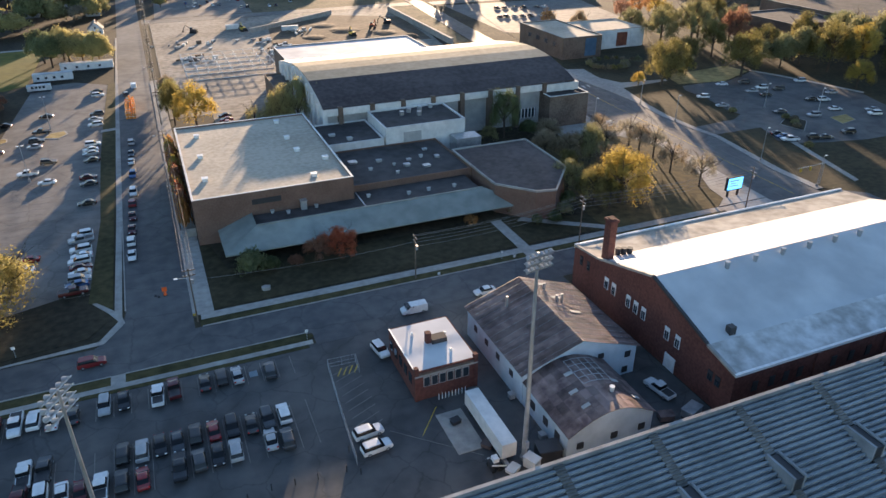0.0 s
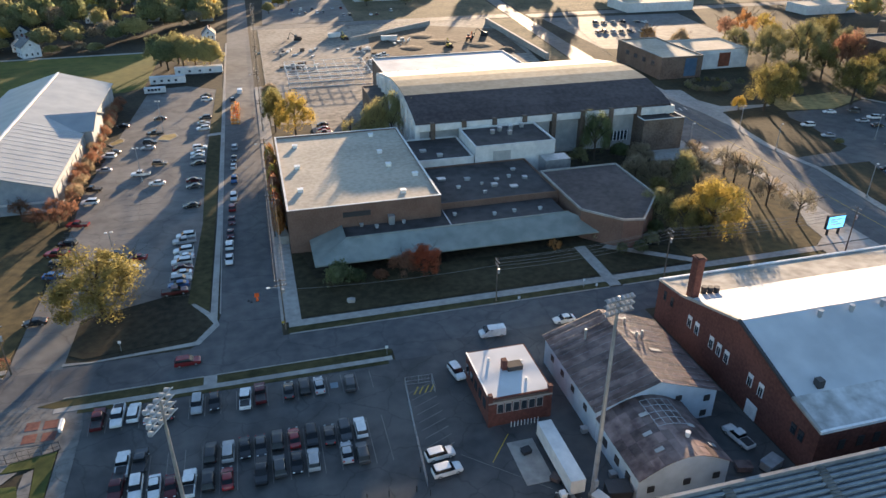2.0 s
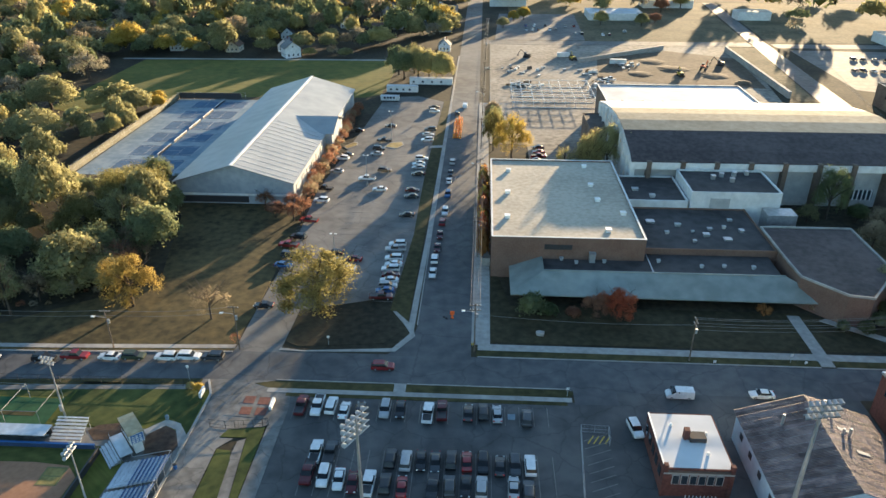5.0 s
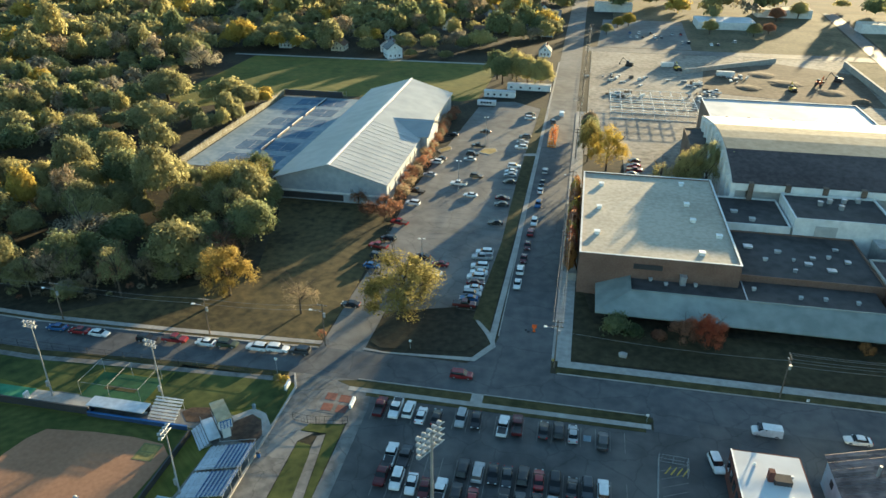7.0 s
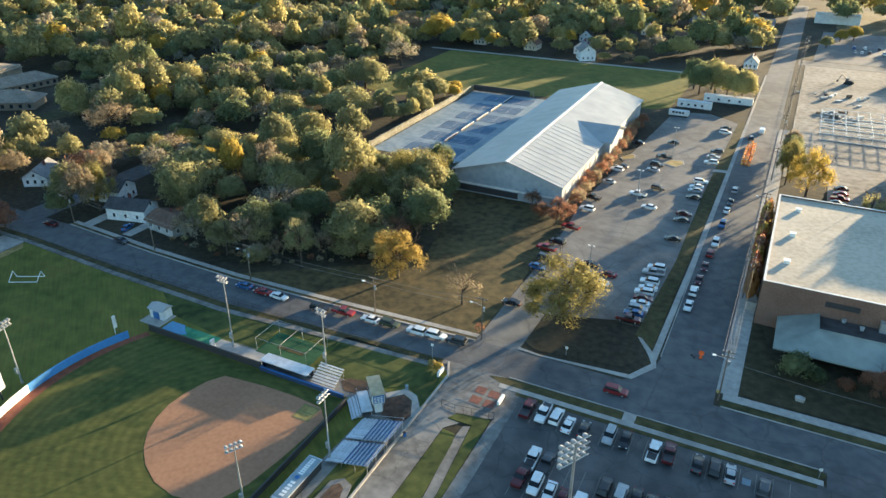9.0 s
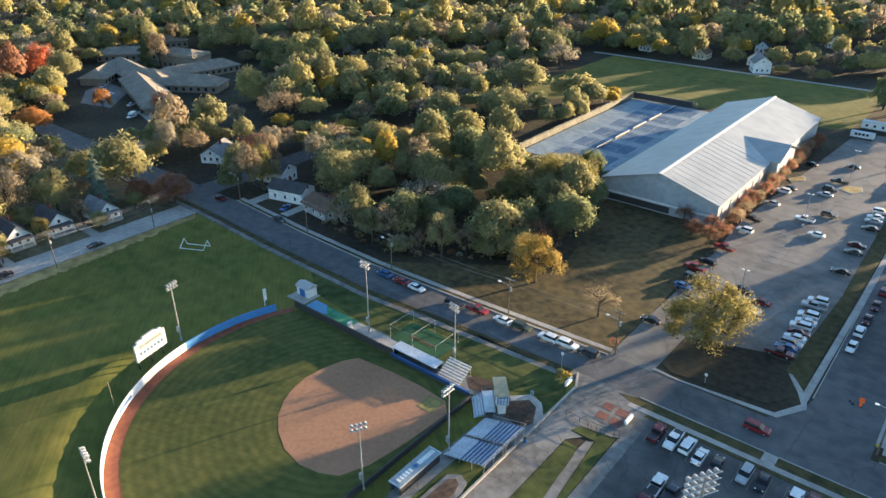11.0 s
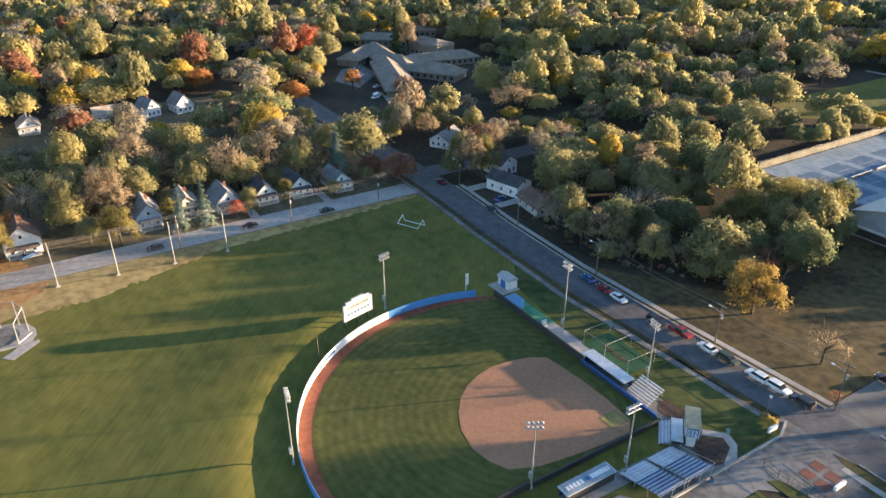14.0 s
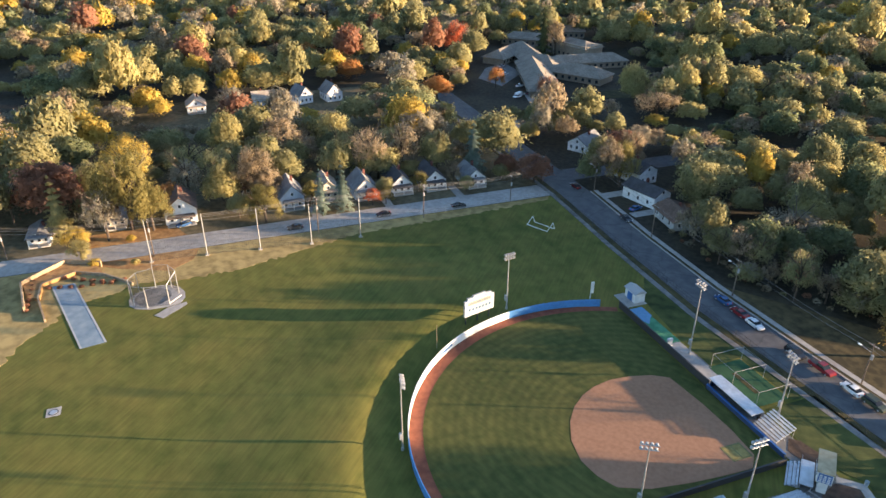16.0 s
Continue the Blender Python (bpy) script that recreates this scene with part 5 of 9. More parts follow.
def mesh_fence(name, pts, h, lab, step=3.0, metal=None):
    """Chain-link: slim posts and rails, with thin wires as a see-through web."""
    metal = metal or steel
    f = thing(name, lab, "fence", pts[0][0], pts[0][1], 0)
    for (xa, ya), (xb, yb) in zip(pts, pts[1:]):
        d = Vector((xb - xa, yb - ya))
        n = max(1, int(d.length / step))
        for i in range(n + 1):
            p = Vector((xa, ya)) + d * i / n
            part("post", tube(bmesh.new(), (p.x, p.y, 0), (p.x, p.y, h), 0.045, 0.045, 5), metal, f)
        for z in (h, h * 0.5, 0.15):
            part("rail", tube(bmesh.new(), (xa, ya, z), (xb, yb, z), 0.03, 0.03, 5), metal, f)
        bm = bmesh.new()
        wires = int(d.length / 0.6)
        for i in range(wires):
            p = Vector((xa, ya)) + d * i / max(wires, 1)
            tube(bm, (p.x, p.y, 0.1), (p.x, p.y, h), 0.012, 0.012, 3)
        o = part("mesh", bm, metal, f)
        o["kind"] = "stuff"
    return f
mesh_fence("chain_fence", [(-187, 109.6), (-118, 109.2), (-79, 109.4), (-58, 109.6)], 1.8, "low chain-link fence along the verge", 4, dark_trim)
mesh_fence("chain_fence", [(-187.4, 108), (-187.4, 44)], 1.6, "low chain-link fence along the back street", 4)
mesh_fence("plaza_gate", [(-48.6, 98.0), (-45.5, 97.6), (-38.8, 98.5), (-37.9, 99.0)], 1.9, "dark gate and fence at the entrance plaza", 1.6, metal=dark_trim)
mesh_fence("court_fence", [(-141.5, 221.5), (-141.5, 319.5), (-110, 319.5)], 3.2, "tall dark fence round the tennis courts", 5)
tagged(part("windscreen", cube(-141.5, -112, 319.4, 319.6, 0.3, 3.0), dark_trim), "black windscreen cloth on the court fence", "windscreen")
tagged(part("windscreen", cube(-141.7, -141.5, 222, 319, 0.3, 2.8), mat("khaki_cloth", (0.13, 0.12, 0.08), (0.22, 0.2, 0.14), 0.5, 0.1, 0.9)), "khaki windscreen cloth on the court fence", "windscreen")

# far end of the field: throwing cage, runway, netting, goal
sheet("runway", [(-177.4, -37.2), (-177.4, -31.9), (-146.6, -22.8), (-145.6, -28.2)][::-1], 0.09, court_light, "blue rubber throwing runway on the grass")
sheet("runway_line", [(-177.4, -37.3), (-177.4, -36.9), (-145.7, -27.8), (-145.7, -28.2)][::-1], 0.12, line_white, "white edge line of the runway")
sheet("runway_line", [(-177.4, -32.3), (-177.4, -31.9), (-146.6, -22.9), (-146.6, -23.3)][::-1], 0.12, line_white, "white edge line of the runway")
sheet("throwing_pad", [(-161, -18.6), (-164, -18.8), (-166.8, -17.2), (-168.6, -13.4), (-168.2, -9), (-166.4, -7), (-163.6, -5.8), (-160.6, -5.8), (-158.2, -7), (-157.4, -10), (-157.6, -14), (-158.8, -17)], 0.08, concrete, "rounded concrete throwing pad")
sheet("cage_floor", arc_pts(4.3, 0, 350, 22, -163.4, -13.2), 0.11, old_concrete, "worn darker ground inside the throwing cage")
sheet("pad", [(-154.4, -13), (-152.4, -11), (-155.2, -7.6), (-157.2, -5.4), (-158.4, -5.6), (-157.2, -9.8)], 0.09, concrete, "pale curved concrete strip beside the throwing pad")
sheet("pad", rect(-126.0, -123.3, -32.4, -29.8), 0.08, concrete, "small pale concrete square in the grass")
lid = thing("manhole_cover", "round grey metal manhole cover on a concrete pad", "manhole cover", -124.6, -31.1, 0.08)
part("disc", tube(bmesh.new(), (-124.6, -31.1, 0.07), (-124.6, -31.1, 0.12), 0.75, 0.72, 20), steel, lid)
part("rim", tube(bmesh.new(), (-124.6, -31.1, 0.06), (-124.6, -31.1, 0.10), 0.92, 0.90, 20), dark_trim, lid)
cage2 = thing("throwing_cage", "tall throwing cage of white posts and netting", "cage", -163, -12.5, 0)
posts = [(-158.4, -9.4), (-158.6, -14.4), (-160.4, -17.4), (-163.8, -18.2), (-167.2, -16.4), (-168.2, -12.6), (-166.8, -8.8), (-163.2, -7.2)]
for k, (x, y) in enumerate(posts):
    part("post", tube(bmesh.new(), (x, y, 0), (x, y, 6.6 if k > 4 else 5.6), 0.10, 0.08, 6), wall_grey if k < 4 else steel, cage2)
for k, ((xa, ya), (xb, yb)) in enumerate(zip(posts, posts[1:])):
    h = 6.5 if k > 4 else 5.5
    part("rail", tube(bmesh.new(), (xa, ya, h), (xb, yb, h), 0.05, 0.05, 5), steel, cage2)
    bm = bmesh.new()
    for q in range(14):
        t = q / 14
        tube(bm, (xa + (xb - xa) * t, ya + (yb - ya) * t, 0.1), (xa + (xb - xa) * t, ya + (yb - ya) * t, h), 0.02, 0.02, 3)
    for q in range(12):
        z = h * (q + 0.5) / 12
        tube(bm, (xa, ya, z), (xb, yb, z), 0.02, 0.02, 3)
    part("netting", bm, dark_trim, cage2)["kind"] = "stuff"
part("gate_frame", tube(bmesh.new(), (-158.4, -9.4, 5.4), (-163.2, -7.2, 6.2), 0.08, 0.08, 6), white_paint, cage2)
part("gate_bar", tube(bmesh.new(), (-158.4, -9.4, 0.4), (-161.4, -6.6, 0.5), 0.08, 0.08, 6), white_paint, cage2)
netpoles = [(-182.7, -13.6), (-182.0, 0.7), (-180.5, 14.8), (-179.1, 28.8), (-178.6, 42.8)]
nets = thing("barrier_net", "tall white poles with thin protective netting", "netting", -181, 14, 0)
for x, y in netpoles:
    part("pole", tube(bmesh.new(), (x, y, 0), (x, y, 12.4), 0.17, 0.11, 8), steel, nets)
    part("footing", cube(x - 0.5, x + 0.5, y - 0.5, y + 0.5, 0, 0.35), concrete, nets)
for (xa, ya), (xb, yb) in zip(netpoles, netpoles[1:]):
    bm = bmesh.new()
    for k in range(24):
        t = k / 24
        tube(bm, (xa + (xb - xa) * t, ya + (yb - ya) * t, 0.2), (xa + (xb - xa) * t, ya + (yb - ya) * t, 6.0), 0.018, 0.018, 3)
    for z in (0.5, 2, 4, 6.0):
        tube(bm, (xa, ya, z), (xb, yb, z), 0.025, 0.025, 3)
    part("netting", bm, dark_trim, nets)["kind"] = "stuff"
goal = thing("soccer_goal", "white soccer goal frame lying on the grass", "goal", -166.5, 93.2, 0)
bm = bmesh.new()
for a, b in (((-169.8, 91.5, 0.1), (-163.4, 94.8, 0.1)), ((-169.8, 91.5, 0.1), (-170.4, 93.6, 2.2)), ((-163.4, 94.8, 0.1), (-164.0, 96.9, 2.2)), ((-170.4, 93.6, 2.2), (-170.6, 94.4, 0.1)), ((-164.0, 96.9, 2.2), (-164.2, 97.7, 0.1)), ((-170.6, 94.4, 0.1), (-164.2, 97.7, 0.1))):
    tube(bm, a, b, 0.09, 0.09, 6)
part("frame", bm, white_paint, goal)
foul = thing("foul_pole", "slim pale foul pole with a flag panel", "pole", -126.2, 87.2, 0)
part("pole", tube(bmesh.new(), (-126.2, 87.2, 0), (-126.2, 87.2, 4.6), 0.1, 0.08, 6), white_paint, foul)
part("panel", cube(-126.4, -126.0, 87.2, 87.9, 1.6, 4.6), wall_white, foul)
foul2 = thing("foul_pole", "slim pale pole beside the outfield fence", "pole", -119.2, 44.9, 0)
part("pole", tube(bmesh.new(), (-119.2, 44.9, 0), (-119.2, 44.9, 6.0), 0.07, 0.05, 6), timber, foul2)

# terraced timber edging behind the runway
terrace = thing("terrace_wall", "stepped timber retaining walls round the runway end", "retaining wall", -180, -35, 0)
for z, m, pts in ((0.9, timber, [(-160, -36.6), (-171, -39.4), (-178.6, -39.6), (-182.6, -32), (-179, -25), (-171.5, -18)]), (1.8, timber, [(-166, -41.6), (-179.6, -44.2), (-188.8, -35), (-184.6, -26)])):
    for (xa, ya), (xb, yb) in zip(pts, pts[1:]):
        d = Vector((xb - xa, yb - ya)).normalized()
        n = Vector((-d.y, d.x)) * 0.22
        part("timber_wall", prism([(xa - n.x, ya - n.y), (xb - n.x, yb - n.y), (xb + n.x, yb + n.y), (xa + n.x, ya + n.y)], 0, z), m, terrace)

sheet("terrace_bed", [(-172, -41.8), (-179.4, -43.8), (-188.2, -35), (-184.4, -27), (-179.6, -25.4), (-182.2, -32), (-178.4, -39.2), (-171, -39)][::-1], 0.8, leaf_carpet, "raised bed of rust-coloured mulch between timber walls", thick=0.75)


# ---- houses and far buildings ----
siding = {k: mat(k + "_siding", tuple(v * 0.85 for v in c), tuple(min(0.9, v * 1.08) for v in c), 0.8, 0.2, 0.8, world_space=False) for k, c in {"white": (0.72, 0.73, 0.73), "cream": (0.62, 0.56, 0.44), "blue": (0.42, 0.50, 0.60), "grey": (0.36, 0.37, 0.37), "brown": (0.24, 0.16, 0.11), "sand": (0.25, 0.21, 0.16)}.items()}
shingle = {k: mat(k + "_shingles", tuple(v * 0.75 for v in c), tuple(v * 1.2 for v in c), 1.2, 0.25, 0.9, 0.2, world_space=False) for k, c in {"dark": (0.07, 0.07, 0.075), "brown": (0.14, 0.09, 0.065), "grey": (0.20, 0.20, 0.20), "tan": (0.36, 0.31, 0.25), "fawn": (0.215, 0.19, 0.155)}.items()}


def house(x, y, w, d, h, rise, turn, wall, roof, label="", porch=True, chimney=True, name="house"):
    """A gabled house; its ridge runs along its depth, its front looks along +x before the turn."""
    hs = thing(name, label or wall + " sided house with a " + roof + " shingled gable roof", "house", 0, 0, 0, "houses")
    part("wall", extrude_profile([(-w / 2, 0), (-w / 2, h), (0, h + rise), (w / 2, h), (w / 2, 0)], "x", -d / 2, d / 2), siding[wall], hs)
    e = 0.5
    k = rise / (w / 2)
    for s in (-1, 1):
        part("roof", extrude_profile([(s * (w / 2 + e), h - k * e), (0, h + rise), (0, h + rise + 0.25), (s * (w / 2 + e), h - k * e + 0.25)], "x", -d / 2 - e, d / 2 + e), shingle[roof], hs)
    for i in range(3):
        yy = -w / 2 + w * (0.2 + 0.3 * i)
        wf = part("window", cube(d / 2 - 0.02, d / 2 + 0.07, yy - 0.55, yy + 0.55, 0.95, 2.45), white_paint, hs)
        part("pane", cube(d / 2 + 0.07, d / 2 + 0.1, yy - 0.42, yy + 0.42, 1.08, 2.32), glass, wf)
    wf = part("window", cube(d / 2 - 0.02, d / 2 + 0.07, -0.5, 0.5, h + 0.2, h + 1.4), white_paint, hs)
    part("pane", cube(d / 2 + 0.07, d / 2 + 0.1, -0.38, 0.38, h + 0.32, h + 1.28), glass, wf)
    for s in (-1, 1):
        for i in range(3):
            xx = -d / 2 + d * (0.2 + 0.3 * i)
            wf = part("window", cube(xx - 0.5, xx + 0.5, s * w / 2 - 0.07, s * w / 2 + 0.07, 1.0, 2.4), white_paint, hs)
            part("pane", cube(xx - 0.38, xx + 0.38, s * (w / 2 + 0.085) - 0.015, s * (w / 2 + 0.085) + 0.015, 1.1, 2.3), glass, wf)
    if porch:
        part("porch_roof", extrude_profile([(-w * 0.45, 2.7), (w * 0.45, 2.7), (w * 0.4, 3.2), (-w * 0.4, 3.2)], "x", d / 2, d / 2 + 2.2), shingle[roof], hs)
        part("porch_floor", cube(d / 2, d / 2 + 2.2, -w * 0.45, w * 0.45, 0, 0.45), concrete, hs)
        for yy in (-w * 0.42, 0, w * 0.42):
            part("porch_post", cube(d / 2 + 2.0, d / 2 + 2.14, yy - 0.07, yy + 0.07, 0.45, 2.7), white_paint, hs)
    if chimney:
        part("chimney", cube(-1.2, -0.5, 0.6, 1.3, h, h + rise + 1.0), brick_red, hs)
    hs.matrix_world = pose(x, y, 0.0, 0, 0, turn)
    return hs


for x, y, w, d, h, rs_, tn, wl, rf in (
        (-209, -43, 6, 9, 2.4, 1.4, 0, "white", "grey"), (-213, -23.5, 6.4, 7, 2.5, 1.6, 0, "cream", "grey"), (-211, -5, 9.0, 11, 4.8, 3.6, 0, "white", "brown"), (-211, 28, 7.2, 11, 4.0, 3.6, 0, "blue", "grey"),
        (-214, 40, 7, 10, 3.2, 3.0, 0, "cream", "tan"), (-211, 51.5, 7.4, 11, 3.3, 3.4, 0, "white", "grey"), (-211, 63.5, 7.4, 11, 3.2, 3.3, 0, "white", "dark"),
        (-211, 75, 7.6, 11, 3.2, 3.3, 0, "white", "dark"), (-208, 88.5, 7.0, 10, 3.0, 3.0, 0, "white", "grey"), (-226, 14, 7, 9, 3.2, 3.0, 0, "brown", "brown"),
        (-173.5, 135.4, 7.4, 13.0, 4.0, 1.9, 14, "white", "dark"), (-191, 143, 8.0, 12, 4.4, 2.4, 10, "white", "dark"), (-156.6, 134.8, 9.0, 12.5, 2.8, 1.9, -8, "grey", "brown"), (-225, 143, 8, 12, 3.2, 2.6, -60, "white", "grey"),
        (-246, -40, 8.5, 10, 4.4, 3.4, 0, "blue", "dark"), (-328, 66, 7.5, 10, 4.2, 3.8, 10, "white", "grey"), (-328, 52, 7, 9, 4.0, 3.6, 20, "white", "grey"),
        (-331, 35, 8, 10, 3.2, 2.6, 90, "blue", "tan"), (-331, 22, 7, 9, 3.2, 3.0, 0, "blue", "tan"), (-330, 5, 8, 10, 3.2, 3.0, 0, "blue", "tan"),
        (-112, 414, 9, 10, 5.6, 3.4, -60, "white", "grey"), (-96, 511, 8, 9, 4.0, 3.0, -90, "white", "grey"), (-23, 436, 7, 9, 3.4, 3.4, -90, "white", "grey"),
        (-60, 508, 8, 10, 4.4, 3.4, -90, "grey", "dark"), (-150, 428, 8, 10, 3.6, 3.0, -90, "cream", "brown"), (-185, 430, 8, 10, 3.6, 3.0, -90, "white", "grey"), (-128, 470, 8, 10, 3.6, 3.4, -80, "white", "dark"),
        (-26, 500, 8, 10, 3.6, 3.0, -90, "blue", "grey"), (-210, 470, 8, 10, 3.8, 3.0, -90, "white", "grey"), (-30, 560, 8, 10, 3.8, 3.0, -90, "white", "grey"), (-170, 540, 8, 10, 3.8, 3.0, -90, "cream", "grey"),
        (-119, 431, 8, 10, 4.2, 3.2, -90, "white", "grey"),
        (-69, 486, 8, 10, 4.2, 3.2, 0, "grey", "brown"),
        (-36, 593, 8, 10, 4.2, 3.2, -70, "white", "brown"),
        (-25, 565, 8, 10, 4.2, 3.2, 0, "white", "grey"),
        (-40, 544, 8, 10, 4.2, 3.2, -110, "grey", "dark"),
        (-75, 597, 8, 10, 4.2, 3.2, -90, "blue", "brown"),
        (-71, 551, 8, 10, 4.2, 3.2, -70, "cream", "grey"),
        (-120, 588, 8, 10, 4.2, 3.2, 0, "white", "dark"),
        (-98, 627, 8, 10, 4.2, 3.2, -110, "white", "brown")):
    house(x, y, w, d, h, rs_, tn, wl, rf, porch=x < -200 and tn == 0)
sheet("front_yard", [(-346, -80), (-228, -80), (-228, 108), (-346, 108)], 0.02, yard_earth, "worn grass and fallen leaves round the gardens")
sheet("front_yard", [(-228, -60), (-197.2, -60), (-197.2, 110), (-228, 110)], 0.03, yard_earth, "worn grass and bare earth round the houses")
for x, y in ((-200, 51), (-200, 75), (-199, 28)):
    sheet("driveway", rect(x - 6, x + 3, y + 4.5, y + 7.2), 0.05, concrete, "pale concrete driveway beside a house")
sheet("driveway", rect(-166.5, -163, 124.6, 134), 0.11, concrete, "pale concrete driveway beside the white house")
sheet("driveway", rect(-183, -179, 124.6, 140), 0.11, concrete, "pale concrete driveway beside the white house")

# care home: low hipped wings among the trees
care = thing("care_home", "sprawling low tan building with many hipped tan roofs", "building", -335, 190, 0)
def hipped(x, y, w, d, h, rise, turn):
    m = pose(x, y, 0, 0, 0, turn)
    bm = cube(-w / 2, w / 2, -d / 2, d / 2, 0, h)
    bm.transform(m)
    part("wall", bm, siding["sand"], care)
    bm = bmesh.new()
    e, r = 1.0, max(0.4, w / 2 - d / 2)
    rise, h = rise * 1.7, h * 0.85
    low = [bm.verts.new(p) for p in ((-w / 2 - e, -d / 2 - e, h), (w / 2 + e, -d / 2 - e, h), (w / 2 + e, d / 2 + e, h), (-w / 2 - e, d / 2 + e, h))]
    t0, t1 = bm.verts.new((-r, 0, h + rise)), bm.verts.new((r, 0, h + rise))
    bm.faces.new((low[0], low[1], t1, t0))
    bm.faces.new((low[2], low[3], t0, t1))
    bm.faces.new((low[1], low[2], t1))
    bm.faces.new((low[3], low[0], t0))
    bm.faces.new(low[::-1])
    bm.transform(m)
    part("roof", bm, shingle["fawn"], care)
    n = int(w / 3.5)
    for s in (-1, 1):
        for i in range(n):
            xx = -w / 2 + (i + 0.5) * w / n
            bm = cube(xx - 0.7, xx + 0.7, s * d / 2 - 0.08, s * d / 2 + 0.08, 1.0, 2.6)
            bm.transform(m)
            part("window", bm, glass, care)
for a in ((-325, 173, 62, 15, 4.2, 2.7, -19), (-381, 183, 40, 13, 4.2, 2.3, -52), (-366, 189, 55, 15, 4.4, 2.8, -11), (-346, 213, 46, 13, 4.2, 2.2, 84), (-322, 196, 31, 14, 4.2, 2.5, 32), (-372, 223, 27, 14, 8.0, 1.9, 14), (-414, 213, 34, 13, 4.6, 2.0, 48), (-346, 186, 22, 16, 4.6, 2.9, 40), (-303, 162, 15, 9, 3.8, 1.8, -19), (-430, 245, 28, 12, 5.0, 2.0, 65)):
    hipped(*a)
sheet("parking_lot", [(-341, 147), (-322, 152), (-345, 174), (-370, 175), (-362, 160)], 0.05, asphalt_lot, "small asphalt car park before the care home")
sheet("road", [(-254, 124), (-262, 124), (-270, 140), (-288, 151), (-306, 156), (-313, 177), (-300, 172), (-286, 160), (-264, 146)], 0.05, concrete, "pale drive to the care home")
sheet("lawn", [(-296, 176), (-286, 186), (-276, 214), (-300, 222), (-296, 205)], 0.04, grass, "lawn beside the care home")

# campus buildings beyond the avenue
library = thing("arts_building", "long red-brown brick building with flat pale roof and mural", "building", 200, 300, 0)
flat_block(library, 178, 199, 284, 326, 10, brick_brown, roof_tan, concrete, 0.5)
flat_block(library, 199, 232, 296, 322, 9, wall_white, roof_tan, brick_brown, 0.5)
part("wall_panel", cube(190, 196, 283.8, 284.0, 1, 9), court_blue, library, "blue glazed corner panel")
for i, (x0, x1, m) in enumerate(((201, 206, court_light), (208, 214, wall_white), (216, 222, track_red), (224, 230, wall_white))):
    part("mural_panel", cube(x0, x1, 295.7, 296.0, 1, 7.5), m, library)
for k in range(4):
    part("window", cube(177.85, 178.05, 290 + k * 8, 293 + k * 8, 5, 7), glass, library)
bigr = thing("campus_building", "large brick campus building with ribbon windows, roofs darkened for shade", "building", 345, 285, 0)
# dark roof decks carry the shade that lies over this building
flat_block(bigr, 296, 330, 262, 300, 11, brick_brown, roof_dark, concrete, 0.5)
flat_block(bigr, 330, 420, 248, 320, 13, brick_brown, roof_dark, concrete, 0.5)
for x, z in ((334, 3.0), (334, 8.0)):
    part("window", cube(x, 415, 247.8, 248.0, z, z + 2.2), glass, bigr)
shop = thing("warehouse", "distant low building with a white flat roof", "building", 92, 545, 0)
flat_block(shop, 78, 118, 548, 575, 5, wall_white, roof_white, None, 0.3)
shop2 = thing("warehouse", "distant low pale building beside the avenue", "building", 270, 470, 0)
flat_block(shop2, 250, 300, 450, 480, 6, wall_white, roof_tan, None, 0.3)
for x, y, w, d in ((150, 620, 40, 20), (20, 620, 30, 16), (-60, 600, 12, 10), (330, 520, 40, 20), (200, 560, 24, 14), (380, 420, 40, 20)):
    b = thing("warehouse", "distant low pale flat-roofed building", "building", x, y, 0, "far buildings")
    flat_block(b, x - w / 2, x + w / 2, y - d / 2, y + d / 2, 6, wall_white, roof_tan, None, 0.3)


# ---- trees ----
def leaf(name, dark, light):
    m = mat(name, dark, light, 0.9, 0.12, 0.75, 0, world_space=True, island=0.10, objrand=0.10, spec=0.05)
    nt = m.node_tree
    n, l = nt.nodes, nt.links
    b = n["Principled BSDF"]
    tr = n.new("ShaderNodeBsdfTranslucent")
    src = b.inputs["Base Color"].links[0].from_socket
    l.new(src, tr.inputs["Color"])
    mx = n.new("ShaderNodeMixShader")
    mx.inputs[0].default_value = 0.58
    l.new(b.outputs[0], mx.inputs[1])
    l.new(tr.outputs[0], mx.inputs[2])
    l.new(mx.outputs[0], n["Material Output"].inputs["Surface"])
    return m


LEAF = {
    "olive": leaf("olive_leaves", (0.224, 0.218, 0.113), (0.437, 0.407, 0.202)),
    "green": leaf("green_leaves", (0.152, 0.180, 0.095), (0.321, 0.342, 0.174)),
    "lime": leaf("yellow_green_leaves", (0.329, 0.301, 0.136), (0.551, 0.485, 0.220)),
    "gold": leaf("golden_leaves", (0.40, 0.30, 0.075), (0.64, 0.49, 0.13)),
    "amber": leaf("olive_gold_leaves", (0.165, 0.148, 0.056), (0.345, 0.298, 0.112)),
    "ochre": leaf("ochre_leaves", (0.275, 0.205, 0.062), (0.475, 0.350, 0.115)),
    "orange": leaf("orange_leaves", (0.389, 0.190, 0.072), (0.573, 0.310, 0.119)),
    "rust": leaf("rust_leaves", (0.265, 0.137, 0.090), (0.439, 0.238, 0.153)),
    "red": leaf("red_leaves", (0.460, 0.125, 0.066), (0.680, 0.235, 0.120)),
    "brown": leaf("brown_leaves", (0.267, 0.213, 0.142), (0.456, 0.372, 0.252)),
    "pale": leaf("pale_twigs", (0.269, 0.244, 0.184), (0.428, 0.390, 0.294)),
    "pine": leaf("pine_needles", (0.095, 0.119, 0.061), (0.208, 0.239, 0.113)),
    "spruce": leaf("blue_spruce_needles", (0.157, 0.213, 0.173), (0.283, 0.354, 0.299)),
}


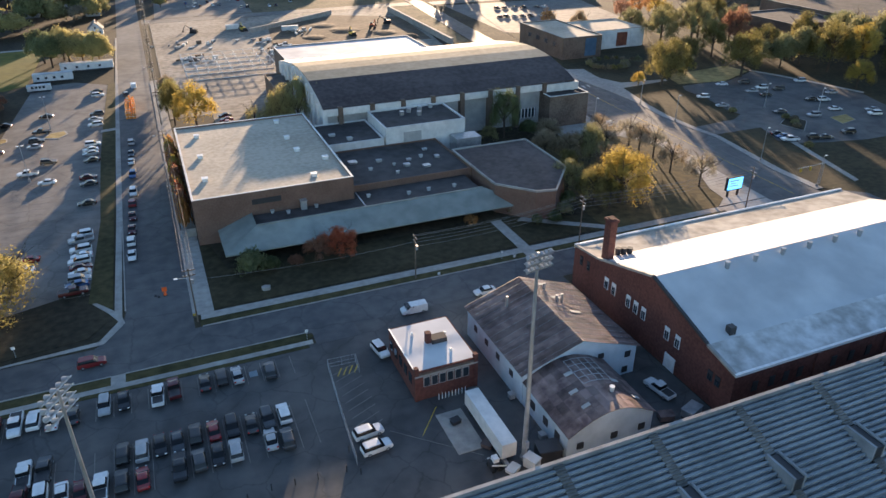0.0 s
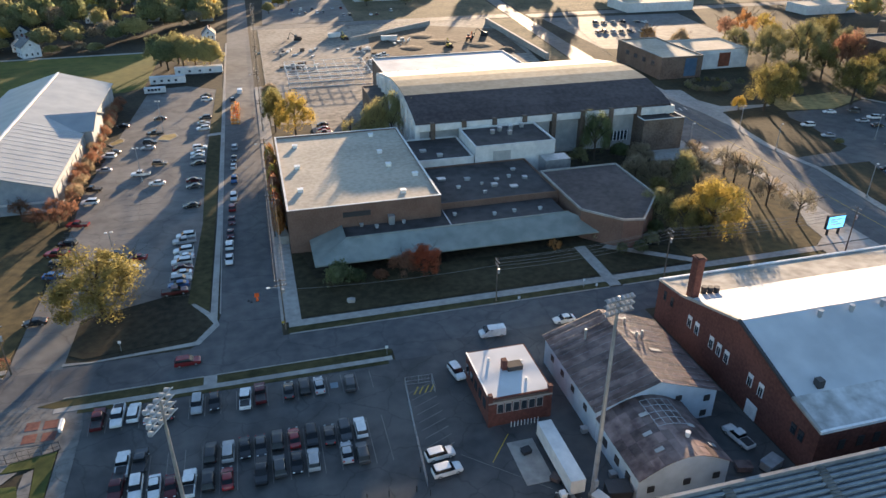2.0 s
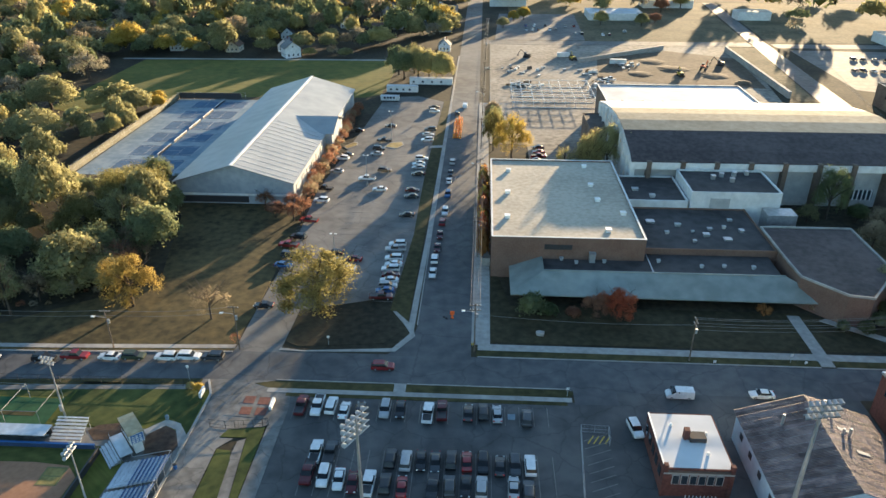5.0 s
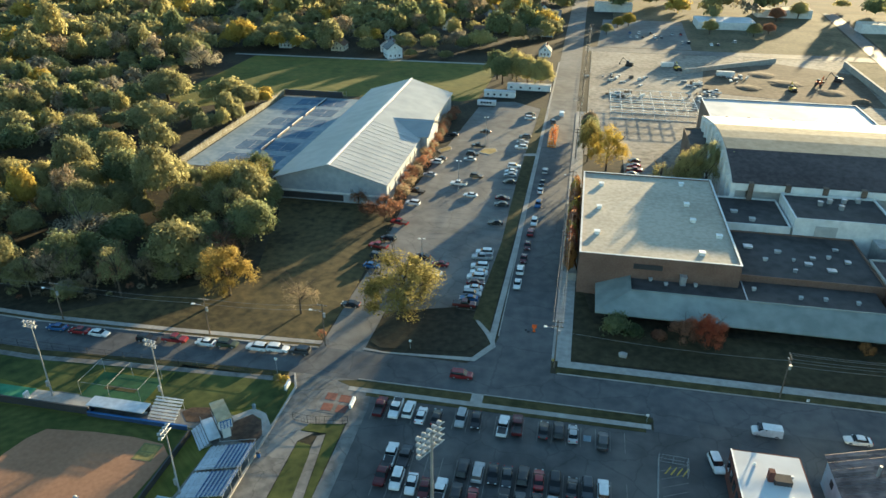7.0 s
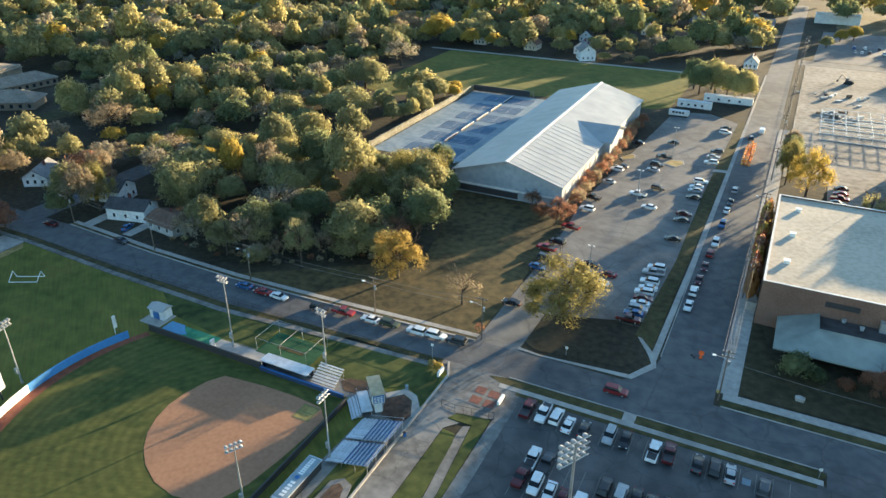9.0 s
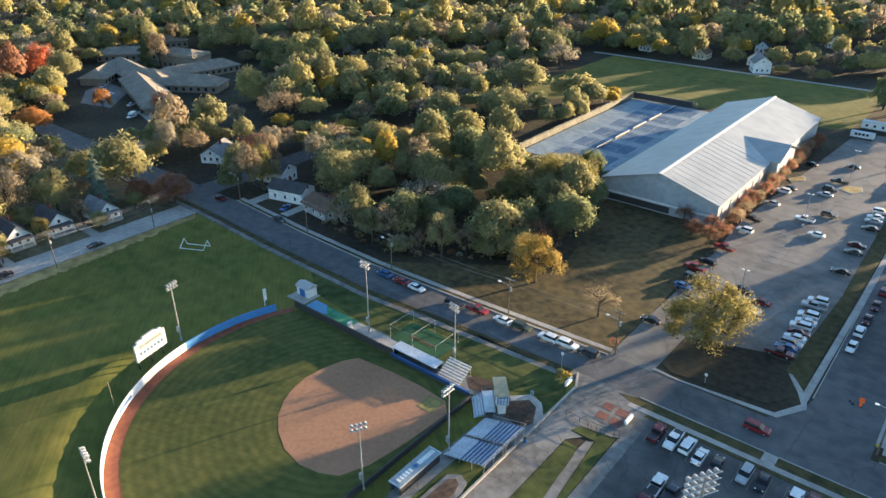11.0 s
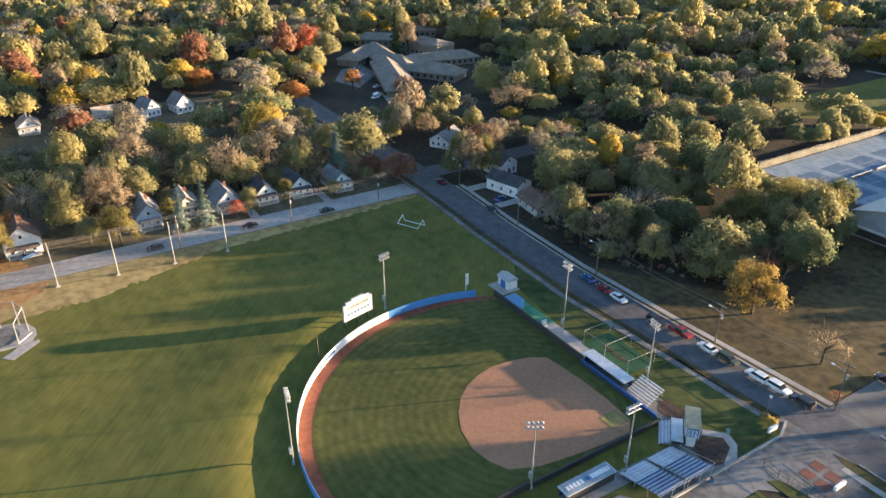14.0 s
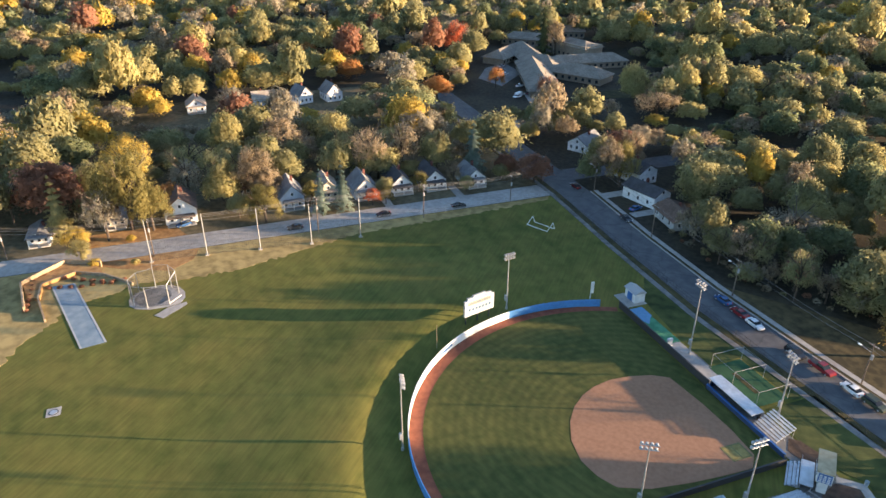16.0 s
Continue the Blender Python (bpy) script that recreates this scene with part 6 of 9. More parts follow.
def cards(rng, n, kind="full"):
    """Centres and outward normals of n leaf sprays of a crown of unit radius, standing on z = 0."""
    if kind == "conifer":
        h = rng.random(n) ** 1.5
        tier = np.round(h * 9) / 9
        a = rng.random(n) * 2 * np.pi
        r = (1 - h) * (0.55 + 0.45 * rng.random(n)) * (0.85 + 0.25 * np.sin(a * 5 + tier * 40))
        c = np.stack([r * np.cos(a), r * np.sin(a), tier * 3.0 + 0.25 * (1 - r) + 0.1 * rng.random(n)], 1)
        nrm = np.stack([np.cos(a) * 0.6, np.sin(a) * 0.6, np.full(n, 0.8)], 1)
        return c, nrm
    k = {"full": 64, "open": 42}.get(kind, 40)
    u = rng.normal(size=(k, 3))
    u /= np.linalg.norm(u, axis=1)[:, None]
    u[:, 2] = np.abs(u[:, 2]) * 1.3 - 0.42
    rad = (0.66 if kind != "open" else 0.74) * (0.5 + 0.65 * rng.random(k))
    centre = u * rad[:, None] * np.array([1, 1, 0.85]) + np.array([0, 0, 0.85])
    size = (0.15 + 0.22 * rng.random(k)) * {"full": 1.1, "open": 0.95}.get(kind, 0.85)
    pick = rng.integers(0, k, n)
    v = rng.normal(size=(n, 3))
    v /= np.linalg.norm(v, axis=1)[:, None]
    v += u[pick] * 0.6 + np.array([0, 0, 0.25])
    v /= np.linalg.norm(v, axis=1)[:, None]
    shell = 0.55 + 0.7 * rng.random(n) ** 1.5 if kind == "full" else 0.2 + 1.0 * rng.random(n)
    c = centre[pick] + v * (size[pick] * shell)[:, None]
    if kind == "full":
        w = rng.normal(size=(n, 3))
        w /= np.linalg.norm(w, axis=1)[:, None]
        w[:, 2] = np.abs(w[:, 2]) * 1.25 - 0.35
        lump = 0.80 + 0.09 * np.sin(w[:, 0] * 7 + 1) * np.sin(w[:, 1] * 8 + 2) + 0.07 * np.sin(w[:, 2] * 9 + w[:, 0] * 4)
        dome = w * (lump * (0.84 + 0.22 * rng.random(n)))[:, None] * np.array([1, 1, 0.82]) + np.array([0, 0, 0.85])
        even = rng.random(n) < 0.5
        c[even], v[even] = dome[even], w[even]
    return c, v


def crown_mesh(rng, n, size, kind="full", core=True, subdiv=2):
    """Vertices and faces (small triangles as leaf sprays, plus a lumpy dark heart) of a unit crown."""
    c, nrm = cards(rng, n, kind)
    j = rng.normal(size=(n, 3)) * (0.55 if kind != "conifer" else 0.35)
    nn = nrm + j
    nn /= np.linalg.norm(nn, axis=1)[:, None]
    t = np.cross(nn, rng.normal(size=(n, 3)))
    t /= np.linalg.norm(t, axis=1)[:, None]
    b = np.cross(nn, t)
    s = size * (0.6 + 0.8 * rng.random(n))[:, None]
    e = (0.3 + 0.35 * rng.random(n))[:, None]
    droop = nn * s * 0.25
    verts = np.stack([c - t * s, c - b * s * e * 1.3 + t * s * 0.2 - droop, c + t * s * (0.7 + 0.4 * rng.random((n, 1))) + b * s * e], 1).reshape(-1, 3)
    faces = np.arange(3 * n).reshape(n, 3)
    tri_v, tri_f = np.zeros((0, 3)), np.zeros((0, 3), int)
    if core:
        bm = bmesh.new()
        bmesh.ops.create_icosphere(bm, subdivisions=subdiv, radius=1.0)
        bm.verts.ensure_lookup_table()
        p = np.array([v.co for v in bm.verts])
        tri_f = np.array([[v.index for v in f.verts] for f in bm.faces])
        bm.free()
        if kind == "conifer":
            p = np.stack([p[:, 0] * 0.55 * (1 - (p[:, 2] + 1) / 2.1), p[:, 1] * 0.55 * (1 - (p[:, 2] + 1) / 2.1), (p[:, 2] + 1) * 1.4], 1)
        else:
            p = p * (0.50 + 0.12 * np.sin(p[:, :1] * 5 + p[:, 1:2] * 4 + rng.random() * 6)) * np.array([1, 1, 0.82]) + np.array([0, 0, 0.85])
        tri_v = p
    soft = nrm * 0.7 + nn * 0.25 + (c - np.array([0, 0, 0.6])) * 0.7
    soft /= np.linalg.norm(soft, axis=1)[:, None]
    tn = tri_v - np.array([0, 0, 0.7])
    return verts, faces, tri_v, tri_f, np.repeat(soft, 3, 0), tn / np.maximum(1e-6, np.linalg.norm(tn, axis=1))[:, None]


def to_mesh(name, verts, quads, tv, tf, vn, tn, mats, index=None):
    me = bpy.data.meshes.new(name)
    allv = np.concatenate([verts, tv]) if len(tv) else verts
    loops = np.concatenate([quads.ravel(), (tf + len(verts)).ravel()]) if len(tf) else quads.ravel()
    totals = np.full(len(quads) + len(tf), 3)
    starts = np.concatenate([[0], np.cumsum(totals)[:-1]])
    me.vertices.add(len(allv))
    me.vertices.foreach_set("co", allv.astype(np.float32).ravel())
    me.loops.add(len(loops))
    me.loops.foreach_set("vertex_index", loops.astype(np.int32))
    me.polygons.add(len(totals))
    me.polygons.foreach_set("loop_start", starts.astype(np.int32))
    for m in mats:
        me.materials.append(m)
    if index is not None:
        me.polygons.foreach_set("material_index", index.astype(np.int32))
    me.update(calc_edges=True)
    me.validate()
    soft = me.attributes.new("custom_normal", "FLOAT_VECTOR", "POINT")
    soft.data.foreach_set("vector", np.concatenate([vn, tn]).astype(np.float32).ravel())
    return me


def trunk_mesh(rng, h, r, spread, limbs=6):
    bm = bmesh.new()
    tube(bm, (0, 0, -0.2), (0, 0, h * 0.45), r * 1.25, r * 0.85, 7)
    tube(bm, (0, 0, h * 0.45), (0.1, 0.1, h * 0.85), r * 0.85, r * 0.3, 6)
    for i in range(limbs):
        a = 2 * math.pi * (i + rng.random()) / limbs
        z = h * (0.28 + 0.3 * rng.random())
        end_ = Vector((math.cos(a) * spread * (0.6 + 0.3 * rng.random()), math.sin(a) * spread * (0.6 + 0.3 * rng.random()), z + h * (0.22 + 0.2 * rng.random())))
        mid = Vector((end_.x * 0.5, end_.y * 0.5, z + (end_.z - z) * 0.6))
        tube(bm, (0, 0, z), mid, r * 0.5, r * 0.3, 5)
        tube(bm, mid, end_, r * 0.3, r * 0.08, 5)
        for q in range(3):
            tip = end_ + Vector((rng.normal(), rng.normal(), 0.5 + rng.random())) * spread * 0.22
            tube(bm, mid.lerp(end_, 0.3 + 0.25 * q), tip, r * 0.14, r * 0.04, 4)
    me = bpy.data.meshes.new("trunk")
    bm.to_mesh(me)
    bm.free()
    me.materials.append(bark)
    return me


trng = np.random.default_rng(7)
PROTO = {}
for kind, n, size, count in (("full", 7000, 0.046, 5), ("sparse", 3800, 0.032, 3), ("open", 13000, 0.027, 3), ("bare", 1500, 0.024, 3), ("conifer", 3600, 0.065, 2), ("shrub", 1300, 0.09, 5)):
    for i in range(count):
        PROTO[kind, i] = crown_mesh(trng, n, size, {"shrub": "full", "bare": "sparse"}.get(kind, kind), kind not in ("sparse", "open", "bare"))
TRUNKS = {"full": trunk_mesh(trng, 1.9, 0.05, 0.8), "sparse": trunk_mesh(trng, 1.9, 0.045, 0.95, 9), "open": trunk_mesh(trng, 1.7, 0.05, 0.95, 9), "bare": trunk_mesh(trng, 1.8, 0.04, 1.0, 14), "conifer": trunk_mesh(trng, 2.9, 0.05, 0.25, 3)}
CROWNS = {}


def tree(x, y, r, colour, kind="full", i=0, tall=1.0, label="", z=0.0, name="tree"):
    """A tree of crown radius r: tapered trunk with limbs, and a crown of leaf sprays."""
    n = {"full": 5, "sparse": 3, "open": 3, "bare": 3, "conifer": 2}[kind]
    key = (kind, i % n, colour)
    if key not in CROWNS:
        CROWNS[key] = to_mesh("crown", *PROTO[kind, i % n], [LEAF[colour]])
    word = {"olive": "olive-green", "lime": "yellow-green", "pale": "nearly bare grey-brown", "pine": "dark green", "spruce": "blue-green"}.get(colour, colour)
    t = thing(name, label or (word + (" conifer with layered drooping branches" if kind == "conifer" else " autumn tree standing on leaf-strewn ground")), "tree", x, y, z, "trees")
    lift = {"conifer": 0.3, "open": 0.0}.get(kind, 0.05 * r * tall)
    tr = new("trunk", TRUNKS[kind])
    cr = new("crown", CROWNS[key])
    spin = (x * 37.7 + y * 91.3) % 6.283
    for o, dz in ((tr, 0), (cr, lift)):
        o.parent = t
        o.matrix_local = Matrix.Translation((0, 0, dz)) @ Matrix.Rotation(spin, 4, "Z") @ Matrix.Diagonal((r, r, r * tall, 1))
    return t


def bush(x, y, r, colour, i=0, label="", tall=0.8, kind="shrub"):
    key = (kind, i % (5 if kind == "shrub" else 3), colour)
    if key not in CROWNS:
        CROWNS[key] = to_mesh("crown", *PROTO[key[:2]], [LEAF[colour]])
    o = new("shrub", CROWNS[key])
    o.matrix_world = Matrix.Translation((x, y, -0.15 * r)) @ Matrix.Rotation(x + y, 4, "Z") @ Matrix.Diagonal((r, r, r * tall, 1))
    return tagged(o, label or colour + " shrub with dense small leaves", "shrub", "shrubs")


# single trees that stand out
tree(-37.0, 139.0, 11.4, "amber", "open", 0, 0.82, "broad olive-gold oak with thinning leaves on the corner lawn")
tree(-61, 134, 5.8, "brown", "bare", 1, 0.95, "brown nearly bare tree on the dry lawn")
tree(-81.5, 138.5, 7.4, "ochre", "open", 1, 1.1, "golden-brown tree at the edge of the woods")
tree(108.5, 139.5, 9.6, "gold", "open", 2, 0.95, "bright yellow-gold tree beside the low building")
tree(101.5, 141, 5.6, "amber", "open", 0, 1.2)
tree(98.8, 150, 4.8, "olive", "open", 1, 1.3, "dark green tree beside the curved brick wall")
tree(104, 137.5, 4.2, "amber", "open", 1, 1.1)
tree(112, 170, 4.8, "brown", "open", 0, 1.25)
tree(117.5, 167.5, 5.6, "olive", "open", 2, 1.3)
tree(121, 158, 4.4, "brown", "sparse", 2, 1.2)
tree(114.5, 187, 5.2, "brown", "open", 1, 1.0)
tree(108, 178, 4.6, "brown", "open", 1, 1.15)
tree(106, 161, 4.4, "amber", "open", 2, 1.1)
tree(104, 198, 6.2, "pine", "open", 0, 1.65, "tall dark pine against the hall wall")
tree(97, 195, 3.6, "olive", "open", 1, 1.0)
tree(112, 196, 3.6, "pine", "full", 0, 1.0)
for k, (x, y) in enumerate(((137.8, 163.7), (134.6, 151.6), (135.6, 140.3), (136.1, 168.6), (137.3, 175.5), (130.5, 182), (126, 172))):
    tree(x, y, 5.6, "brown" if k % 2 else "pale", "sparse", k, 1.05, "small nearly bare street tree with fine pale twigs")
tree(11.5, 246, 7.4, "gold", "open", 0, 1.35, "glowing orange-gold tree behind the tan roof")
tree(4.8, 254, 4.6, "amber", "open", 1, 2.1, "tall dark green tree beside the side street")
tree(5.0, 263, 4.4, "olive", "open", 0, 1.9)
tree(6, 272, 4.0, "green", "full", 1, 1.6)
tree(5, 282, 4.4, "green", "full", 2, 1.3)
tree(5, 292, 4.2, "brown", "full", 2, 1.2)
tree(36.5, 225, 5.4, "lime", "open", 0, 2.05, "sunlit pine behind the tan roof")
tree(43, 229, 6.2, "olive", "open", 1, 1.85, "tall sunlit pine behind the tan roof")
tree(48.5, 222, 3.8, "lime", "conifer", 0, 1.4, "tall sunlit pine behind the tan roof")
tree(28, 223.5, 4.0, "lime", "sparse", 1, 2.1)
tree(24.5, 226, 3.4, "lime", "sparse", 2, 1.3)
tree(38, 236, 3.8, "amber", "full", 2, 1.3)
tree(32.5, 139.6, 5.2, "red", "open", 1, 0.85, "small glowing red-orange tree in front of the low building")
tree(28, 139.2, 4.4, "rust", "open", 2, 0.85)
bush(12.8, 139.4, 3.7, "green", 2, "dark green rounded shrub in front of the low building", 1.15)
bush(16.8, 140, 2.9, "pine", 3)
bush(22.5, 139.8, 2.2, "rust", 3)
bush(66.4, 141.6, 2.2, "orange", 1, "thin orange shrub in front of the low building", 1.2, "sparse")
for k, (x, y, r, c) in enumerate(((82, 136.6, 1.7, "green"), (86.5, 135.6, 2.1, "pine"), (91, 138.6, 2.4, "green"), (95, 143.5, 2.6, "pine"), (79, 145, 1.4, "brown"))):
    bush(x, y, r, c, k, "dark green shrub below the curved brick wall", 1.2)
bush(-54.6, 108.6, 1.3, "gold", 2, "golden clipped shrub at the street corner")
bush(-56.5, 109.2, 1.1, "lime", 1)
bush(-52.6, 125.4, 1.5, "rust", 0, "", 1.1, "sparse")
for k in range(17):
    bush(1.3, 164 + k * 3.1, 2.0, ("orange", "rust", "orange", "red", "gold")[k % 5], k, "tall columnar red-orange tree against the brick wall", 3.4 + 0.3 * math.sin(k * 2.3))
for k in range(40):
    bush(-54.3 + 0.8 * math.sin(k * 2.2), 204 + k * 2.5, 2.6 + 0.6 * math.sin(k * 1.7), ("rust", "brown", "rust", "orange", "rust")[(k * k) % 5], k, "rust-brown ornamental hedge tree beside the tennis hall", 1.25, "sparse")
for k, (x, y) in enumerate(((-57, 196), (-61, 190), (-55, 188), (-66, 197), (-53, 193))):
    tree(x, y, 3.6, "rust", "sparse", k, 1.0, "rust-brown thin tree beside the tennis hall")
for k, (x, y) in enumerate(((-40, 362), (-33, 365), (-27, 360), (-44, 372), (-20, 356), (-36, 375))):
    tree(x, y, 7.6, "lime" if k % 3 else "green", "full", k, 1.25)
# tall autumn trees round the campus car park
for k, (x, y, r, c, kd, tall) in enumerate(((192.6, 230, 9.6, "amber", "open", 1.15), (203, 238, 8.6, "amber", "open", 1.2), (213, 240, 4.2, "amber", "open", 1.3), (232.2, 228, 9.4, "amber", "open", 1.3), (250, 282, 11.0, "olive", "open", 1.3), (238, 290, 10.0, "olive", "open", 1.15), (264, 268, 8.6, "rust", "open", 1.5), (246, 262, 8.2, "amber", "open", 1.25),
        (226, 256, 7.4, "amber", "open", 1.0), (252, 238, 6.2, "lime", "open", 1.2), (259, 233, 6.4, "olive", "full", 1.5), (271, 234, 6.6, "olive", "full", 1.6), (273, 220, 10.6, "amber", "open", 1.25), (284, 216, 9.4, "gold", "open", 1.3), (296, 226, 8.8, "olive", "full", 1.5), (306, 210, 9.6, "amber", "open", 1.2), (322, 222, 9.0, "green", "full", 1.3), (262, 196, 6.2, "gold", "open", 1.1), (291, 200, 8.4, "amber", "open", 1.2),
        (260, 172, 9.2, "gold", "open", 1.2), (246, 148, 8.2, "gold", "open", 1.3), (276, 152, 9.2, "olive", "open", 1.2), (300, 178, 9.6, "amber", "open", 1.2), (182.4, 232, 3.2, "gold", "open", 1.2), (268, 350, 8.2, "orange", "sparse", 1.3), (255, 348, 7.4, "rust", "sparse", 1.3), (279, 348, 8.0, "gold", "sparse", 1.2), (206, 346, 6.0, "orange", "sparse", 1.3), (334, 240, 9.5, "olive", "full", 1.3), (318, 196, 9.0, "olive", "open", 1.2),
        (270, 300, 9.0, "olive", "open", 1.2), (256, 312, 8.4, "amber", "open", 1.2), (284, 306, 9.2, "amber", "open", 1.3), (240, 318, 7.6, "olive", "open", 1.2), (276, 284, 8.6, "olive", "open", 1.3), (288, 250, 9.0, "amber", "open", 1.3), (268, 252, 7.8, "amber", "open", 1.2), (310, 248, 9.2, "olive", "open", 1.2), (216, 330, 6.4, "brown", "open", 1.2), (340, 214, 9.4, "olive", "open", 1.2), (356, 230, 9.2, "amber", "open", 1.2), (336, 178, 9.4, "olive", "open", 1.2), (316, 156, 9.0, "amber", "open", 1.2))):
    tree(x, y, r, c, kd, k, tall, "broad olive-gold autumn tree beside the campus car park")
for k in range(26):
    a, b = k * 2.399, 0.35 + 0.65 * ((k * 0.618) % 1)
    bush(192 + 15 * b * math.cos(a), 264 + 13 * b * math.sin(a), 1.6 + 0.9 * ((k * 0.377) % 1), ("brown", "olive", "pale", "amber")[k % 4], k, "low brown brush on the leaf-strewn lawn", 1.1, "sparse")
for k, (x, y) in enumerate(((203, 171), (206, 174), (189, 152), (201, 168), (193, 190), (186, 240), (205, 177))):
    bush(x, y, 1.8, ("olive", "brown")[k % 2], k)
for k, (x, y, r) in enumerate(((84, 528, 6.5), (112, 524, 6), (30, 548, 6), (124, 536, 5), (96, 610, 9), (14, 512, 5), (22, 540, 5), (140, 590, 7), (160, 610, 8))):
    tree(x, y, r, ("lime", "olive", "gold", "rust")[k % 4], "full", k, 0.95)
# trees by the back-street houses
for k, (x, y, r, c, kd, tall) in enumerate(((-206, -18.8, 10.6, "amber", "open", 1.45), (-203.5, -13, 6.6, "amber", "open", 1.3), (-200.8, -25, 7.2, "pale", "sparse", 1.25), (-208.2, -37.7, 5.2, "lime", "conifer", 1.05),
        (-197.6, 18.6, 6.4, "amber", "open", 1.15), (-199.9, 35.8, 3.6, "spruce", "conifer", 1.15), (-199.3, 42.4, 4.0, "spruce", "conifer", 1.2), (-199.6, 52, 3.2, "red", "open", 1.1), (-199, 56.2, 2.8, "amber", "open", 1.2),
        (-214, 92, 5.4, "spruce", "conifer", 1.1), (-206, 99, 3.4, "olive", "full", 1.05), (-190, -31, 3.6, "lime", "open", 1.05), (-198, -33, 4.0, "gold", "open", 1.05), (-199.6, 84, 3.0, "olive", "full", 1.2),
        (-216, 18, 7.6, "brown", "open", 1.4), (-219, 8, 7.0, "olive", "open", 1.5), (-222, -2, 6.4, "pale", "sparse", 1.5), (-204, 11.5, 4.0, "olive", "full", 1.2), (-224, 46, 7.0, "olive", "full", 1.3), (-222, 57, 8.4, "brown", "sparse", 1.4),
        (-223, 69, 8.0, "brown", "sparse", 1.3), (-220, 81, 7.0, "olive", "full", 1.3), (-205, 57.4, 3.4, "olive", "full", 1.2), (-205, 69.4, 3.6, "amber", "open", 1.2), (-205.5, 81.6, 3.4, "brown", "sparse", 1.5), (-207, 34.2, 3.2, "amber", "open", 1.5),
        (-230, -46, 8.0, "amber", "open", 1.2), (-228, -30, 7.0, "lime", "full", 1.3), (-240, -20, 9.0, "gold", "open", 1.2), (-222, -52, 6.5, "brown", "sparse", 1.3))):
    tree(x, y, r, c, kd, k, tall)


bush(-198.6, -19, 1.6, "gold", 1)
bush(-185.6, -27.6, 2.0, "gold", 2)
bush(-183.2, -17.6, 1.5, "lime", 3)
# green trees at the corner of the tennis hall
for k, (x, y, r) in enumerate(((-99, 190, 8.5), (-98, 172, 8.0), (-104, 182, 9.0), (-91, 163, 5.5), (-102, 204, 7.0))):
    tree(x, y, r, ("amber", "olive", "amber", "brown", "pine")[k], "open", k, 1.15, "leafy green tree at the corner of the tennis hall")
# trees round the care home
tree(-381, 205, 6.0, "pine", "conifer", 0, 1.5, "tall green conifer rising behind the care home roofs")
tree(-379, 212, 7.5, "brown", "open", 1, 1.6, "tall brown tree behind the care home roofs")
tree(-321, 148, 5.0, "orange", "open", 2, 1.2)
tree(-281, 201, 8.0, "lime", "full", 2, 1.25, "bright yellow-green tree beside the care home lawn")
tree(-381, 160, 9.0, "olive", "full", 3, 1.2)
tree(-290, 160, 6.5, "rust", "sparse", 1, 1.2)
tree(-186, 133.5, 6.4, "amber", "open", 2, 1.5)
tree(-199, 146, 6.0, "brown", "open", 0, 1.5)
tree(-163, 146, 7.5, "olive", "full", 1, 1.3)
# thin trees and brush along the edge of the woods above the cross street
for k in range(17):
    x = -148 + k * 3.6
    y = 131.5 + 3.5 * math.sin(k * 2.1) + max(0, (x + 115) * 0.75)
    tree(x, y, 4.2 + 1.4 * math.sin(k * 1.3), ("brown", "olive", "pale", "brown", "rust", "olive")[k % 6], "sparse", k, 1.35 + 0.25 * math.sin(k * 3.1), "thin brown autumn tree at the edge of the woods")
for k in range(22):
    x = -150 + k * 3.0
    bush(x, 128.2 + 1.6 * math.sin(k * 1.9) + max(0, (x + 118) * 0.7), 1.3 + 0.5 * math.sin(k * 2.7), ("brown", "olive", "rust", "pale")[k % 4], k, "low brown brush at the edge of the woods", 0.9, "sparse")
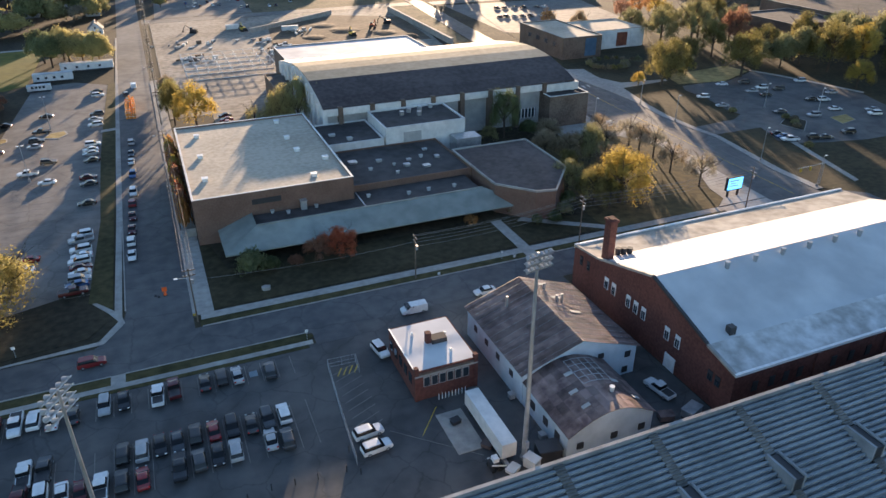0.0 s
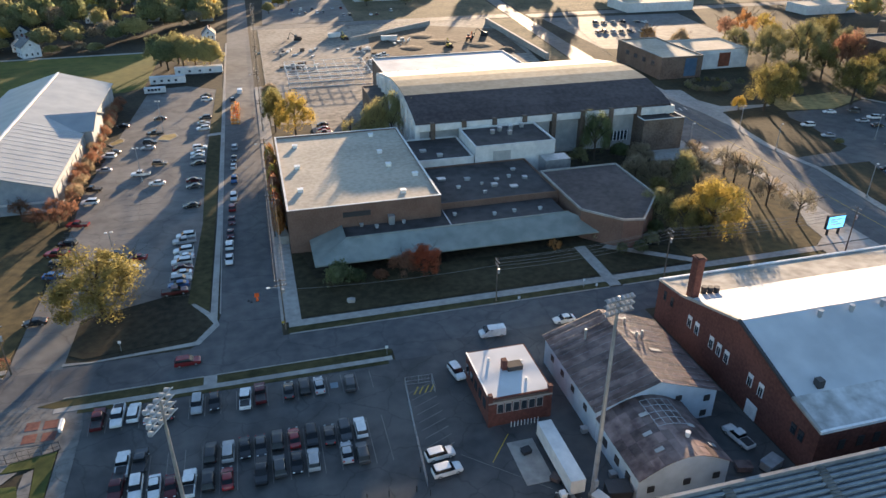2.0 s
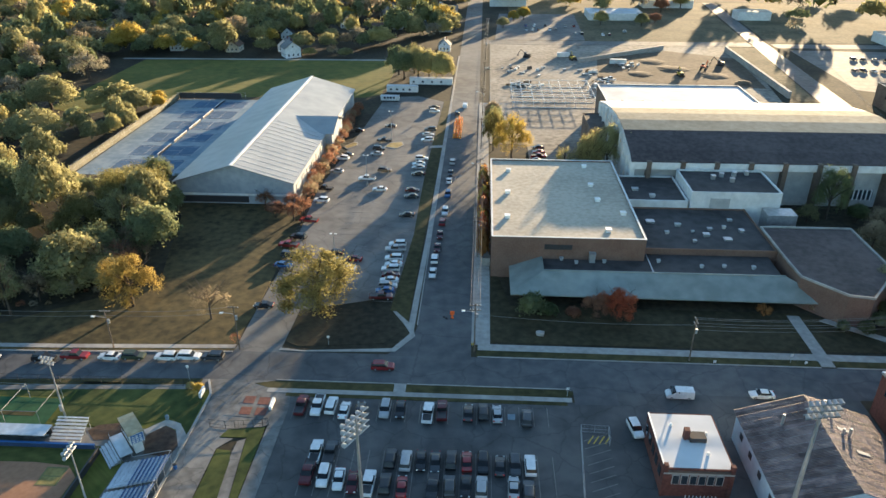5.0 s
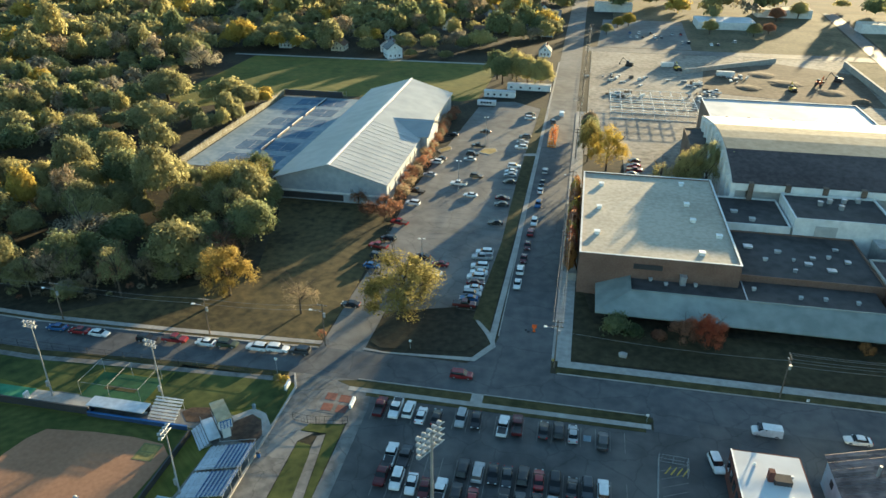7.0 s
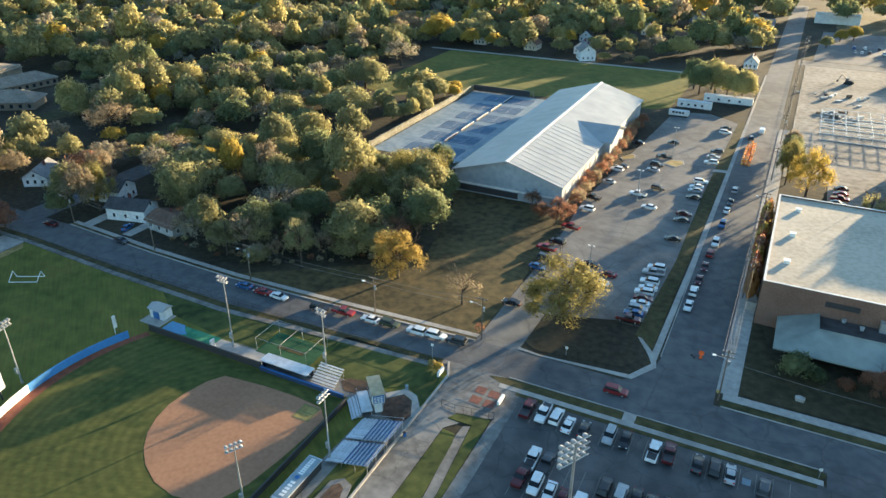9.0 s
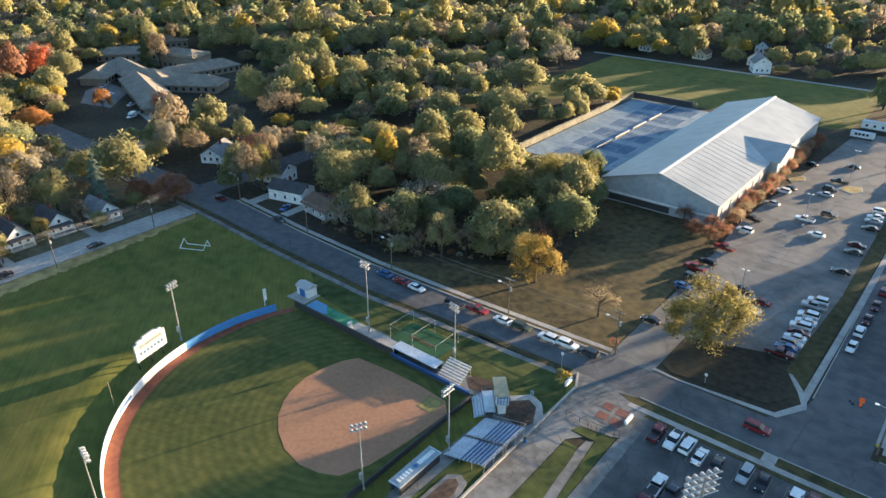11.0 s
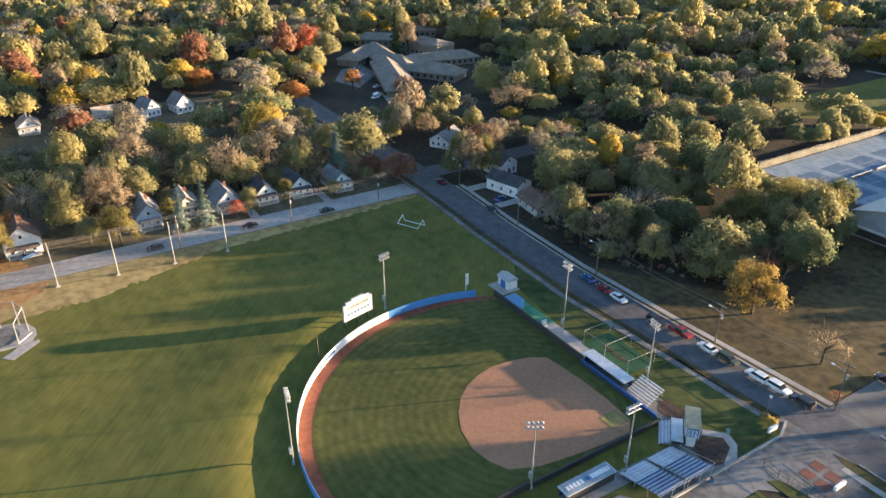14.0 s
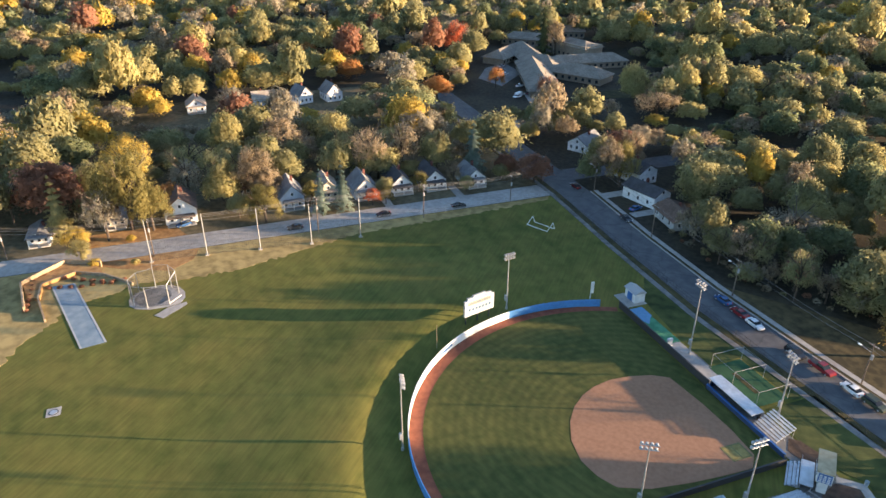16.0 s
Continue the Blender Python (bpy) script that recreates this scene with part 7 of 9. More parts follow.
# large crowns that rise out of the woods, gardens and avenue lawns
FEATURE = []
for k, (x, y, r, c, kd) in enumerate((
        (-263.9, 248.5, 13.0, "lime", "full"), (-274.8, 197.7, 7.0, "lime", "full"), (-185.5, 191.5, 6.0, "lime", "full"), (-174.4, 191.3, 5.9, "lime", "full"),
        (-131.8, 154.1, 10.2, "pale", "sparse"), (-109.2, 171.0, 11.0, "amber", "open"), (-110.1, 197.3, 10.5, "olive", "open"), (-169.3, 157.0, 13.0, "olive", "full"),
        (-208.6, 149.1, 8.2, "rust", "full"), (-188.1, 134.3, 5.5, "gold", "sparse"), (-169.2, 249.9, 12.5, "olive", "full"), (-190.4, 296.7, 13.0, "olive", "full"),
        (-200.4, 350.1, 13.0, "pale", "sparse"), (-245.5, 189.7, 11.6, "brown", "sparse"), (-196.8, 174.6, 8.4, "brown", "sparse"), (-176.7, 227.7, 7.2, "green", "full"),
        (-191.2, 234.5, 8.8, "olive", "full"), (-346.7, 38.6, 13.0, "lime", "full"), (-402.2, 158.3, 9.2, "red", "open"), (-358.6, 83.0, 7.9, "orange", "full"),
        (-308.9, 112.4, 8.1, "orange", "full"), (-337.1, 108.5, 9.3, "lime", "full"), (-276.8, 87.8, 13.0, "green", "full"), (-237.0, 99.7, 8.6, "lime", "full"),
        (-208.2, 101.9, 4.9, "rust", "full"), (-199.5, 108.4, 7.3, "rust", "full"), (-323.1, 19.7, 8.0, "pale", "sparse"), (-265.8, 12.7, 7.8, "lime", "full"),
        (-252.2, 20.6, 5.5, "lime", "full"), (-243.2, -1.0, 10.3, "lime", "sparse"), (-233.2, 8.8, 6.9, "brown", "sparse"), (-221.4, 59.8, 8.8, "olive", "full"),
        (-240.6, 49.9, 8.7, "olive", "full"), (-255.9, 42.3, 7.4, "brown", "sparse"), (-228.1, 31.5, 3.5, "lime", "full"),
        (-219.4, 36.6, 3.8, "olive", "full"), (331.5, 265.2, 12.5, "green", "full"))):
    tree(x, y, r, c, kd, k, 1.25 if c == "red" else 0.72 if r > 10 else 0.85 if r > 7 else 1.0)
    FEATURE.append((x, y, r))


def inside(x, y, poly):
    hit_ = False
    for (xa, ya), (xb, yb) in zip(poly, poly[1:] + poly[:1]):
        if (ya > y) != (yb > y) and x < (xb - xa) * (y - ya) / (yb - ya) + xa:
            hit_ = not hit_
    return hit_


LOD = {(q, thin): [crown_mesh(trng, n, s * (0.72 if thin else 1), "sparse" if thin else "full", not thin, d) for _ in range(5)] for thin in (False, True) for q, (n, s, d) in {"near": (4600, 0.056, 2), "mid": (1250, 0.096, 1), "far": (300, 0.17, 1)}.items()}
LEAF_ORDER = ["olive", "green", "lime", "gold", "orange", "rust", "brown", "pale"]


def woods(name, spots, label):
    """One joined body of many crowns: (x, y, r, tall, colour index, detail) each."""
    V, Q, TV, TF, IQ, IT, VN, TN = [], [], [], [], [], [], [], []
    nv = ntv = 0
    for s, (x, y, r, tall, c, q) in enumerate(spots):
        v, f, tv, tf, vn, tn = LOD[q, c > 5][s % 5]
        a = (s * 2.399) % 6.283
        R = np.array([[math.cos(a), -math.sin(a), 0], [math.sin(a), math.cos(a), 0], [0, 0, 1]]).T
        k = np.array([r, r, r * tall])
        off = np.array([x, y, 0.16 * r * tall])
        V.append((v @ R) * k + off)
        TV.append((tv @ R) * k + off)
        VN.append(vn @ R)
        TN.append(tn @ R)
        Q.append(f + nv)
        TF.append(tf + ntv)
        nv += len(v)
        ntv += len(tv)
        IQ.append(np.full(len(f), c))
        IT.append(np.full(len(tf), c))
    me = to_mesh(name, np.concatenate(V), np.concatenate(Q), np.concatenate(TV), np.concatenate(TF), np.concatenate(VN), np.concatenate(TN), [LEAF[c] for c in LEAF_ORDER], np.concatenate(IQ + IT))
    return tagged(new(name, me), label, "woods", "", "stuff")


wr = random.Random(21)
KEEP_OUT = [rect(-213, -184, -300, 124), rect(-330, -184, 108, 125), rect(-208.5, -195.5, 122, 168), rect(-184, 300, -300, 126), rect(-60, 350, 100, 460),
            [(-110, 118), (-92, 136), (-80, 148), (-92, 200), (-143, 216), (-143, 322), (-174, 293), (-216, 300), (-208, 408), (-20, 410), (0, 100)],
            rect(-182, -147, 118, 142), rect(-322, -292, -8, 78), rect(-16, 3, 120, 700), [(130, 300), (185, 300), (205, 650), (150, 650)], rect(0, 300, 440, 480), rect(180, 290, 325, 450), rect(5, 72, 465, 580), [(-425, 170), (-400, 245), (-330, 248), (-285, 218), (-258, 192), (-258, 140), (-285, 122), (-340, 138), (-385, 158)]]
CLEAR = [(-390, 152, 10), (-312, 63, 13), (-312, 50, 12), (-314, 20, 12), (-314, 4, 12), (-314, 35, 12), (-191, 143, 9), (-216, 132, 10), (-207, -41, 9), (-211, 30, 7), (-211, 52, 7), (-210, 64, 7), (-210, 75, 7), (-208, 89, 7), (-211, -2, 8), (-250, -42, 9), (-328, 66, 10), (-328, 52, 10), (-330, 6, 10), (-330, 20, 9), (-330, 36, 9), (-224, 144, 8), (-300, 150, 14), (-312, 168, 14), (-330, 185, 16), (-345, 170, 14), (-356, 192, 16), (-315, 198, 14), (-340, 222, 16), (-365, 224, 14), (-385, 190, 14), (-114, 414, 12), (-95, 512, 10), (-22, 436, 8), (-119, 431, 10), (-92, 503, 10), (-69, 486, 10), (-19, 433, 10), (-17, 502, 10), (-36, 593, 10), (-25, 565, 10), (-40, 544, 10), (-75, 597, 10), (-71, 551, 10), (-120, 588, 10), (-98, 627, 10), (-115, 417, 8), (-89, 489, 8), (-67, 472, 8), (-18, 419, 8), (-16, 488, 8), (-35, 579, 8), (-24, 551, 8), (-38, 530, 8), (-73, 583, 8), (-69, 537, 8), (-117, 574, 8), (-95, 613, 8)]
spots = {"near": [], "mid": [], "far": []}
def scatter(x0, x1, y0, y1, step, keep):
    nx, ny = int((x1 - x0) / step), int((y1 - y0) / step)
    for i in range(nx):
        for j in range(ny):
            x, y = x0 + (i + wr.uniform(0.1, 0.9)) * step, y0 + (j + wr.uniform(0.1, 0.9)) * step
            d = math.hypot(x, y)
            az = math.degrees(math.atan2(y, x))
            if az < -100:
                az += 360
            if d > 720 or az > 200 or az < 28 or not keep(x, y, d):
                continue
            if any(inside(x, y, k) for k in KEEP_OUT) or any((x - a) ** 2 + (y - b) ** 2 < c * c for a, b, c in CLEAR):
                continue
            if any((x - fx) ** 2 + (y - fy) ** 2 < (0.95 * fr) ** 2 for fx, fy, fr in FEATURE):
                continue
            patch = noise.noise((x / 38, y / 38, 0.3))
            wild = x > -300 and y > 124 and x < -80 or y > 230
            if patch < -0.22 and wr.random() < 0.5 or wr.random() < 0.10:
                continue
            p = min(0.999, max(0, wr.random() + 0.35 * noise.noise((x / 55, y / 55, 7.7))))
            if wild:
                c = 0 if p < 0.33 else 1 if p < 0.50 else 2 if p < 0.68 else 3 if p < 0.73 else 6 if p < 0.89 else 7
            else:
                c = 0 if p < 0.28 else 1 if p < 0.36 else 2 if p < 0.57 else 3 if p < 0.67 else 4 if p < 0.68 else 5 if p < 0.70 else 6 if p < 0.89 else 7
            r = (wr.uniform(0.46, 0.70) if wr.random() < 0.72 else wr.uniform(0.70, 0.98)) * step
            if x > -128 and y < 215 and c in (2, 3, 4, 7):
                c = 6 if c > 2 else 1
            if x > -210 and c > 5 and int(x * 7) % 5 < 2:
                c = int(y * 3) % 2
            q = "near" if d < 270 else "mid" if d < 500 else "far"
            spots[q].append((x, y, r, (wr.uniform(0.68, 1.0) if wr.random() < 0.72 else wr.uniform(1.0, 1.45)) * (1 + 0.65 * patch), c, q))
scatter(-430, -20, 118, 440, 8.6, lambda x, y, d: d < 430)
scatter(-430, -184, -180, 118, 11.5, lambda x, y, d: d < 430 and wr.random() < 0.86)
scatter(-730, 0, -260, 730, 11.2, lambda x, y, d: d >= 430 and (x < -150 or wr.random() < 0.85))
scatter(0, 560, 330, 720, 15, lambda x, y, d: wr.random() < (0.22 if y < 600 else 0.4) and (x > 170 or y > 560))
scatter(255, 560, 180, 360, 13, lambda x, y, d: wr.random() < 0.5 and not (295 < x < 400 and 240 < y < 310))
woods("near_woods", spots["near"], "dense mixed autumn woodland in green, gold and brown")
woods("middle_woods", spots["mid"], "dense autumn woodland and garden trees in mixed colours")
woods("far_woods", spots["far"], "distant autumn treetops fading towards the horizon")


# ---- vehicles ----
CAR_PAINT = {k: paint(k + "_car_paint", c, 0.25, 0.0, 0.6) for k, c in {"white": (0.72, 0.73, 0.73), "silver": (0.36, 0.37, 0.38), "black": (0.018, 0.018, 0.02), "dark": (0.05, 0.053, 0.058), "red": (0.21, 0.02, 0.022), "maroon": (0.09, 0.014, 0.016), "blue": (0.035, 0.10, 0.24), "brown": (0.12, 0.085, 0.055), "green": (0.06, 0.07, 0.04)}.items()}
car_glass = paint("tinted_car_glass", (0.012, 0.014, 0.017), 0.12, 0.0, 0.3)
lamp_white = paint("headlight_lens", (0.75, 0.75, 0.72), 0.15)
lamp_red = paint("tail_light_lens", (0.45, 0.02, 0.02), 0.2)


def loft(stations, bm=None):
    """A closed body through rings of (y, half width low, half width high, z low, z high)."""
    bm = bm or bmesh.new()
    rings = []
    for y, wl, wh, zl, zh in stations:
        zm = zl + (zh - zl) * 0.55
        rings.append([bm.verts.new(p) for p in ((-wl, y, zl), (-wl * 1.02, y, zm), (-wh, y, zh), (wh, y, zh), (wl * 1.02, y, zm), (wl, y, zl))])
    for a, b in zip(rings, rings[1:]):
        for i in range(6):
            j = (i + 1) % 6
            bm.faces.new((a[i], a[j], b[j], b[i]))
    bm.faces.new(rings[0][::-1])
    bm.faces.new(rings[-1])
    bmesh.ops.recalc_face_normals(bm, faces=bm.faces)
    return bm


SHAPE = {  # length, width, body stations (y as share of half length, width, low, high), glass stations, roof height
    "sedan": (4.75, 1.82, ((-1, 0.86, 0.42, 0.72), (-0.93, 0.96, 0.28, 0.98), (-0.55, 1, 0.24, 1.02), (0.3, 1, 0.24, 0.98), (0.82, 0.96, 0.26, 0.80), (1, 0.84, 0.40, 0.62)), ((-0.72, 0.86, 0.72, 1.0), (-0.42, 0.90, 0.74, 1.42), (0.08, 0.90, 0.76, 1.44), (0.44, 0.88, 0.74, 0.96)), (-0.42, 0.10)),
    "suv": (4.8, 1.92, ((-1, 0.90, 0.45, 0.95), (-0.96, 0.98, 0.34, 1.10), (-0.5, 1, 0.30, 1.12), (0.4, 1, 0.30, 1.08), (0.86, 0.97, 0.32, 0.98), (1, 0.88, 0.45, 0.80)), ((-0.94, 0.90, 0.78, 1.1), (-0.80, 0.92, 0.78, 1.68), (0.12, 0.92, 0.80, 1.72), (0.46, 0.90, 0.78, 1.08)), (-0.80, 0.14)),
    "pickup": (5.7, 1.98, ((-1, 0.96, 0.50, 1.12), (-0.55, 1, 0.40, 1.14), (0.3, 1, 0.38, 1.14), (0.88, 0.98, 0.40, 1.08), (1, 0.90, 0.50, 0.90)), ((-0.28, 0.92, 0.80, 1.12), (-0.22, 0.92, 0.80, 1.80), (0.22, 0.92, 0.80, 1.84), (0.46, 0.90, 0.78, 1.12)), (-0.22, 0.22)),
    "van": (5.3, 2.0, ((-1, 0.96, 0.40, 1.1), (-0.98, 1, 0.34, 1.95), (0.30, 1, 0.32, 1.98), (0.62, 1, 0.32, 1.2), (0.92, 0.96, 0.34, 1.05), (1, 0.88, 0.45, 0.8)), ((0.10, 0.98, 0.86, 1.25), (0.20, 0.985, 0.90, 1.92), (0.32, 0.97, 0.88, 1.94), (0.64, 0.94, 0.84, 1.2)), (-0.96, 0.30)),
}


def build_car(shape, colour):
    length, width, body, cab, roof = SHAPE[shape]
    h, w = length / 2, width / 2
    words = {"sedan": "saloon car", "suv": "sport utility car", "pickup": "pickup truck with an open bed", "van": "panel van"}
    car = thing("car" if shape != "pickup" and shape != "van" else shape, "parked " + {"dark": "dark grey"}.get(colour, colour) + " " + words[shape] + " with dark windows", "car" if shape in ("sedan", "suv") else shape, 0, 0, 0, "parked vehicles")
    part("body", loft([(y * h, ww * w, ww * w * 0.95, zl, zh) for y, ww, zl, zh in body]), CAR_PAINT[colour], car)
    part("window", loft([(y * h, wl * w, wh * w, body[2][3] - 0.08, zh) for y, wl, wh, zh in cab]), car_glass, car, "dark glass")
    ra, rb = roof
    rz = max(zh for _, _, _, zh in cab) - 0.02
    rw = cab[1][2] * w
    part("roof", loft([(ra * h - 0.08, rw * 0.92, rw * 0.85, rz - 0.05, rz + 0.02), (ra * h + 0.3, rw * 1.02, rw * 0.95, rz - 0.05, rz + 0.07), (rb * h - 0.2, rw * 1.02, rw * 0.95, rz - 0.05, rz + 0.07), (rb * h + 0.12, rw * 0.96, rw * 0.85, rz - 0.07, rz + 0.01)]), CAR_PAINT[colour], car)
    if shape == "pickup":
        part("bed", cube(-w * 0.82, w * 0.82, -h * 0.95, -h * 0.31, 1.10, 1.16), dark_trim, car, "dark open cargo bed")
    for sx in (-1, 1):
        for sy in (-0.62, 0.62):
            wh = part("wheel", tube(bmesh.new(), (sx * (w - 0.22), sy * h, 0.34), (sx * (w + 0.01), sy * h, 0.34), 0.34, 0.34, 12), black, car)
            part("rim", tube(bmesh.new(), (sx * (w + 0.005), sy * h, 0.34), (sx * (w + 0.03), sy * h, 0.34), 0.2, 0.18, 8), steel, wh)
        part("headlight", cube(min(sx * w * 0.5, sx * w * 0.85), max(sx * w * 0.5, sx * w * 0.85), h * 0.93, h * 0.985, 0.62, 0.78), lamp_white, car)
        part("tail_light", cube(min(sx * w * 0.6, sx * w * 0.9), max(sx * w * 0.6, sx * w * 0.9), -h * 0.995, -h * 0.94, 0.75, 0.95), lamp_red, car)
        part("mirror", cube(min(sx * w * 0.98, sx * (w + 0.14)), max(sx * w * 0.98, sx * (w + 0.14)), h * 0.30, h * 0.36, 1.0, 1.14), CAR_PAINT[colour], car)
    return car


MODELS = {}


def park(rows, turn, wobble=2.0):
    """Rows of 'x y shape_colour'; turn is the heading in degrees, the nose along +y at 0."""
    for row in rows.split("; "):
        x, y, kind = row.split()
        x, y = float(x), float(y)
        m = pose(x, y, 0.035, 0, 0, turn + wobble * math.sin(x * 3.1 + y * 1.7) + (180 if math.sin(x * 12.9 + y * 7.3) > 0.45 else 0))
        if kind not in MODELS:
            MODELS[kind] = build_car(*kind.split("_"))
            MODELS[kind].matrix_world = m
        else:
            copy_thing(MODELS[kind], m)


# lot front
park("-32.9 104.3 pickup_maroon; -29.8 104.4 pickup_white; -27.2 104.6 suv_white; -24.5 103.4 sedan_white; -21.5 103.4 sedan_black; -16.8 104.0 suv_silver; -13.9 104.1 sedan_black; -8.6 103.4 pickup_white; -6.0 104.2 pickup_maroon; -1.0 103.8 sedan_black; 1.8 104.2 suv_black; 4.4 103.8 sedan_silver; 9.9 103.0 suv_dark", 0)
# lot mid
park("-14.2 91.2 suv_black; -11.5 90.8 suv_silver; -8.9 90.9 sedan_black; -6.4 90.7 sedan_dark; -3.7 91.4 suv_black; -1.0 91.2 sedan_red; 1.8 90.8 suv_black; 4.7 90.4 sedan_black; 7.3 90.6 suv_dark; 9.9 90.8 suv_white", 0)
# lot back
park("-17.2 85.3 pickup_white; -14.4 85.4 suv_black; -11.6 84.9 sedan_red; -6.5 84.9 pickup_black; -3.7 85.4 suv_dark; -1.0 85.5 sedan_black; 1.6 85.4 suv_silver; 6.9 85.7 sedan_silver; 9.3 84.9 suv_dark; -27.5 92.1 pickup_white; -24.9 92.1 pickup_dark; -27.8 87.2 pickup_maroon; -25.0 86.5 suv_white; -22.3 86.0 sedan_white; -19.9 85.4 sedan_maroon", 0)
# tennis left
park("-52.3 171.2 pickup_red; -50.8 176.4 suv_black; -50.3 187.5 pickup_red; -49.7 202.7 suv_white; -50.7 212.2 pickup_black; -49.6 228.4 sedan_silver; -50.0 241.4 suv_white; -49.1 245.2 sedan_black; -49.6 274.3 sedan_black; -50.5 165.2 suv_dark; -50.8 159.7 sedan_blue", 80)
# tennis mid
park("-37.2 280.8 sedan_black; -37.4 262.2 pickup_black; -38.1 252.5 suv_black; -38.3 246.7 sedan_silver; -33.1 230.0 suv_brown; -38.1 221.8 pickup_white; -32.5 212.8 sedan_white; -38.8 167.4 sedan_black; -38.5 161.9 suv_silver; -33.0 164.1 sedan_red; -33.6 158.9 sedan_white", 85)
# tennis right
park("-20.5 303.3 suv_white; -21.2 309.2 sedan_dark; -20.5 277.0 suv_dark; -20.9 270.4 sedan_silver; -20.8 263.8 suv_white; -21.2 242.4 suv_white; -21.7 237.1 sedan_white; -21.6 233.5 sedan_silver; -21.2 227.2 sedan_black; -21.8 212.6 sedan_maroon; -21.6 207.4 sedan_dark; -21.7 193.1 sedan_black; -22.2 173.3 suv_white; -22.4 170.2 pickup_silver; -22.3 165.0 suv_white; -22.0 161.7 sedan_white; -22.4 159.0 suv_white; -22.0 156.1 sedan_maroon; -22.1 153.2 sedan_white; -22.1 150.4 suv_silver; -22.5 148.1 sedan_blue; -23.1 145.1 pickup_maroon", 95)
# street side
park("-11.4 157.4 sedan_white; -11.4 165.1 suv_white; -11.1 171.6 sedan_maroon; -10.8 179.7 sedan_maroon; -10.6 188.5 suv_red; -10.2 195.8 suv_white; -10.0 209.4 suv_blue; -10.2 221.3 sedan_white; -10.0 228.3 sedan_dark; -9.8 239.7 suv_silver", 180)
# street cross
park("-113.8 116.7 sedan_blue; -107.9 116.5 sedan_red; -102.7 116.4 sedan_white; -90.7 116.5 suv_black; -84.5 117.6 pickup_red; -77.1 117.8 sedan_white; -72.1 118.2 suv_green; -65.1 118.3 suv_white; -60.3 118.7 suv_white; -55.3 118.9 suv_dark; -19.0 117.4 suv_red", 90)
# far lot
park("195.8 209.0 suv_white; 215.4 220.7 sedan_white; 194.6 197.2 sedan_silver; 225.8 219.5 suv_dark; 219.3 208.0 sedan_silver; 226.6 210.3 suv_white; 220.4 201.9 sedan_black; 231.4 206.4 suv_dark; 249.0 212.2 suv_white; 246.6 194.3 sedan_silver; 231.6 190.5 sedan_black; 235.6 188.2 suv_white; 229.8 177.8 sedan_white; 216.5 175.2 suv_silver; 208.4 183.0 sedan_dark; 188.9 164.7 sedan_black; 188.6 162.0 sedan_blue; 188.2 158.8 pickup_white; 197.5 157.4 suv_black; 201.0 156.2 sedan_dark; 212.0 157.0 suv_black; 238.0 168.0 suv_white; 241.5 172.0 sedan_silver", 70)
# gravel lot
park("21.9 257 sedan_black; 21.8 252 sedan_red; 21.5 247 pickup_red; 20.9 243 sedan_dark", 90)
# singles
park("21.2 81.4 suv_white; 21.4 77.8 suv_white", 96, 0)
park("29.6 101.1 suv_white; 69.6 72.4 pickup_white; -10.5 300 suv_dark", 10)
park("40.0 111.4 van_white; 56.1 112.3 sedan_white", 90)
park("140.9 194.3 van_white", 80)
park("-190.6 52.9 sedan_black; -188.9 77 sedan_black; -190.5 26 sedan_dark", 0)
park("-190.5 119.5 sedan_maroon; -162.4 121.0 sedan_dark; -50.3 139.7 sedan_black", 90)
park("-168 128 sedan_blue; -203.8 -4.6 sedan_blue; -300 150 sedan_white; -303 158 sedan_black; -318 160 sedan_white", 20)
park("30 505 sedan_silver; 34 505 sedan_white; 38 506 sedan_black; 46 505 suv_white; 50 505 sedan_dark; 62 490 sedan_silver; 66 490 suv_black; 80 488 sedan_white; 84 488 sedan_dark; 96 500 suv_silver; 30 520 sedan_blue; 36 520 suv_white; 44 521 sedan_black; 58 520 sedan_silver; 64 520 sedan_red", 0)


# ---- poles, wires, lights ----
def utility_pole(x, y, h, lab="weathered wooden utility pole with crossarms", arms=2, along="x", lamp=False):
    p = thing("utility_pole", lab, "pole", x, y, 0, "utility poles")
    part("pole", tube(bmesh.new(), (x, y, -0.2), (x, y, h), 0.17, 0.11, 8), wood, p)
    for k in range(arms):
        z = h - 0.5 - k * 1.1
        part("crossarm", cube(x - 1.2, x + 1.2, y - 0.08, y + 0.08, z, z + 0.16) if along == "y" else cube(x - 0.08, x + 0.08, y - 1.2, y + 1.2, z, z + 0.16), wood, p)
        for o in (-1.0, -0.4, 0.4, 1.0):
            q = (x + o, y) if along == "y" else (x, y + o)
            part("insulator", tube(bmesh.new(), (*q, z + 0.16), (*q, z + 0.36), 0.06, 0.04, 6), white_paint, p)
    part("transformer", tube(bmesh.new(), (x + 0.35, y, h - 3.4), (x + 0.35, y, h - 2.4), 0.28, 0.28, 8), steel, p)
    if lamp:
        part("lamp_arm", tube(bmesh.new(), (x, y, h - 2.0), (x - 2.2, y - 0.6, h - 1.4), 0.05, 0.04, 5), steel, p)
        part("lamp_head", cube(x - 2.8, x - 2.1, y - 0.8, y - 0.4, h - 1.5, h - 1.3), white_paint, p)
    return p


# pale grey imitates the sun catching the overhead wires
wire_black = paint("sunlit_wire", (0.26, 0.25, 0.24), 0.9, 0.0, 0.05)


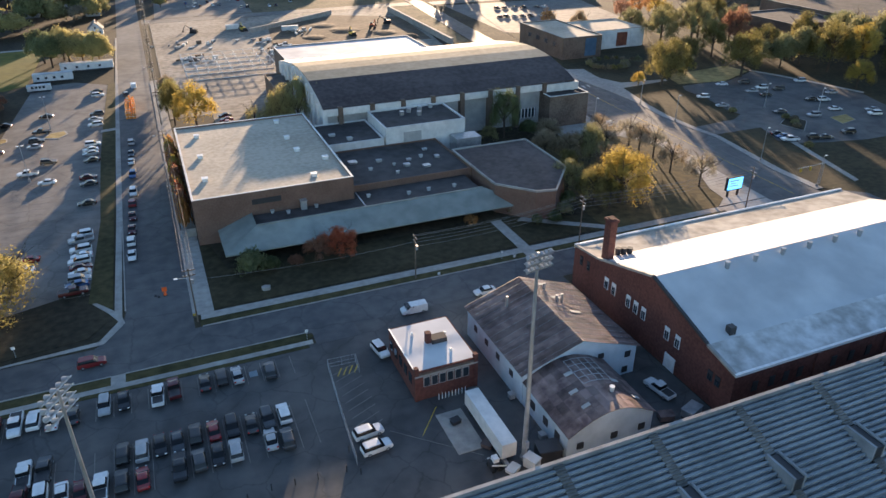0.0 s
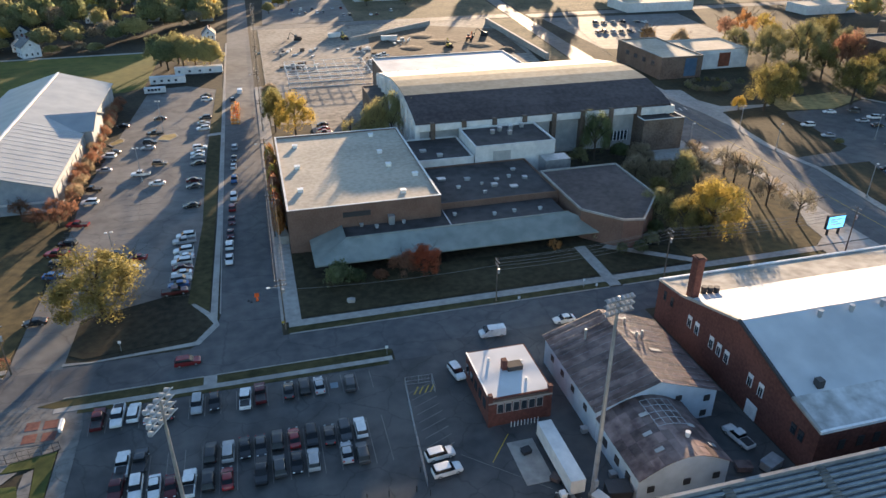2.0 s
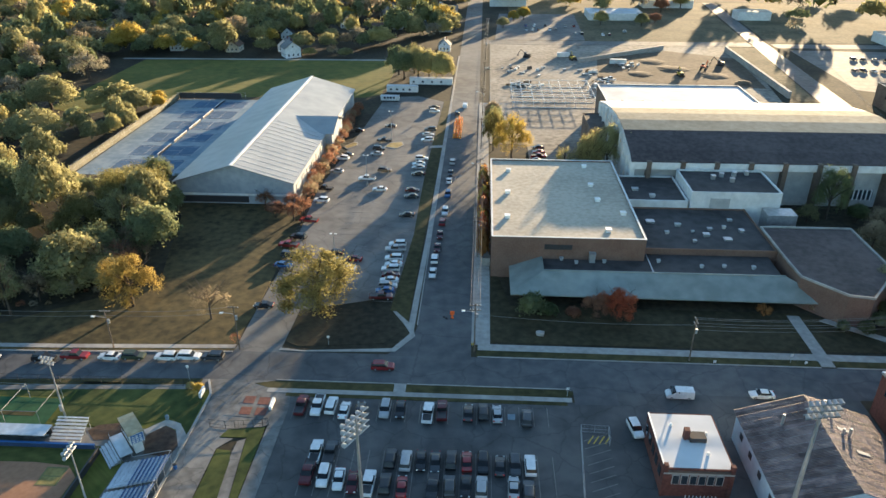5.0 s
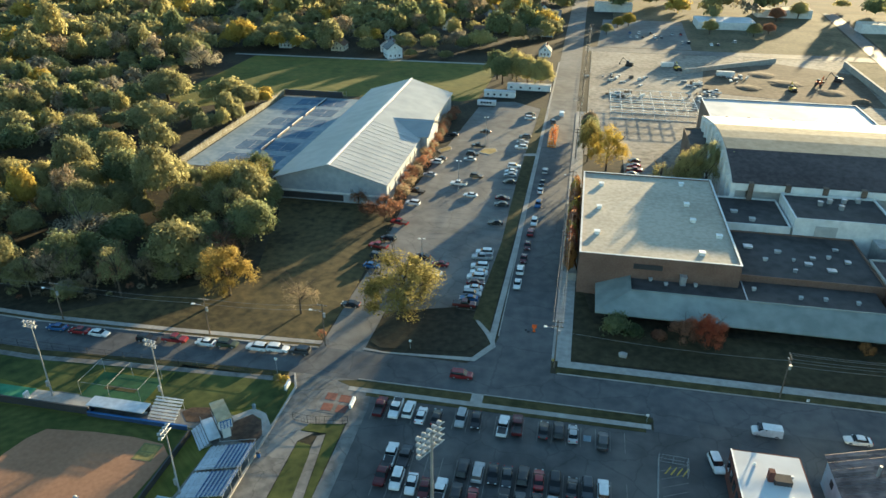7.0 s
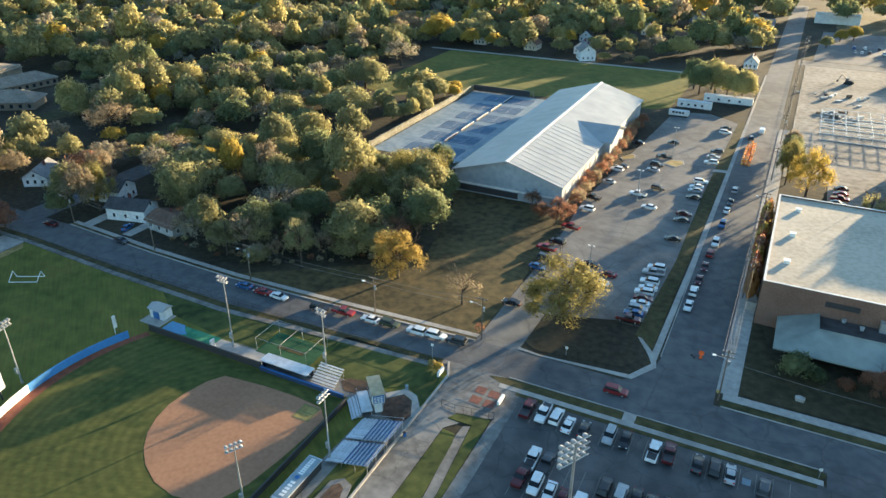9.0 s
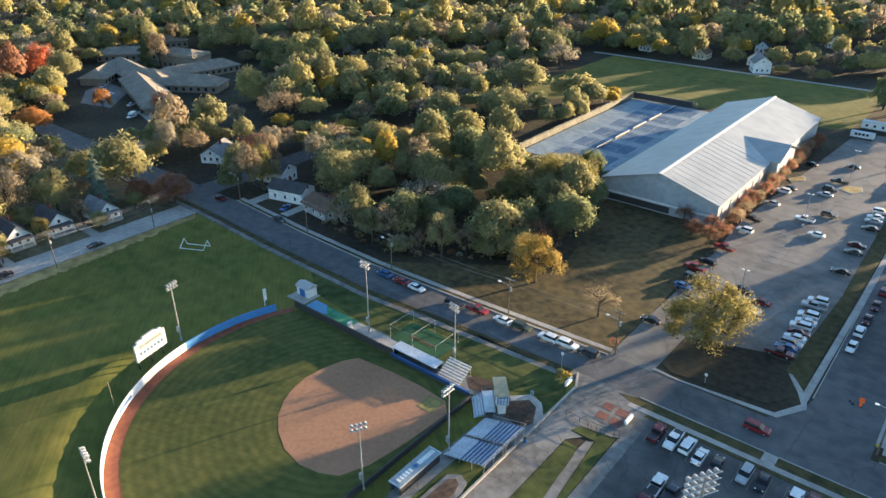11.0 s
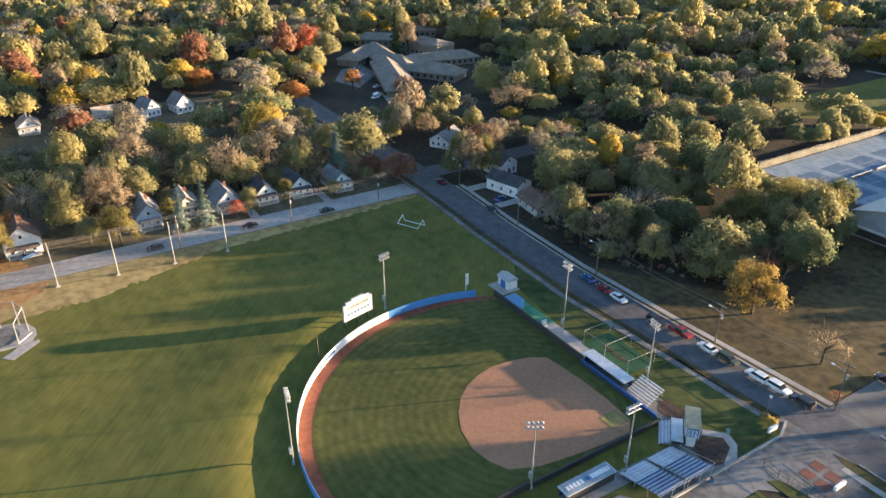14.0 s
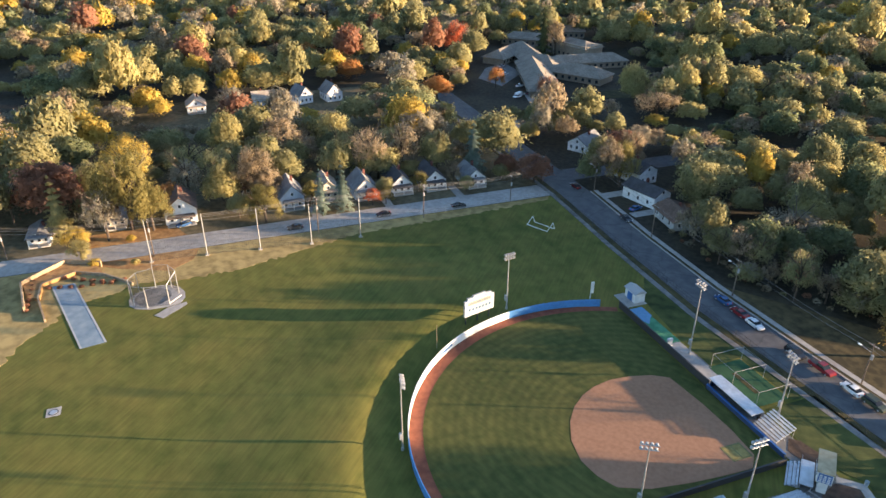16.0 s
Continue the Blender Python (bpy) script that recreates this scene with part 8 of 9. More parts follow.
def wire(a, b, sag=0.6):
    bm = bmesh.new()
    a, b = Vector(a), Vector(b)
    pts = [a.lerp(b, t / 8) - Vector((0, 0, sag * 4 * (t / 8) * (1 - t / 8))) for t in range(9)]
    side = Vector((a.y - b.y, b.x - a.x, 0)).normalized() * 0.032
    rings = [[bm.verts.new(p + o) for o in (side, Vector((0, 0, 0.032)), -side, Vector((0, 0, -0.032)))] for p in pts]
    for p, q in zip(rings, rings[1:]):
        for i in range(4):
            bm.faces.new((p[i], p[(i + 1) % 4], q[(i + 1) % 4], q[i]))
    tagged(part("power_line", bm, wire_black), "thin sagging overhead power line", "wire", "overhead lines")


line = [(45.0, 123.6, 10.4), (86.2, 123.8, 12.2), (136.1, 123.2, 12.0)]
for x, y, h in line:
    utility_pole(x, y, h)
for (xa, ya, ha), (xb, yb, hb) in zip(line, line[1:]):
    for o, dz in ((-1.0, 0.3), (0.4, 0.3), (1.0, 0.3), (0, 1.6), (0.1, 2.6)):
        wire((xa, ya + o, ha - dz), (xb, yb + o, hb - dz), 0.9)
a_line = [(-0.2, 124.5, 12.0), (-0.1, 168, 12.0), (0.1, 212, 12.0), (0.3, 256, 12.0), (0.6, 300, 12.0), (1.2, 350, 12.0), (1.8, 410, 12.0), (3, 480, 12.0)]
for i, (x, y, h) in enumerate(a_line):
    utility_pole(x, y, h, "wooden utility pole at the kerb of the side street", 2, "y", i in (0, 2, 4))
for (xa, ya, ha), (xb, yb, hb) in zip(a_line, a_line[1:]):
    for o, dz in ((-1.0, 0.3), (-0.4, 0.3), (1.0, 0.3), (0.5, 1.4), (0, 2.8)):
        wire((xa + o, ya, ha - dz), (xb + o, yb, hb - dz), 0.8)
wire((-0.2, 124.5, 9.5), (45.0, 123.6, 9.0), 0.8)
back = [(-198, -50.3, 9.0), (-186.2, -13, 11.0), (-185.6, 32, 11.0), (-185.0, 64.1, 10.8), (-188.2, 94.5, 8.6), (-198.0, 110.5, 10.0)]
for x, y, h in back:
    utility_pole(x, y, h, "wooden utility pole beside the back street", 1, "y")
for (xa, ya, ha), (xb, yb, hb) in zip(back, back[1:]):
    for o, dz in ((-1.0, 0.2), (0, 0.2), (1.0, 0.2), (0, 1.6)):
        wire((xa + o, ya, ha - dz), (xb + o, yb, hb - dz), 0.7)
wood_line = [(-50.8, 122.6, 11.0), (-78.2, 121.6, 9.8), (-115.2, 120.6, 10.2), (-150, 121.4, 10.0), (-186, 124, 10.0)]
for i, (x, y, h) in enumerate(wood_line):
    utility_pole(x, y, h, "wooden utility pole with a street lamp beside parked cars", 1, "y", True)
for (xa, ya, ha), (xb, yb, hb) in zip(wood_line, wood_line[1:]):
    for dz in (0.2, 1.4):
        wire((xa, ya, ha - dz), (xb, yb, hb - dz), 0.7)
for x0 in (133.9, 134.6, 135.3):
    wire((x0, 123, 11.2), (x0 + 18, 280, 12), 1.5)
    wire((x0 + 18, 280, 12), (x0 + 60, 470, 12), 2)


lamp_shell = paint("grey_lamp_housing", (0.33, 0.34, 0.35), 0.5)


def flood_head(parent, x, y, z, rows, cols, aim, wide=0.75, r=0.33):
    """A rack of floodlights: crossarms, and round lamp housings tipped towards the field."""
    a = Vector((math.cos(radians(aim)), math.sin(radians(aim)), 0))
    s = Vector((-a.y, a.x, 0))
    for i in range(rows):
        zz = z - i * 0.95
        p0, p1 = Vector((x, y, zz)) - s * wide * cols / 2, Vector((x, y, zz)) + s * wide * cols / 2
        part("crossarm", tube(bmesh.new(), p0, p1, 0.07, 0.07, 5), steel, parent)
        for j in range(cols):
            c = Vector((x, y, zz)) + s * wide * (j - (cols - 1) / 2) + a * 0.25
            lamp = part("floodlight", tube(bmesh.new(), c - a * 0.25 + Vector((0, 0, 0.12)), c + a * 0.3 - Vector((0, 0, 0.2)), r * 0.45, r, 10), lamp_shell, parent)
            part("lens", tube(bmesh.new(), c + a * 0.3 - Vector((0, 0, 0.2)), c + a * 0.33 - Vector((0, 0, 0.22)), r * 0.9, r * 0.9, 10), steel, lamp)


def flood_tower(x, y, h, rows, cols, aim, lab, r0=0.45, wide=0.75, r=0.33):
    p = thing("floodlight_tower", lab, "floodlight", x, y, 0, "floodlights")
    part("pole", tube(bmesh.new(), (x, y, -0.2), (x, y, h), r0, r0 * 0.45, 12), steel, p)
    part("base", tube(bmesh.new(), (x, y, -0.1), (x, y, 0.6), r0 * 1.6, r0 * 1.5, 12), concrete, p)
    part("control_box", cube(x - 0.3, x + 0.3, y - r0 - 0.35, y - r0 + 0.05, 2.6, 3.9), steel, p)
    flood_head(p, x, y, h - 0.1, rows, cols, aim, wide, r)


flood_tower(-13.6, 62.6, 34.4, 4, 5, 150, "tall steel floodlight tower in the car park", 0.34, 0.92, 0.34)
flood_tower(41.2, 67.6, 35.2, 3, 6, -80, "tall steel floodlight tower beside the arched shed", 0.42, 0.74, 0.36)
for x, y, h, aim in ((-98.8, 95.4, 18.0, -90), (-76.1, 98.4, 14.6, -100), (-128.9, 66.0, 15.0, 10), (-92.1, 28.8, 15.8, 80), (-60.2, 76.6, 14.4, 180), (-65.8, 60.5, 14.0, 150)):
    flood_tower(x, y, h, 2, 4, aim, "slim steel floodlight pole beside the softball field", 0.19, 0.75, 0.32)


def lot_lamp(x, y, h, lab="twin-headed grey lamp post in the car park", two=True):
    p = thing("lamp_post", lab, "lamp", x, y, 0, "lamp posts")
    part("pole", tube(bmesh.new(), (x, y, 0), (x, y, h), 0.13, 0.08, 8), steel, p)
    part("base", tube(bmesh.new(), (x, y, 0), (x, y, 0.8), 0.35, 0.35, 10), concrete, p)
    for s in ((-1, 1) if two else (1,)):
        part("lamp_head", cube(x + s * 0.3 - 0.3 + (0.3 if s > 0 else -0.3), x + s * 0.3 + 0.3 + (0.3 if s > 0 else -0.3), y - 0.22, y + 0.22, h - 0.05, h + 0.14), white_paint, p)


for x, y, h in ((-36.7, 158.6, 10.5), (-37.3, 217, 10.6), (-34.6, 263, 12.0)):
    lot_lamp(x, y, h)
for x, y, h in ((167.2, 189.8, 9.2), (166.4, 149, 10.2), (165.7, 127.5, 9.0), (208, 190, 9), (139.6, 198.7, 9), (169, 212.2, 9), (221.2, 177.6, 9)):
    lot_lamp(x, y, h, "slim grey street lamp beside the avenue", False)

signal = thing("traffic_signal", "traffic signal mast with yellow signal heads", "traffic light", 168, 128.7, 0)
part("pole", tube(bmesh.new(), (168, 128.7, 0), (168, 128.7, 7.2), 0.14, 0.1, 8), steel, signal)
part("mast_arm", tube(bmesh.new(), (168, 128.7, 6.2), (157, 127.5, 6.6), 0.1, 0.06, 6), steel, signal)
for x in (158, 161.5):
    part("signal_head", cube(x - 0.2, x + 0.2, 127.3, 127.7, 5.5, 6.5), yellow_paint, signal)

screen = bpy.data.materials.new("lit_screen")
screen.use_nodes = True
sb = screen.node_tree.nodes["Principled BSDF"]
sb.inputs["Base Color"].default_value = (0.05, 0.25, 0.6, 1)
sb.inputs["Emission Color"].default_value = (0.12, 0.48, 0.95, 1)
sb.inputs["Emission Strength"].default_value = 0.9
sign = thing("digital_sign", "lit blue digital sign on dark legs at the corner", "sign", 139.4, 131, 0)
part("cabinet", cube(136.6, 142.0, 131.2, 131.9, 1.9, 5.7), dark_trim, sign)
part("screen", cube(136.9, 141.7, 131.1, 131.2, 2.2, 5.4), screen, sign, "glowing blue screen")
for k, (x0, x1, z) in enumerate(((137.3, 140.6, 4.5), (137.3, 139.8, 3.8), (137.3, 140.9, 3.1))):
    part("lettering_bar", cube(x0, x1, 131.06, 131.1, z, z + 0.35), white_paint, sign)
for x in (137.6, 141.0):
    part("leg", cube(x - 0.2, x + 0.2, 131.3, 131.8, 0, 1.9), dark_trim, sign)

# street clutter
barrier = thing("traffic_cone", "orange road-work marker on the side street", "cone", -5.5, 137.4, 0)
part("cone", tube(bmesh.new(), (-5.5, 137.4, 0.08), (-5.5, 137.4, 1.1), 0.36, 0.1, 12), orange_plastic, barrier)
part("sign_board", cube(-6.0, -5.0, 137.35, 137.45, 0.9, 1.9), orange_plastic, barrier)
part("base", cube(-5.9, -5.1, 137.0, 137.8, 0.03, 0.09), black, barrier)
for x, y in ((-6.8, 137.0), (-7.4, 137.6)):
    c = thing("traffic_cone", "small dark road-work base on the side street", "cone", x, y, 0, "road cones")
    part("base", cube(x - 0.25, x + 0.25, y - 0.25, y + 0.25, 0.03, 0.1), black, c)
    part("cone", tube(bmesh.new(), (x, y, 0.1), (x, y, 0.5), 0.14, 0.05, 8), dark_trim, c)
barrel_rng = random.Random(8)
for k in range(54):
    tier = k // 33
    i = k if tier == 0 else (k - 33) * 33 // 21
    x, y, z = -10.4 + (i % 3) * 1.2 + barrel_rng.uniform(-0.15, 0.15), 268 + (i // 3) * 2.2 + barrel_rng.uniform(-0.3, 0.3), tier * 1.35
    c = thing("traffic_barrel", "orange road-work barrel stacked beside the side street", "barrel", x, y, z, "road barrels")
    part("barrel", tube(bmesh.new(), (x, y, z + 0.05), (x, y, z + 1.4), 0.5, 0.4, 10), barrel_orange, c)
    part("band", tube(bmesh.new(), (x, y, z + 0.8), (x, y, z + 1.0), 0.46, 0.44, 10), white_paint, c)
for x, y, h, m in ((-31.9, 125.2, 2.4, white_paint), (50.1, 122.9, 0.8, white_paint), (68.9, 123.4, 0.9, white_paint), (18.2, 110.4, 2.2, white_paint), (-0.6, 126.4, 0.9, yellow_paint), (-57.2, 110.8, 4.2, white_paint), (66, 124, 2.2, white_paint)):
    s = thing("street_sign", "small street sign on a thin post", "sign", x, y, 0, "street signs")
    part("post", tube(bmesh.new(), (x, y, 0), (x, y, h), 0.05, 0.05, 6), steel, s)
    part("plate", cube(x - 0.28, x + 0.28, y - 0.03, y + 0.03, h - 0.6, h), m, s)
for x, y in ((1.8, 75.4), (5.2, 76.0), (8.5, 75.7), (11.8, 75.5), (16.0, 75.3), (17.4, 79), (17.8, 74)):
    s = tagged(part("bollard", tube(bmesh.new(), (x, y, 0), (x, y, 1.3), 0.09, 0.09, 8), dark_trim), "dark steel bollard at the car park edge", "bollard", "bollards")
tagged(part("boulder", prism([(13.6, 131), (15, 130.8), (15.3, 131.8), (14.2, 132.3), (13.4, 131.8)], 0, 0.8), concrete), "pale landscape boulder on the lawn", "rock")
mesh_fence("lot_fence", [(19.6, 100.2), (18.6, 88), (17.8, 76)], 1.8, "dark chain-link fence beside the white vans", 3)
mesh_fence("pen_fence", [(19.6, 100.4), (24.6, 100.2), (24.4, 97)], 1.8, "small fenced corner of the yard", 2)

# painted lines
def line_strip(x0, y0, x1, y1, w=0.12, m=line_white, z=0.055):
    d = Vector((x1 - x0, y1 - y0)).normalized()
    n = Vector((-d.y, d.x)) * w / 2
    sheet("marking", [(x0 - n.x, y0 - n.y), (x1 - n.x, y1 - n.y), (x1 + n.x, y1 + n.y), (x0 + n.x, y0 + n.y)], z, m, "worn painted marking")
lot_line = mat("faded_bay_line", (0.16, 0.155, 0.145), (0.24, 0.23, 0.21), 0.9, 0.3, 0.9)
for k in range(19):
    x = -34.3 + k * 2.68
    line_strip(x, 101.2, x, 106.6, 0.12, lot_line)
    if k > 1:
        line_strip(x, 82.6, x, 93.6, 0.12, lot_line)
for k in range(52):
    y = 143.8 + k * 2.72
    line_strip(-24.8, y, -19.6 + k * 0.035, y, 0.12, lot_line)
    if k < 45:
        line_strip(-53, y + 16, -48, y + 16.6, 0.12, lot_line)
for k in range(30):
    line_strip(-40.5, 157 + k * 2.72 * 1.4, -30.8, 157 + k * 2.72 * 1.4, 0.12, lot_line)
for k in range(9):
    line_strip(19.9, 82 + k * 2.0, 24.4, 84 + k * 2.0, 0.14, lot_line)
for k in range(4):
    line_strip(20.6 + k, 97.4, 21.8 + k, 99.4, 0.2, yellow_paint)
line_strip(29, 78, 33.5, 83.5, 0.12, yellow_paint)
line_strip(24.6, 81, 36, 70.5, 0.1, lot_line)
tagged(sheet("bay_symbol", rect(6.4, 7.8, 103.0, 104.6), 0.06, court_light, "faded blue accessible bay symbol"), "")
for k in range(7):
    line_strip(149.5 + k * 2.5, 236.5 + k * 0.5, 150.1 + k * 2.5, 240 + k * 0.5, 0.7)
for x, m in ((152.4, lot_line), (156.6, yellow_paint), (161.4, lot_line)):
    line_strip(x - 0.6, 126, x, 160, 0.14, m)
    line_strip(x, 160, x + 1.2, 205, 0.14, m)
    line_strip(x + 1.2, 205, x + 2.4, 236, 0.14, m)


# ---- yards and loose things ----
junk_rng = random.Random(3)


def crate(name, x, y, w, d, h, m, lab, cat, turn=0, group=""):
    t = thing(name, lab, cat, 0, 0, 0, group)
    bm = cube(-w / 2, w / 2, -d / 2, d / 2, 0.15, h)
    bmesh.ops.bevel(bm, geom=list(bm.edges), offset=min(w, d, h) * 0.08, segments=1, affect="EDGES")
    part("body", bm, m, t)
    part("base", cube(-w / 2 + 0.1, w / 2 - 0.1, -d / 2 + 0.1, d / 2 - 0.1, 0, 0.16), dark_trim, t)
    part("lid", cube(-w / 2 - 0.05, w / 2 + 0.05, -d / 2 - 0.05, d / 2 + 0.05, h, h + 0.08), m, t)
    t.matrix_world = pose(x, y, 0.03, 0, 0, turn)
    return t


crate("dumpster", 70.6, 65.6, 3.2, 2.0, 1.7, steel, "grey metal dumpster beside the brick hall", "dumpster", 20)
crate("dumpster", 66.2, 66.4, 2.4, 1.6, 1.2, rust_roof, "rusty skip bin in the yard", "dumpster", -15)
crate("pallet_stack", 38.6, 69.6, 1.6, 1.4, 1.0, wood, "stack of weathered wooden pallets", "pallets", 15)
crate("pallet_stack", 37.2, 72.0, 1.4, 1.6, 0.8, rust_roof, "heap of rusty scrap beside the trailer", "scrap", 40)
crate("cable_reel", 34.8, 78.6, 1.5, 1.2, 0.8, dark_trim, "dark machine parked on the concrete pad", "machine", 10)
crate("flatbed_cart", 38.5, 66.0, 2.0, 1.4, 0.7, wall_white, "white flat cart in the yard", "cart", 30)
crate("generator", 44.6, 66.4, 3.6, 2.6, 2.4, dark_trim, "dark covered generator trailer", "generator", -10)
crate("tank", 41.4, 65.6, 1.6, 2.2, 2.0, wall_white, "white equipment tank standing in the yard", "tank", 25)
crate("air_conditioner", 45.8, 80.5, 1.0, 1.0, 1.1, steel, "grey air-conditioning unit beside the shed", "air conditioner", 0)
crate("air_conditioner", 45.8, 70.2, 1.0, 1.0, 1.1, steel, "grey air-conditioning unit beside the shed", "air conditioner", 0)
loader = thing("skid_loader", "small white and black loader with raised arms", "loader", 36.4, 67.6, 0)
part("body", cube(35.5, 37.1, 66.9, 68.3, 0.4, 1.5), dark_trim, loader)
part("cab", cube(35.9, 36.8, 67.1, 68.1, 1.5, 2.2), white_paint, loader)
for y in (66.8, 68.4):
    part("arm", tube(bmesh.new(), (35.5, y, 1.5), (37.9, y, 0.6), 0.1, 0.1, 6), white_paint, loader)
    for x in (35.8, 36.9):
        part("wheel", tube(bmesh.new(), (x, y - 0.12, 0.42), (x, y + 0.12, 0.42), 0.42, 0.42, 10), black, loader)
part("bucket", cube(37.8, 38.4, 66.8, 68.4, 0.1, 0.7), steel, loader)

# trailers at the end of the long car park
for x0, x1, y0, y1, h in ((-45.5, -30.5, 334, 337, 3.6), (-36, -14.5, 349.5, 352.8, 3.6), (-46.5, -38, 319, 321.8, 2.6)):
    t = thing("site_trailer", "long white site trailer at the car park end", "trailer", (x0 + x1) / 2, y0, 0, "site trailers")
    part("body", cube(x0, x1, y0, y1, 0.7, h), wall_white, t)
    part("roof", cube(x0 - 0.1, x1 + 0.1, y0 - 0.1, y1 + 0.1, h, h + 0.12), roof_white, t)
    part("skirt", cube(x0 + 0.3, x1 - 0.3, y0 + 0.3, y1 - 0.3, 0, 0.7), dark_trim, t)
    for k in range(4):
        part("window", cube(x0 + 1.5 + k * (x1 - x0 - 3) / 4, x0 + 2.5 + k * (x1 - x0 - 3) / 4, y0 - 0.06, y0, 1.6, 2.5), glass, t)
park("-7.2 312 van_white", 0)
park("-352 165 sedan_dark; -343 163 sedan_white; -361 169 sedan_silver; -302 152 van_white; -297 160 sedan_black", 30)

# construction yard
def heap(x, y, r, h, m, lab):
    bm = bmesh.new()
    n = 14
    rings = []
    for k, (rr, zz) in enumerate(((1, 0), (0.75, 0.45), (0.45, 0.8))):
        rings.append([bm.verts.new((x + r * rr * (0.85 + 0.3 * junk_rng.random()) * math.cos(2 * math.pi * i / n), y + r * rr * (0.85 + 0.3 * junk_rng.random()) * math.sin(2 * math.pi * i / n), h * zz)) for i in range(n)])
    top = bm.verts.new((x, y, h))
    for a, b in zip(rings, rings[1:]):
        for i in range(n):
            bm.faces.new((a[i], a[(i + 1) % n], b[(i + 1) % n], b[i]))
    for i in range(n):
        bm.faces.new((rings[-1][i], rings[-1][(i + 1) % n], top))
    tagged(part("mound", bm, m), lab, "heap", "earth heaps")


soil = mat("bare_soil", (0.085, 0.062, 0.042), (0.17, 0.125, 0.085), 0.4, 0.05, 1.0, 0.4)
sheet("bare_earth", [(60, 372), (72, 364), (140, 352), (146, 420), (110, 440), (66, 415)], 0.08, soil, "dark bare soil inside the construction yard")
for a in ((84, 380, 7, 0.8), (104, 392, 9, 1.0), (122, 378, 8, 0.9), (132, 362, 5, 1.6), (96, 410, 8, 0.8)):
    heap(*a, soil, "heap of bare earth in the construction yard")
wall_c = thing("retaining_wall", "long pale concrete retaining wall of the building site", "wall", 145, 390, 0)
part("wall", prism([(143.6, 335), (145, 335), (146.5, 440), (145.1, 440)], 0, 3.2), concrete, wall_c)
part("wall", prism([(54.6, 405), (110, 444), (109.4, 445.2), (54, 406.2)], 0, 2.4), concrete, wall_c)
for k in range(90):
    cx, cy, sx, sy = junk_rng.choice(((24, 386, 12, 7), (58, 372, 5, 14), (80, 398, 10, 6), (20, 352, 8, 5), (60, 352, 6, 4)))
    x, y = junk_rng.gauss(cx, sx * 0.6), junk_rng.gauss(cy, sy * 0.6)
    m = junk_rng.choice((wall_grey, steel, wood, roof_grey, dark_trim, wall_white, wood, steel))
    crate("material_crate", x, y, junk_rng.uniform(0.8, 3.2), junk_rng.uniform(0.5, 1.4), junk_rng.uniform(0.4, 1.5), m, "stacked building material in the construction yard", "materials", junk_rng.uniform(0, 90), "building materials")
frame_ = thing("steel_frame", "bare pale steel framework rising in the construction yard", "framework", 32, 331, 0)
for i in range(9):
    for j in range(5):
        part("column", cube(14 + i * 4.7, 14.14 + i * 4.7, 313 + j * 9, 313.14 + j * 9, 0, 3.6), white_paint, frame_)
for j in range(5):
    part("beam", cube(14, 51.8, 313 + j * 9, 313.16 + j * 9, 3.6, 3.78), white_paint, frame_)
    part("base_rail", cube(14, 51.8, 313 + j * 9, 313.2 + j * 9, 0.05, 0.25), white_paint, frame_)
for i in range(9):
    part("beam", cube(14 + i * 4.7, 14.14 + i * 4.7, 313.2, 349, 3.44, 3.6), white_paint, frame_)
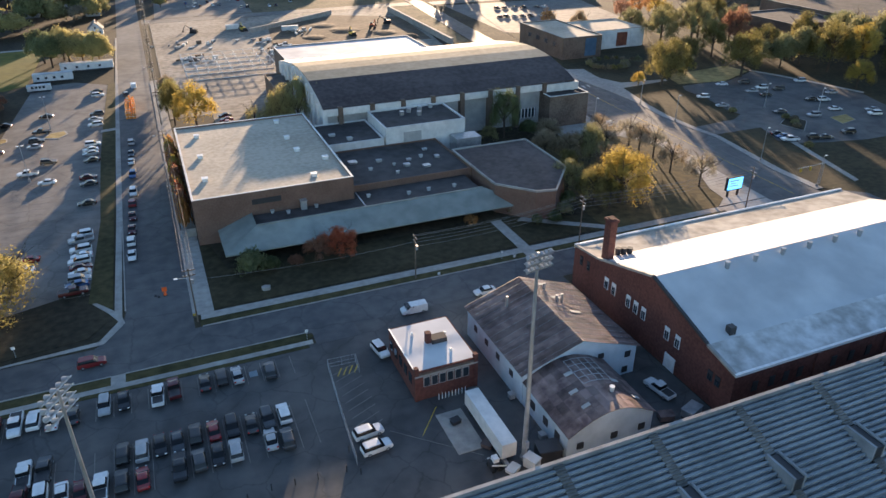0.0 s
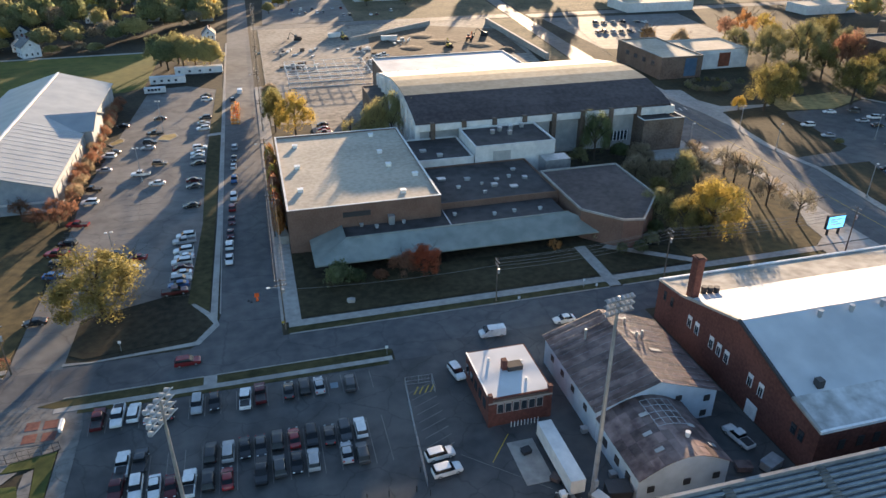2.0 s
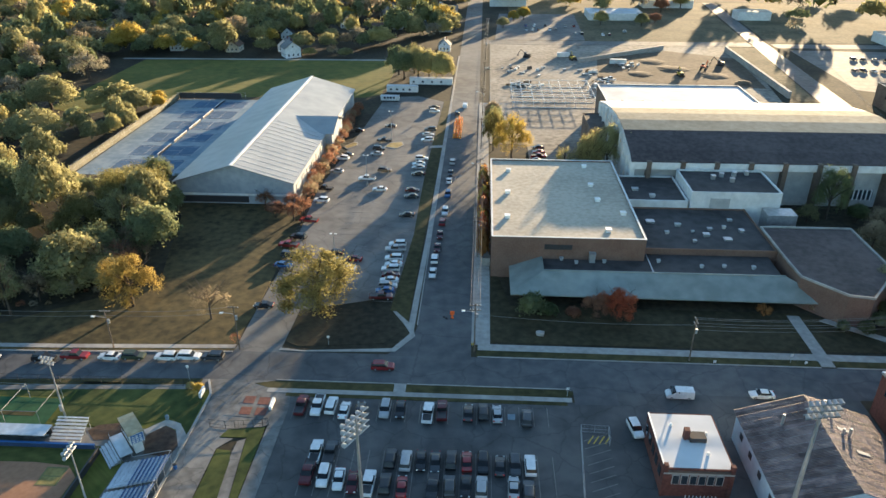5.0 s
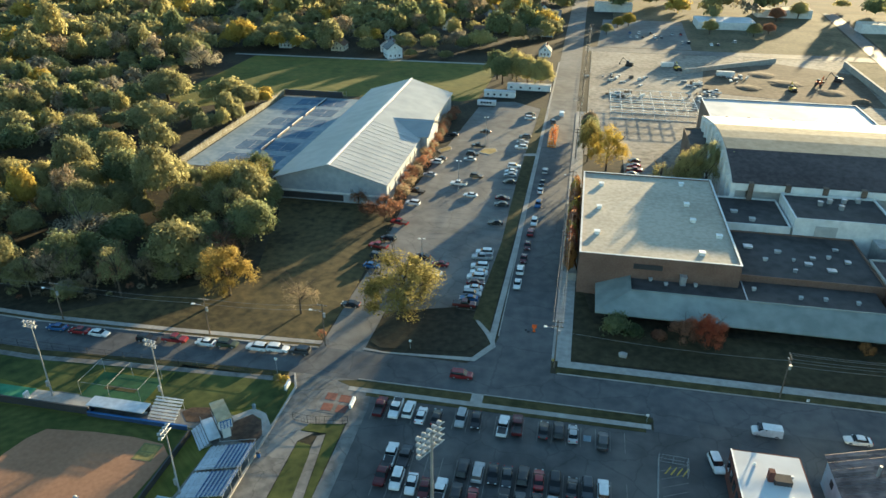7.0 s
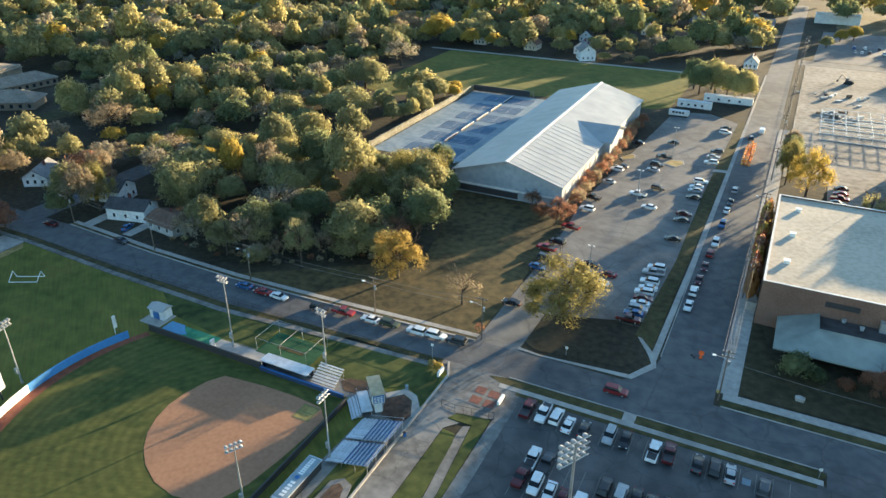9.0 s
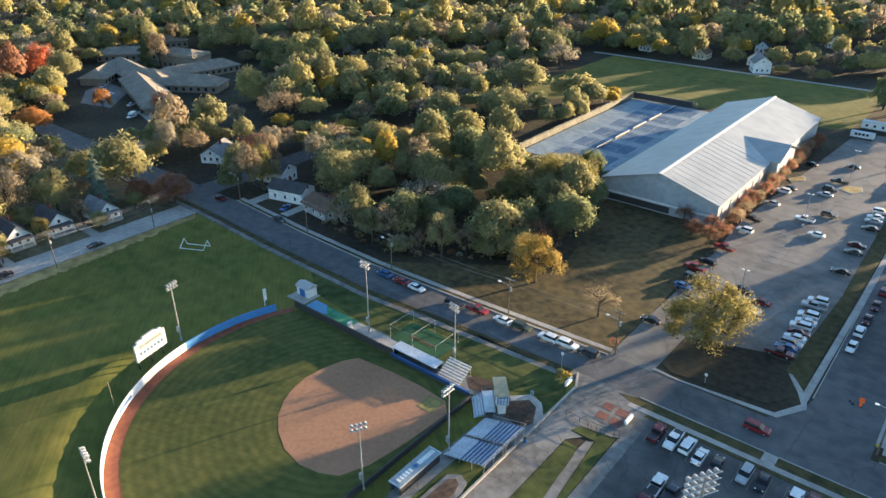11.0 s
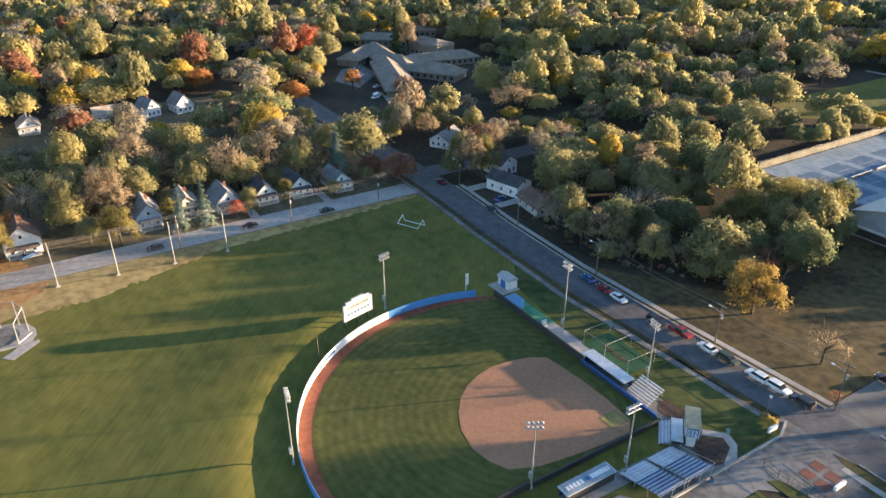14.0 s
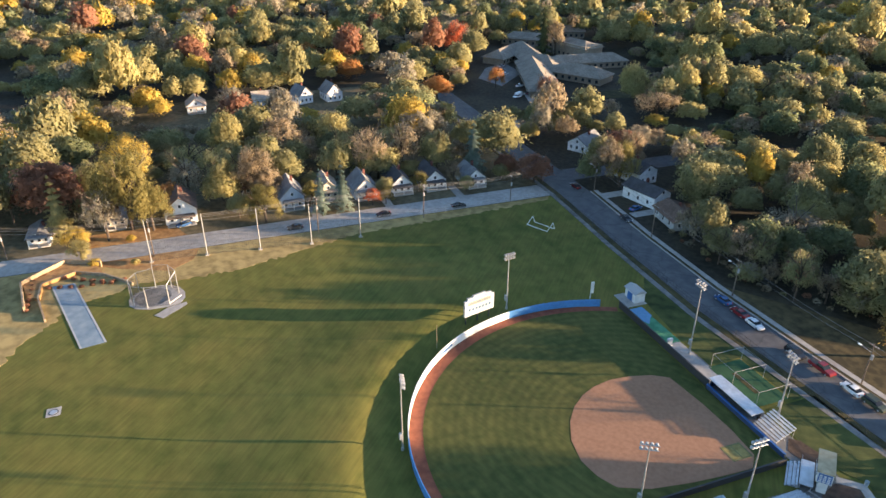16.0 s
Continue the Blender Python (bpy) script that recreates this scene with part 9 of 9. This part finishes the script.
for n_, (x, y, turned) in enumerate(((52, 412, 20), (26, 418, 70), (120, 392, -30), (104, 376, 10), (132, 402, 60))):
    ex = thing("excavator", "yellow-brown and dark tracked excavator in the construction yard", "excavator", 0, 0, 0, "site machines")
    body_mat = (yellow_paint, dark_trim, orange_plastic)[n_ % 3]
    cab = part("cab", cube(-1.4, 1.0, -1.6, 1.6, 1.1, 2.2), body_mat, ex)
    part("cabin", cube(-1.3, 0.0, 0.2, 1.5, 2.2, 3.1), glass, cab)
    part("counterweight", cube(-1.3, 0.9, -2.1, -1.6, 1.1, 2.0), dark_trim, cab)
    for sgn in (-1, 1):
        part("track", extrude_profile([(-2.1, 0.3), (-1.8, 0.02), (1.8, 0.02), (2.1, 0.3), (2.1, 0.7), (1.8, 1.0), (-1.8, 1.0), (-2.1, 0.7)], "x", sgn * 1.2 - 0.3, sgn * 1.2 + 0.3), black, ex)
    part("boom", tube(bmesh.new(), (0.5, 1.2, 1.8), (0.6, 4.2, 4.2), 0.25, 0.2, 6), body_mat, ex)
    part("stick", tube(bmesh.new(), (0.6, 4.2, 4.2), (0.6, 5.8, 1.2), 0.2, 0.15, 6), dark_trim, ex)
    part("bucket", cube(0.1, 1.1, 5.4, 6.2, 0.3, 1.2), dark_trim, ex)
    ex.matrix_world = pose(x, y, 0.04, 0, 0, turned)
for x, y, w_, turned in ((47, 420, 7.0, 4), (76, 404, 9.0, -3)):
    crate("site_container", x, y, w_, 2.4, 2.5, wall_white, "white site container in the construction yard", "container", turned)
park("62 362 pickup_white; 66 366 pickup_white; 57 346 suv_white", 40)
park("200 392 sedan_dark; 204 391 suv_black; 209 390 sedan_silver; 214 389 sedan_dark; 219 388 suv_dark; 226 387 sedan_white; 231 386 sedan_dark; 212 420 suv_dark; 217 419 sedan_black; 223 418 sedan_silver; 229 417 suv_black; 238 415 sedan_dark; 243 414 sedan_white", 12)
mesh_fence("site_fence", [(3.8, 262), (4.2, 340), (4.6, 452)], 2.0, "chain-link fence along the construction yard", 6)
for k in range(15):
    x, y = -181.5 + 6.6 * math.cos(2.5 + k * 0.2), -35 + 0.95 * k
    bush(-166.5 - min(k, 7) * 2.4 + max(0, k - 7) * 1.3, -41.5 + max(0, k - 6) * 2.3, 0.9, "rust", k, "low rust-coloured shrub in the terrace bed")
for k in range(10):
    bush(-176 + k * 0.3 - abs(k - 5) * 0.4, -42.6 + k * 2.5, 0.8, "rust", k, "low rust-coloured shrub in the terrace bed")
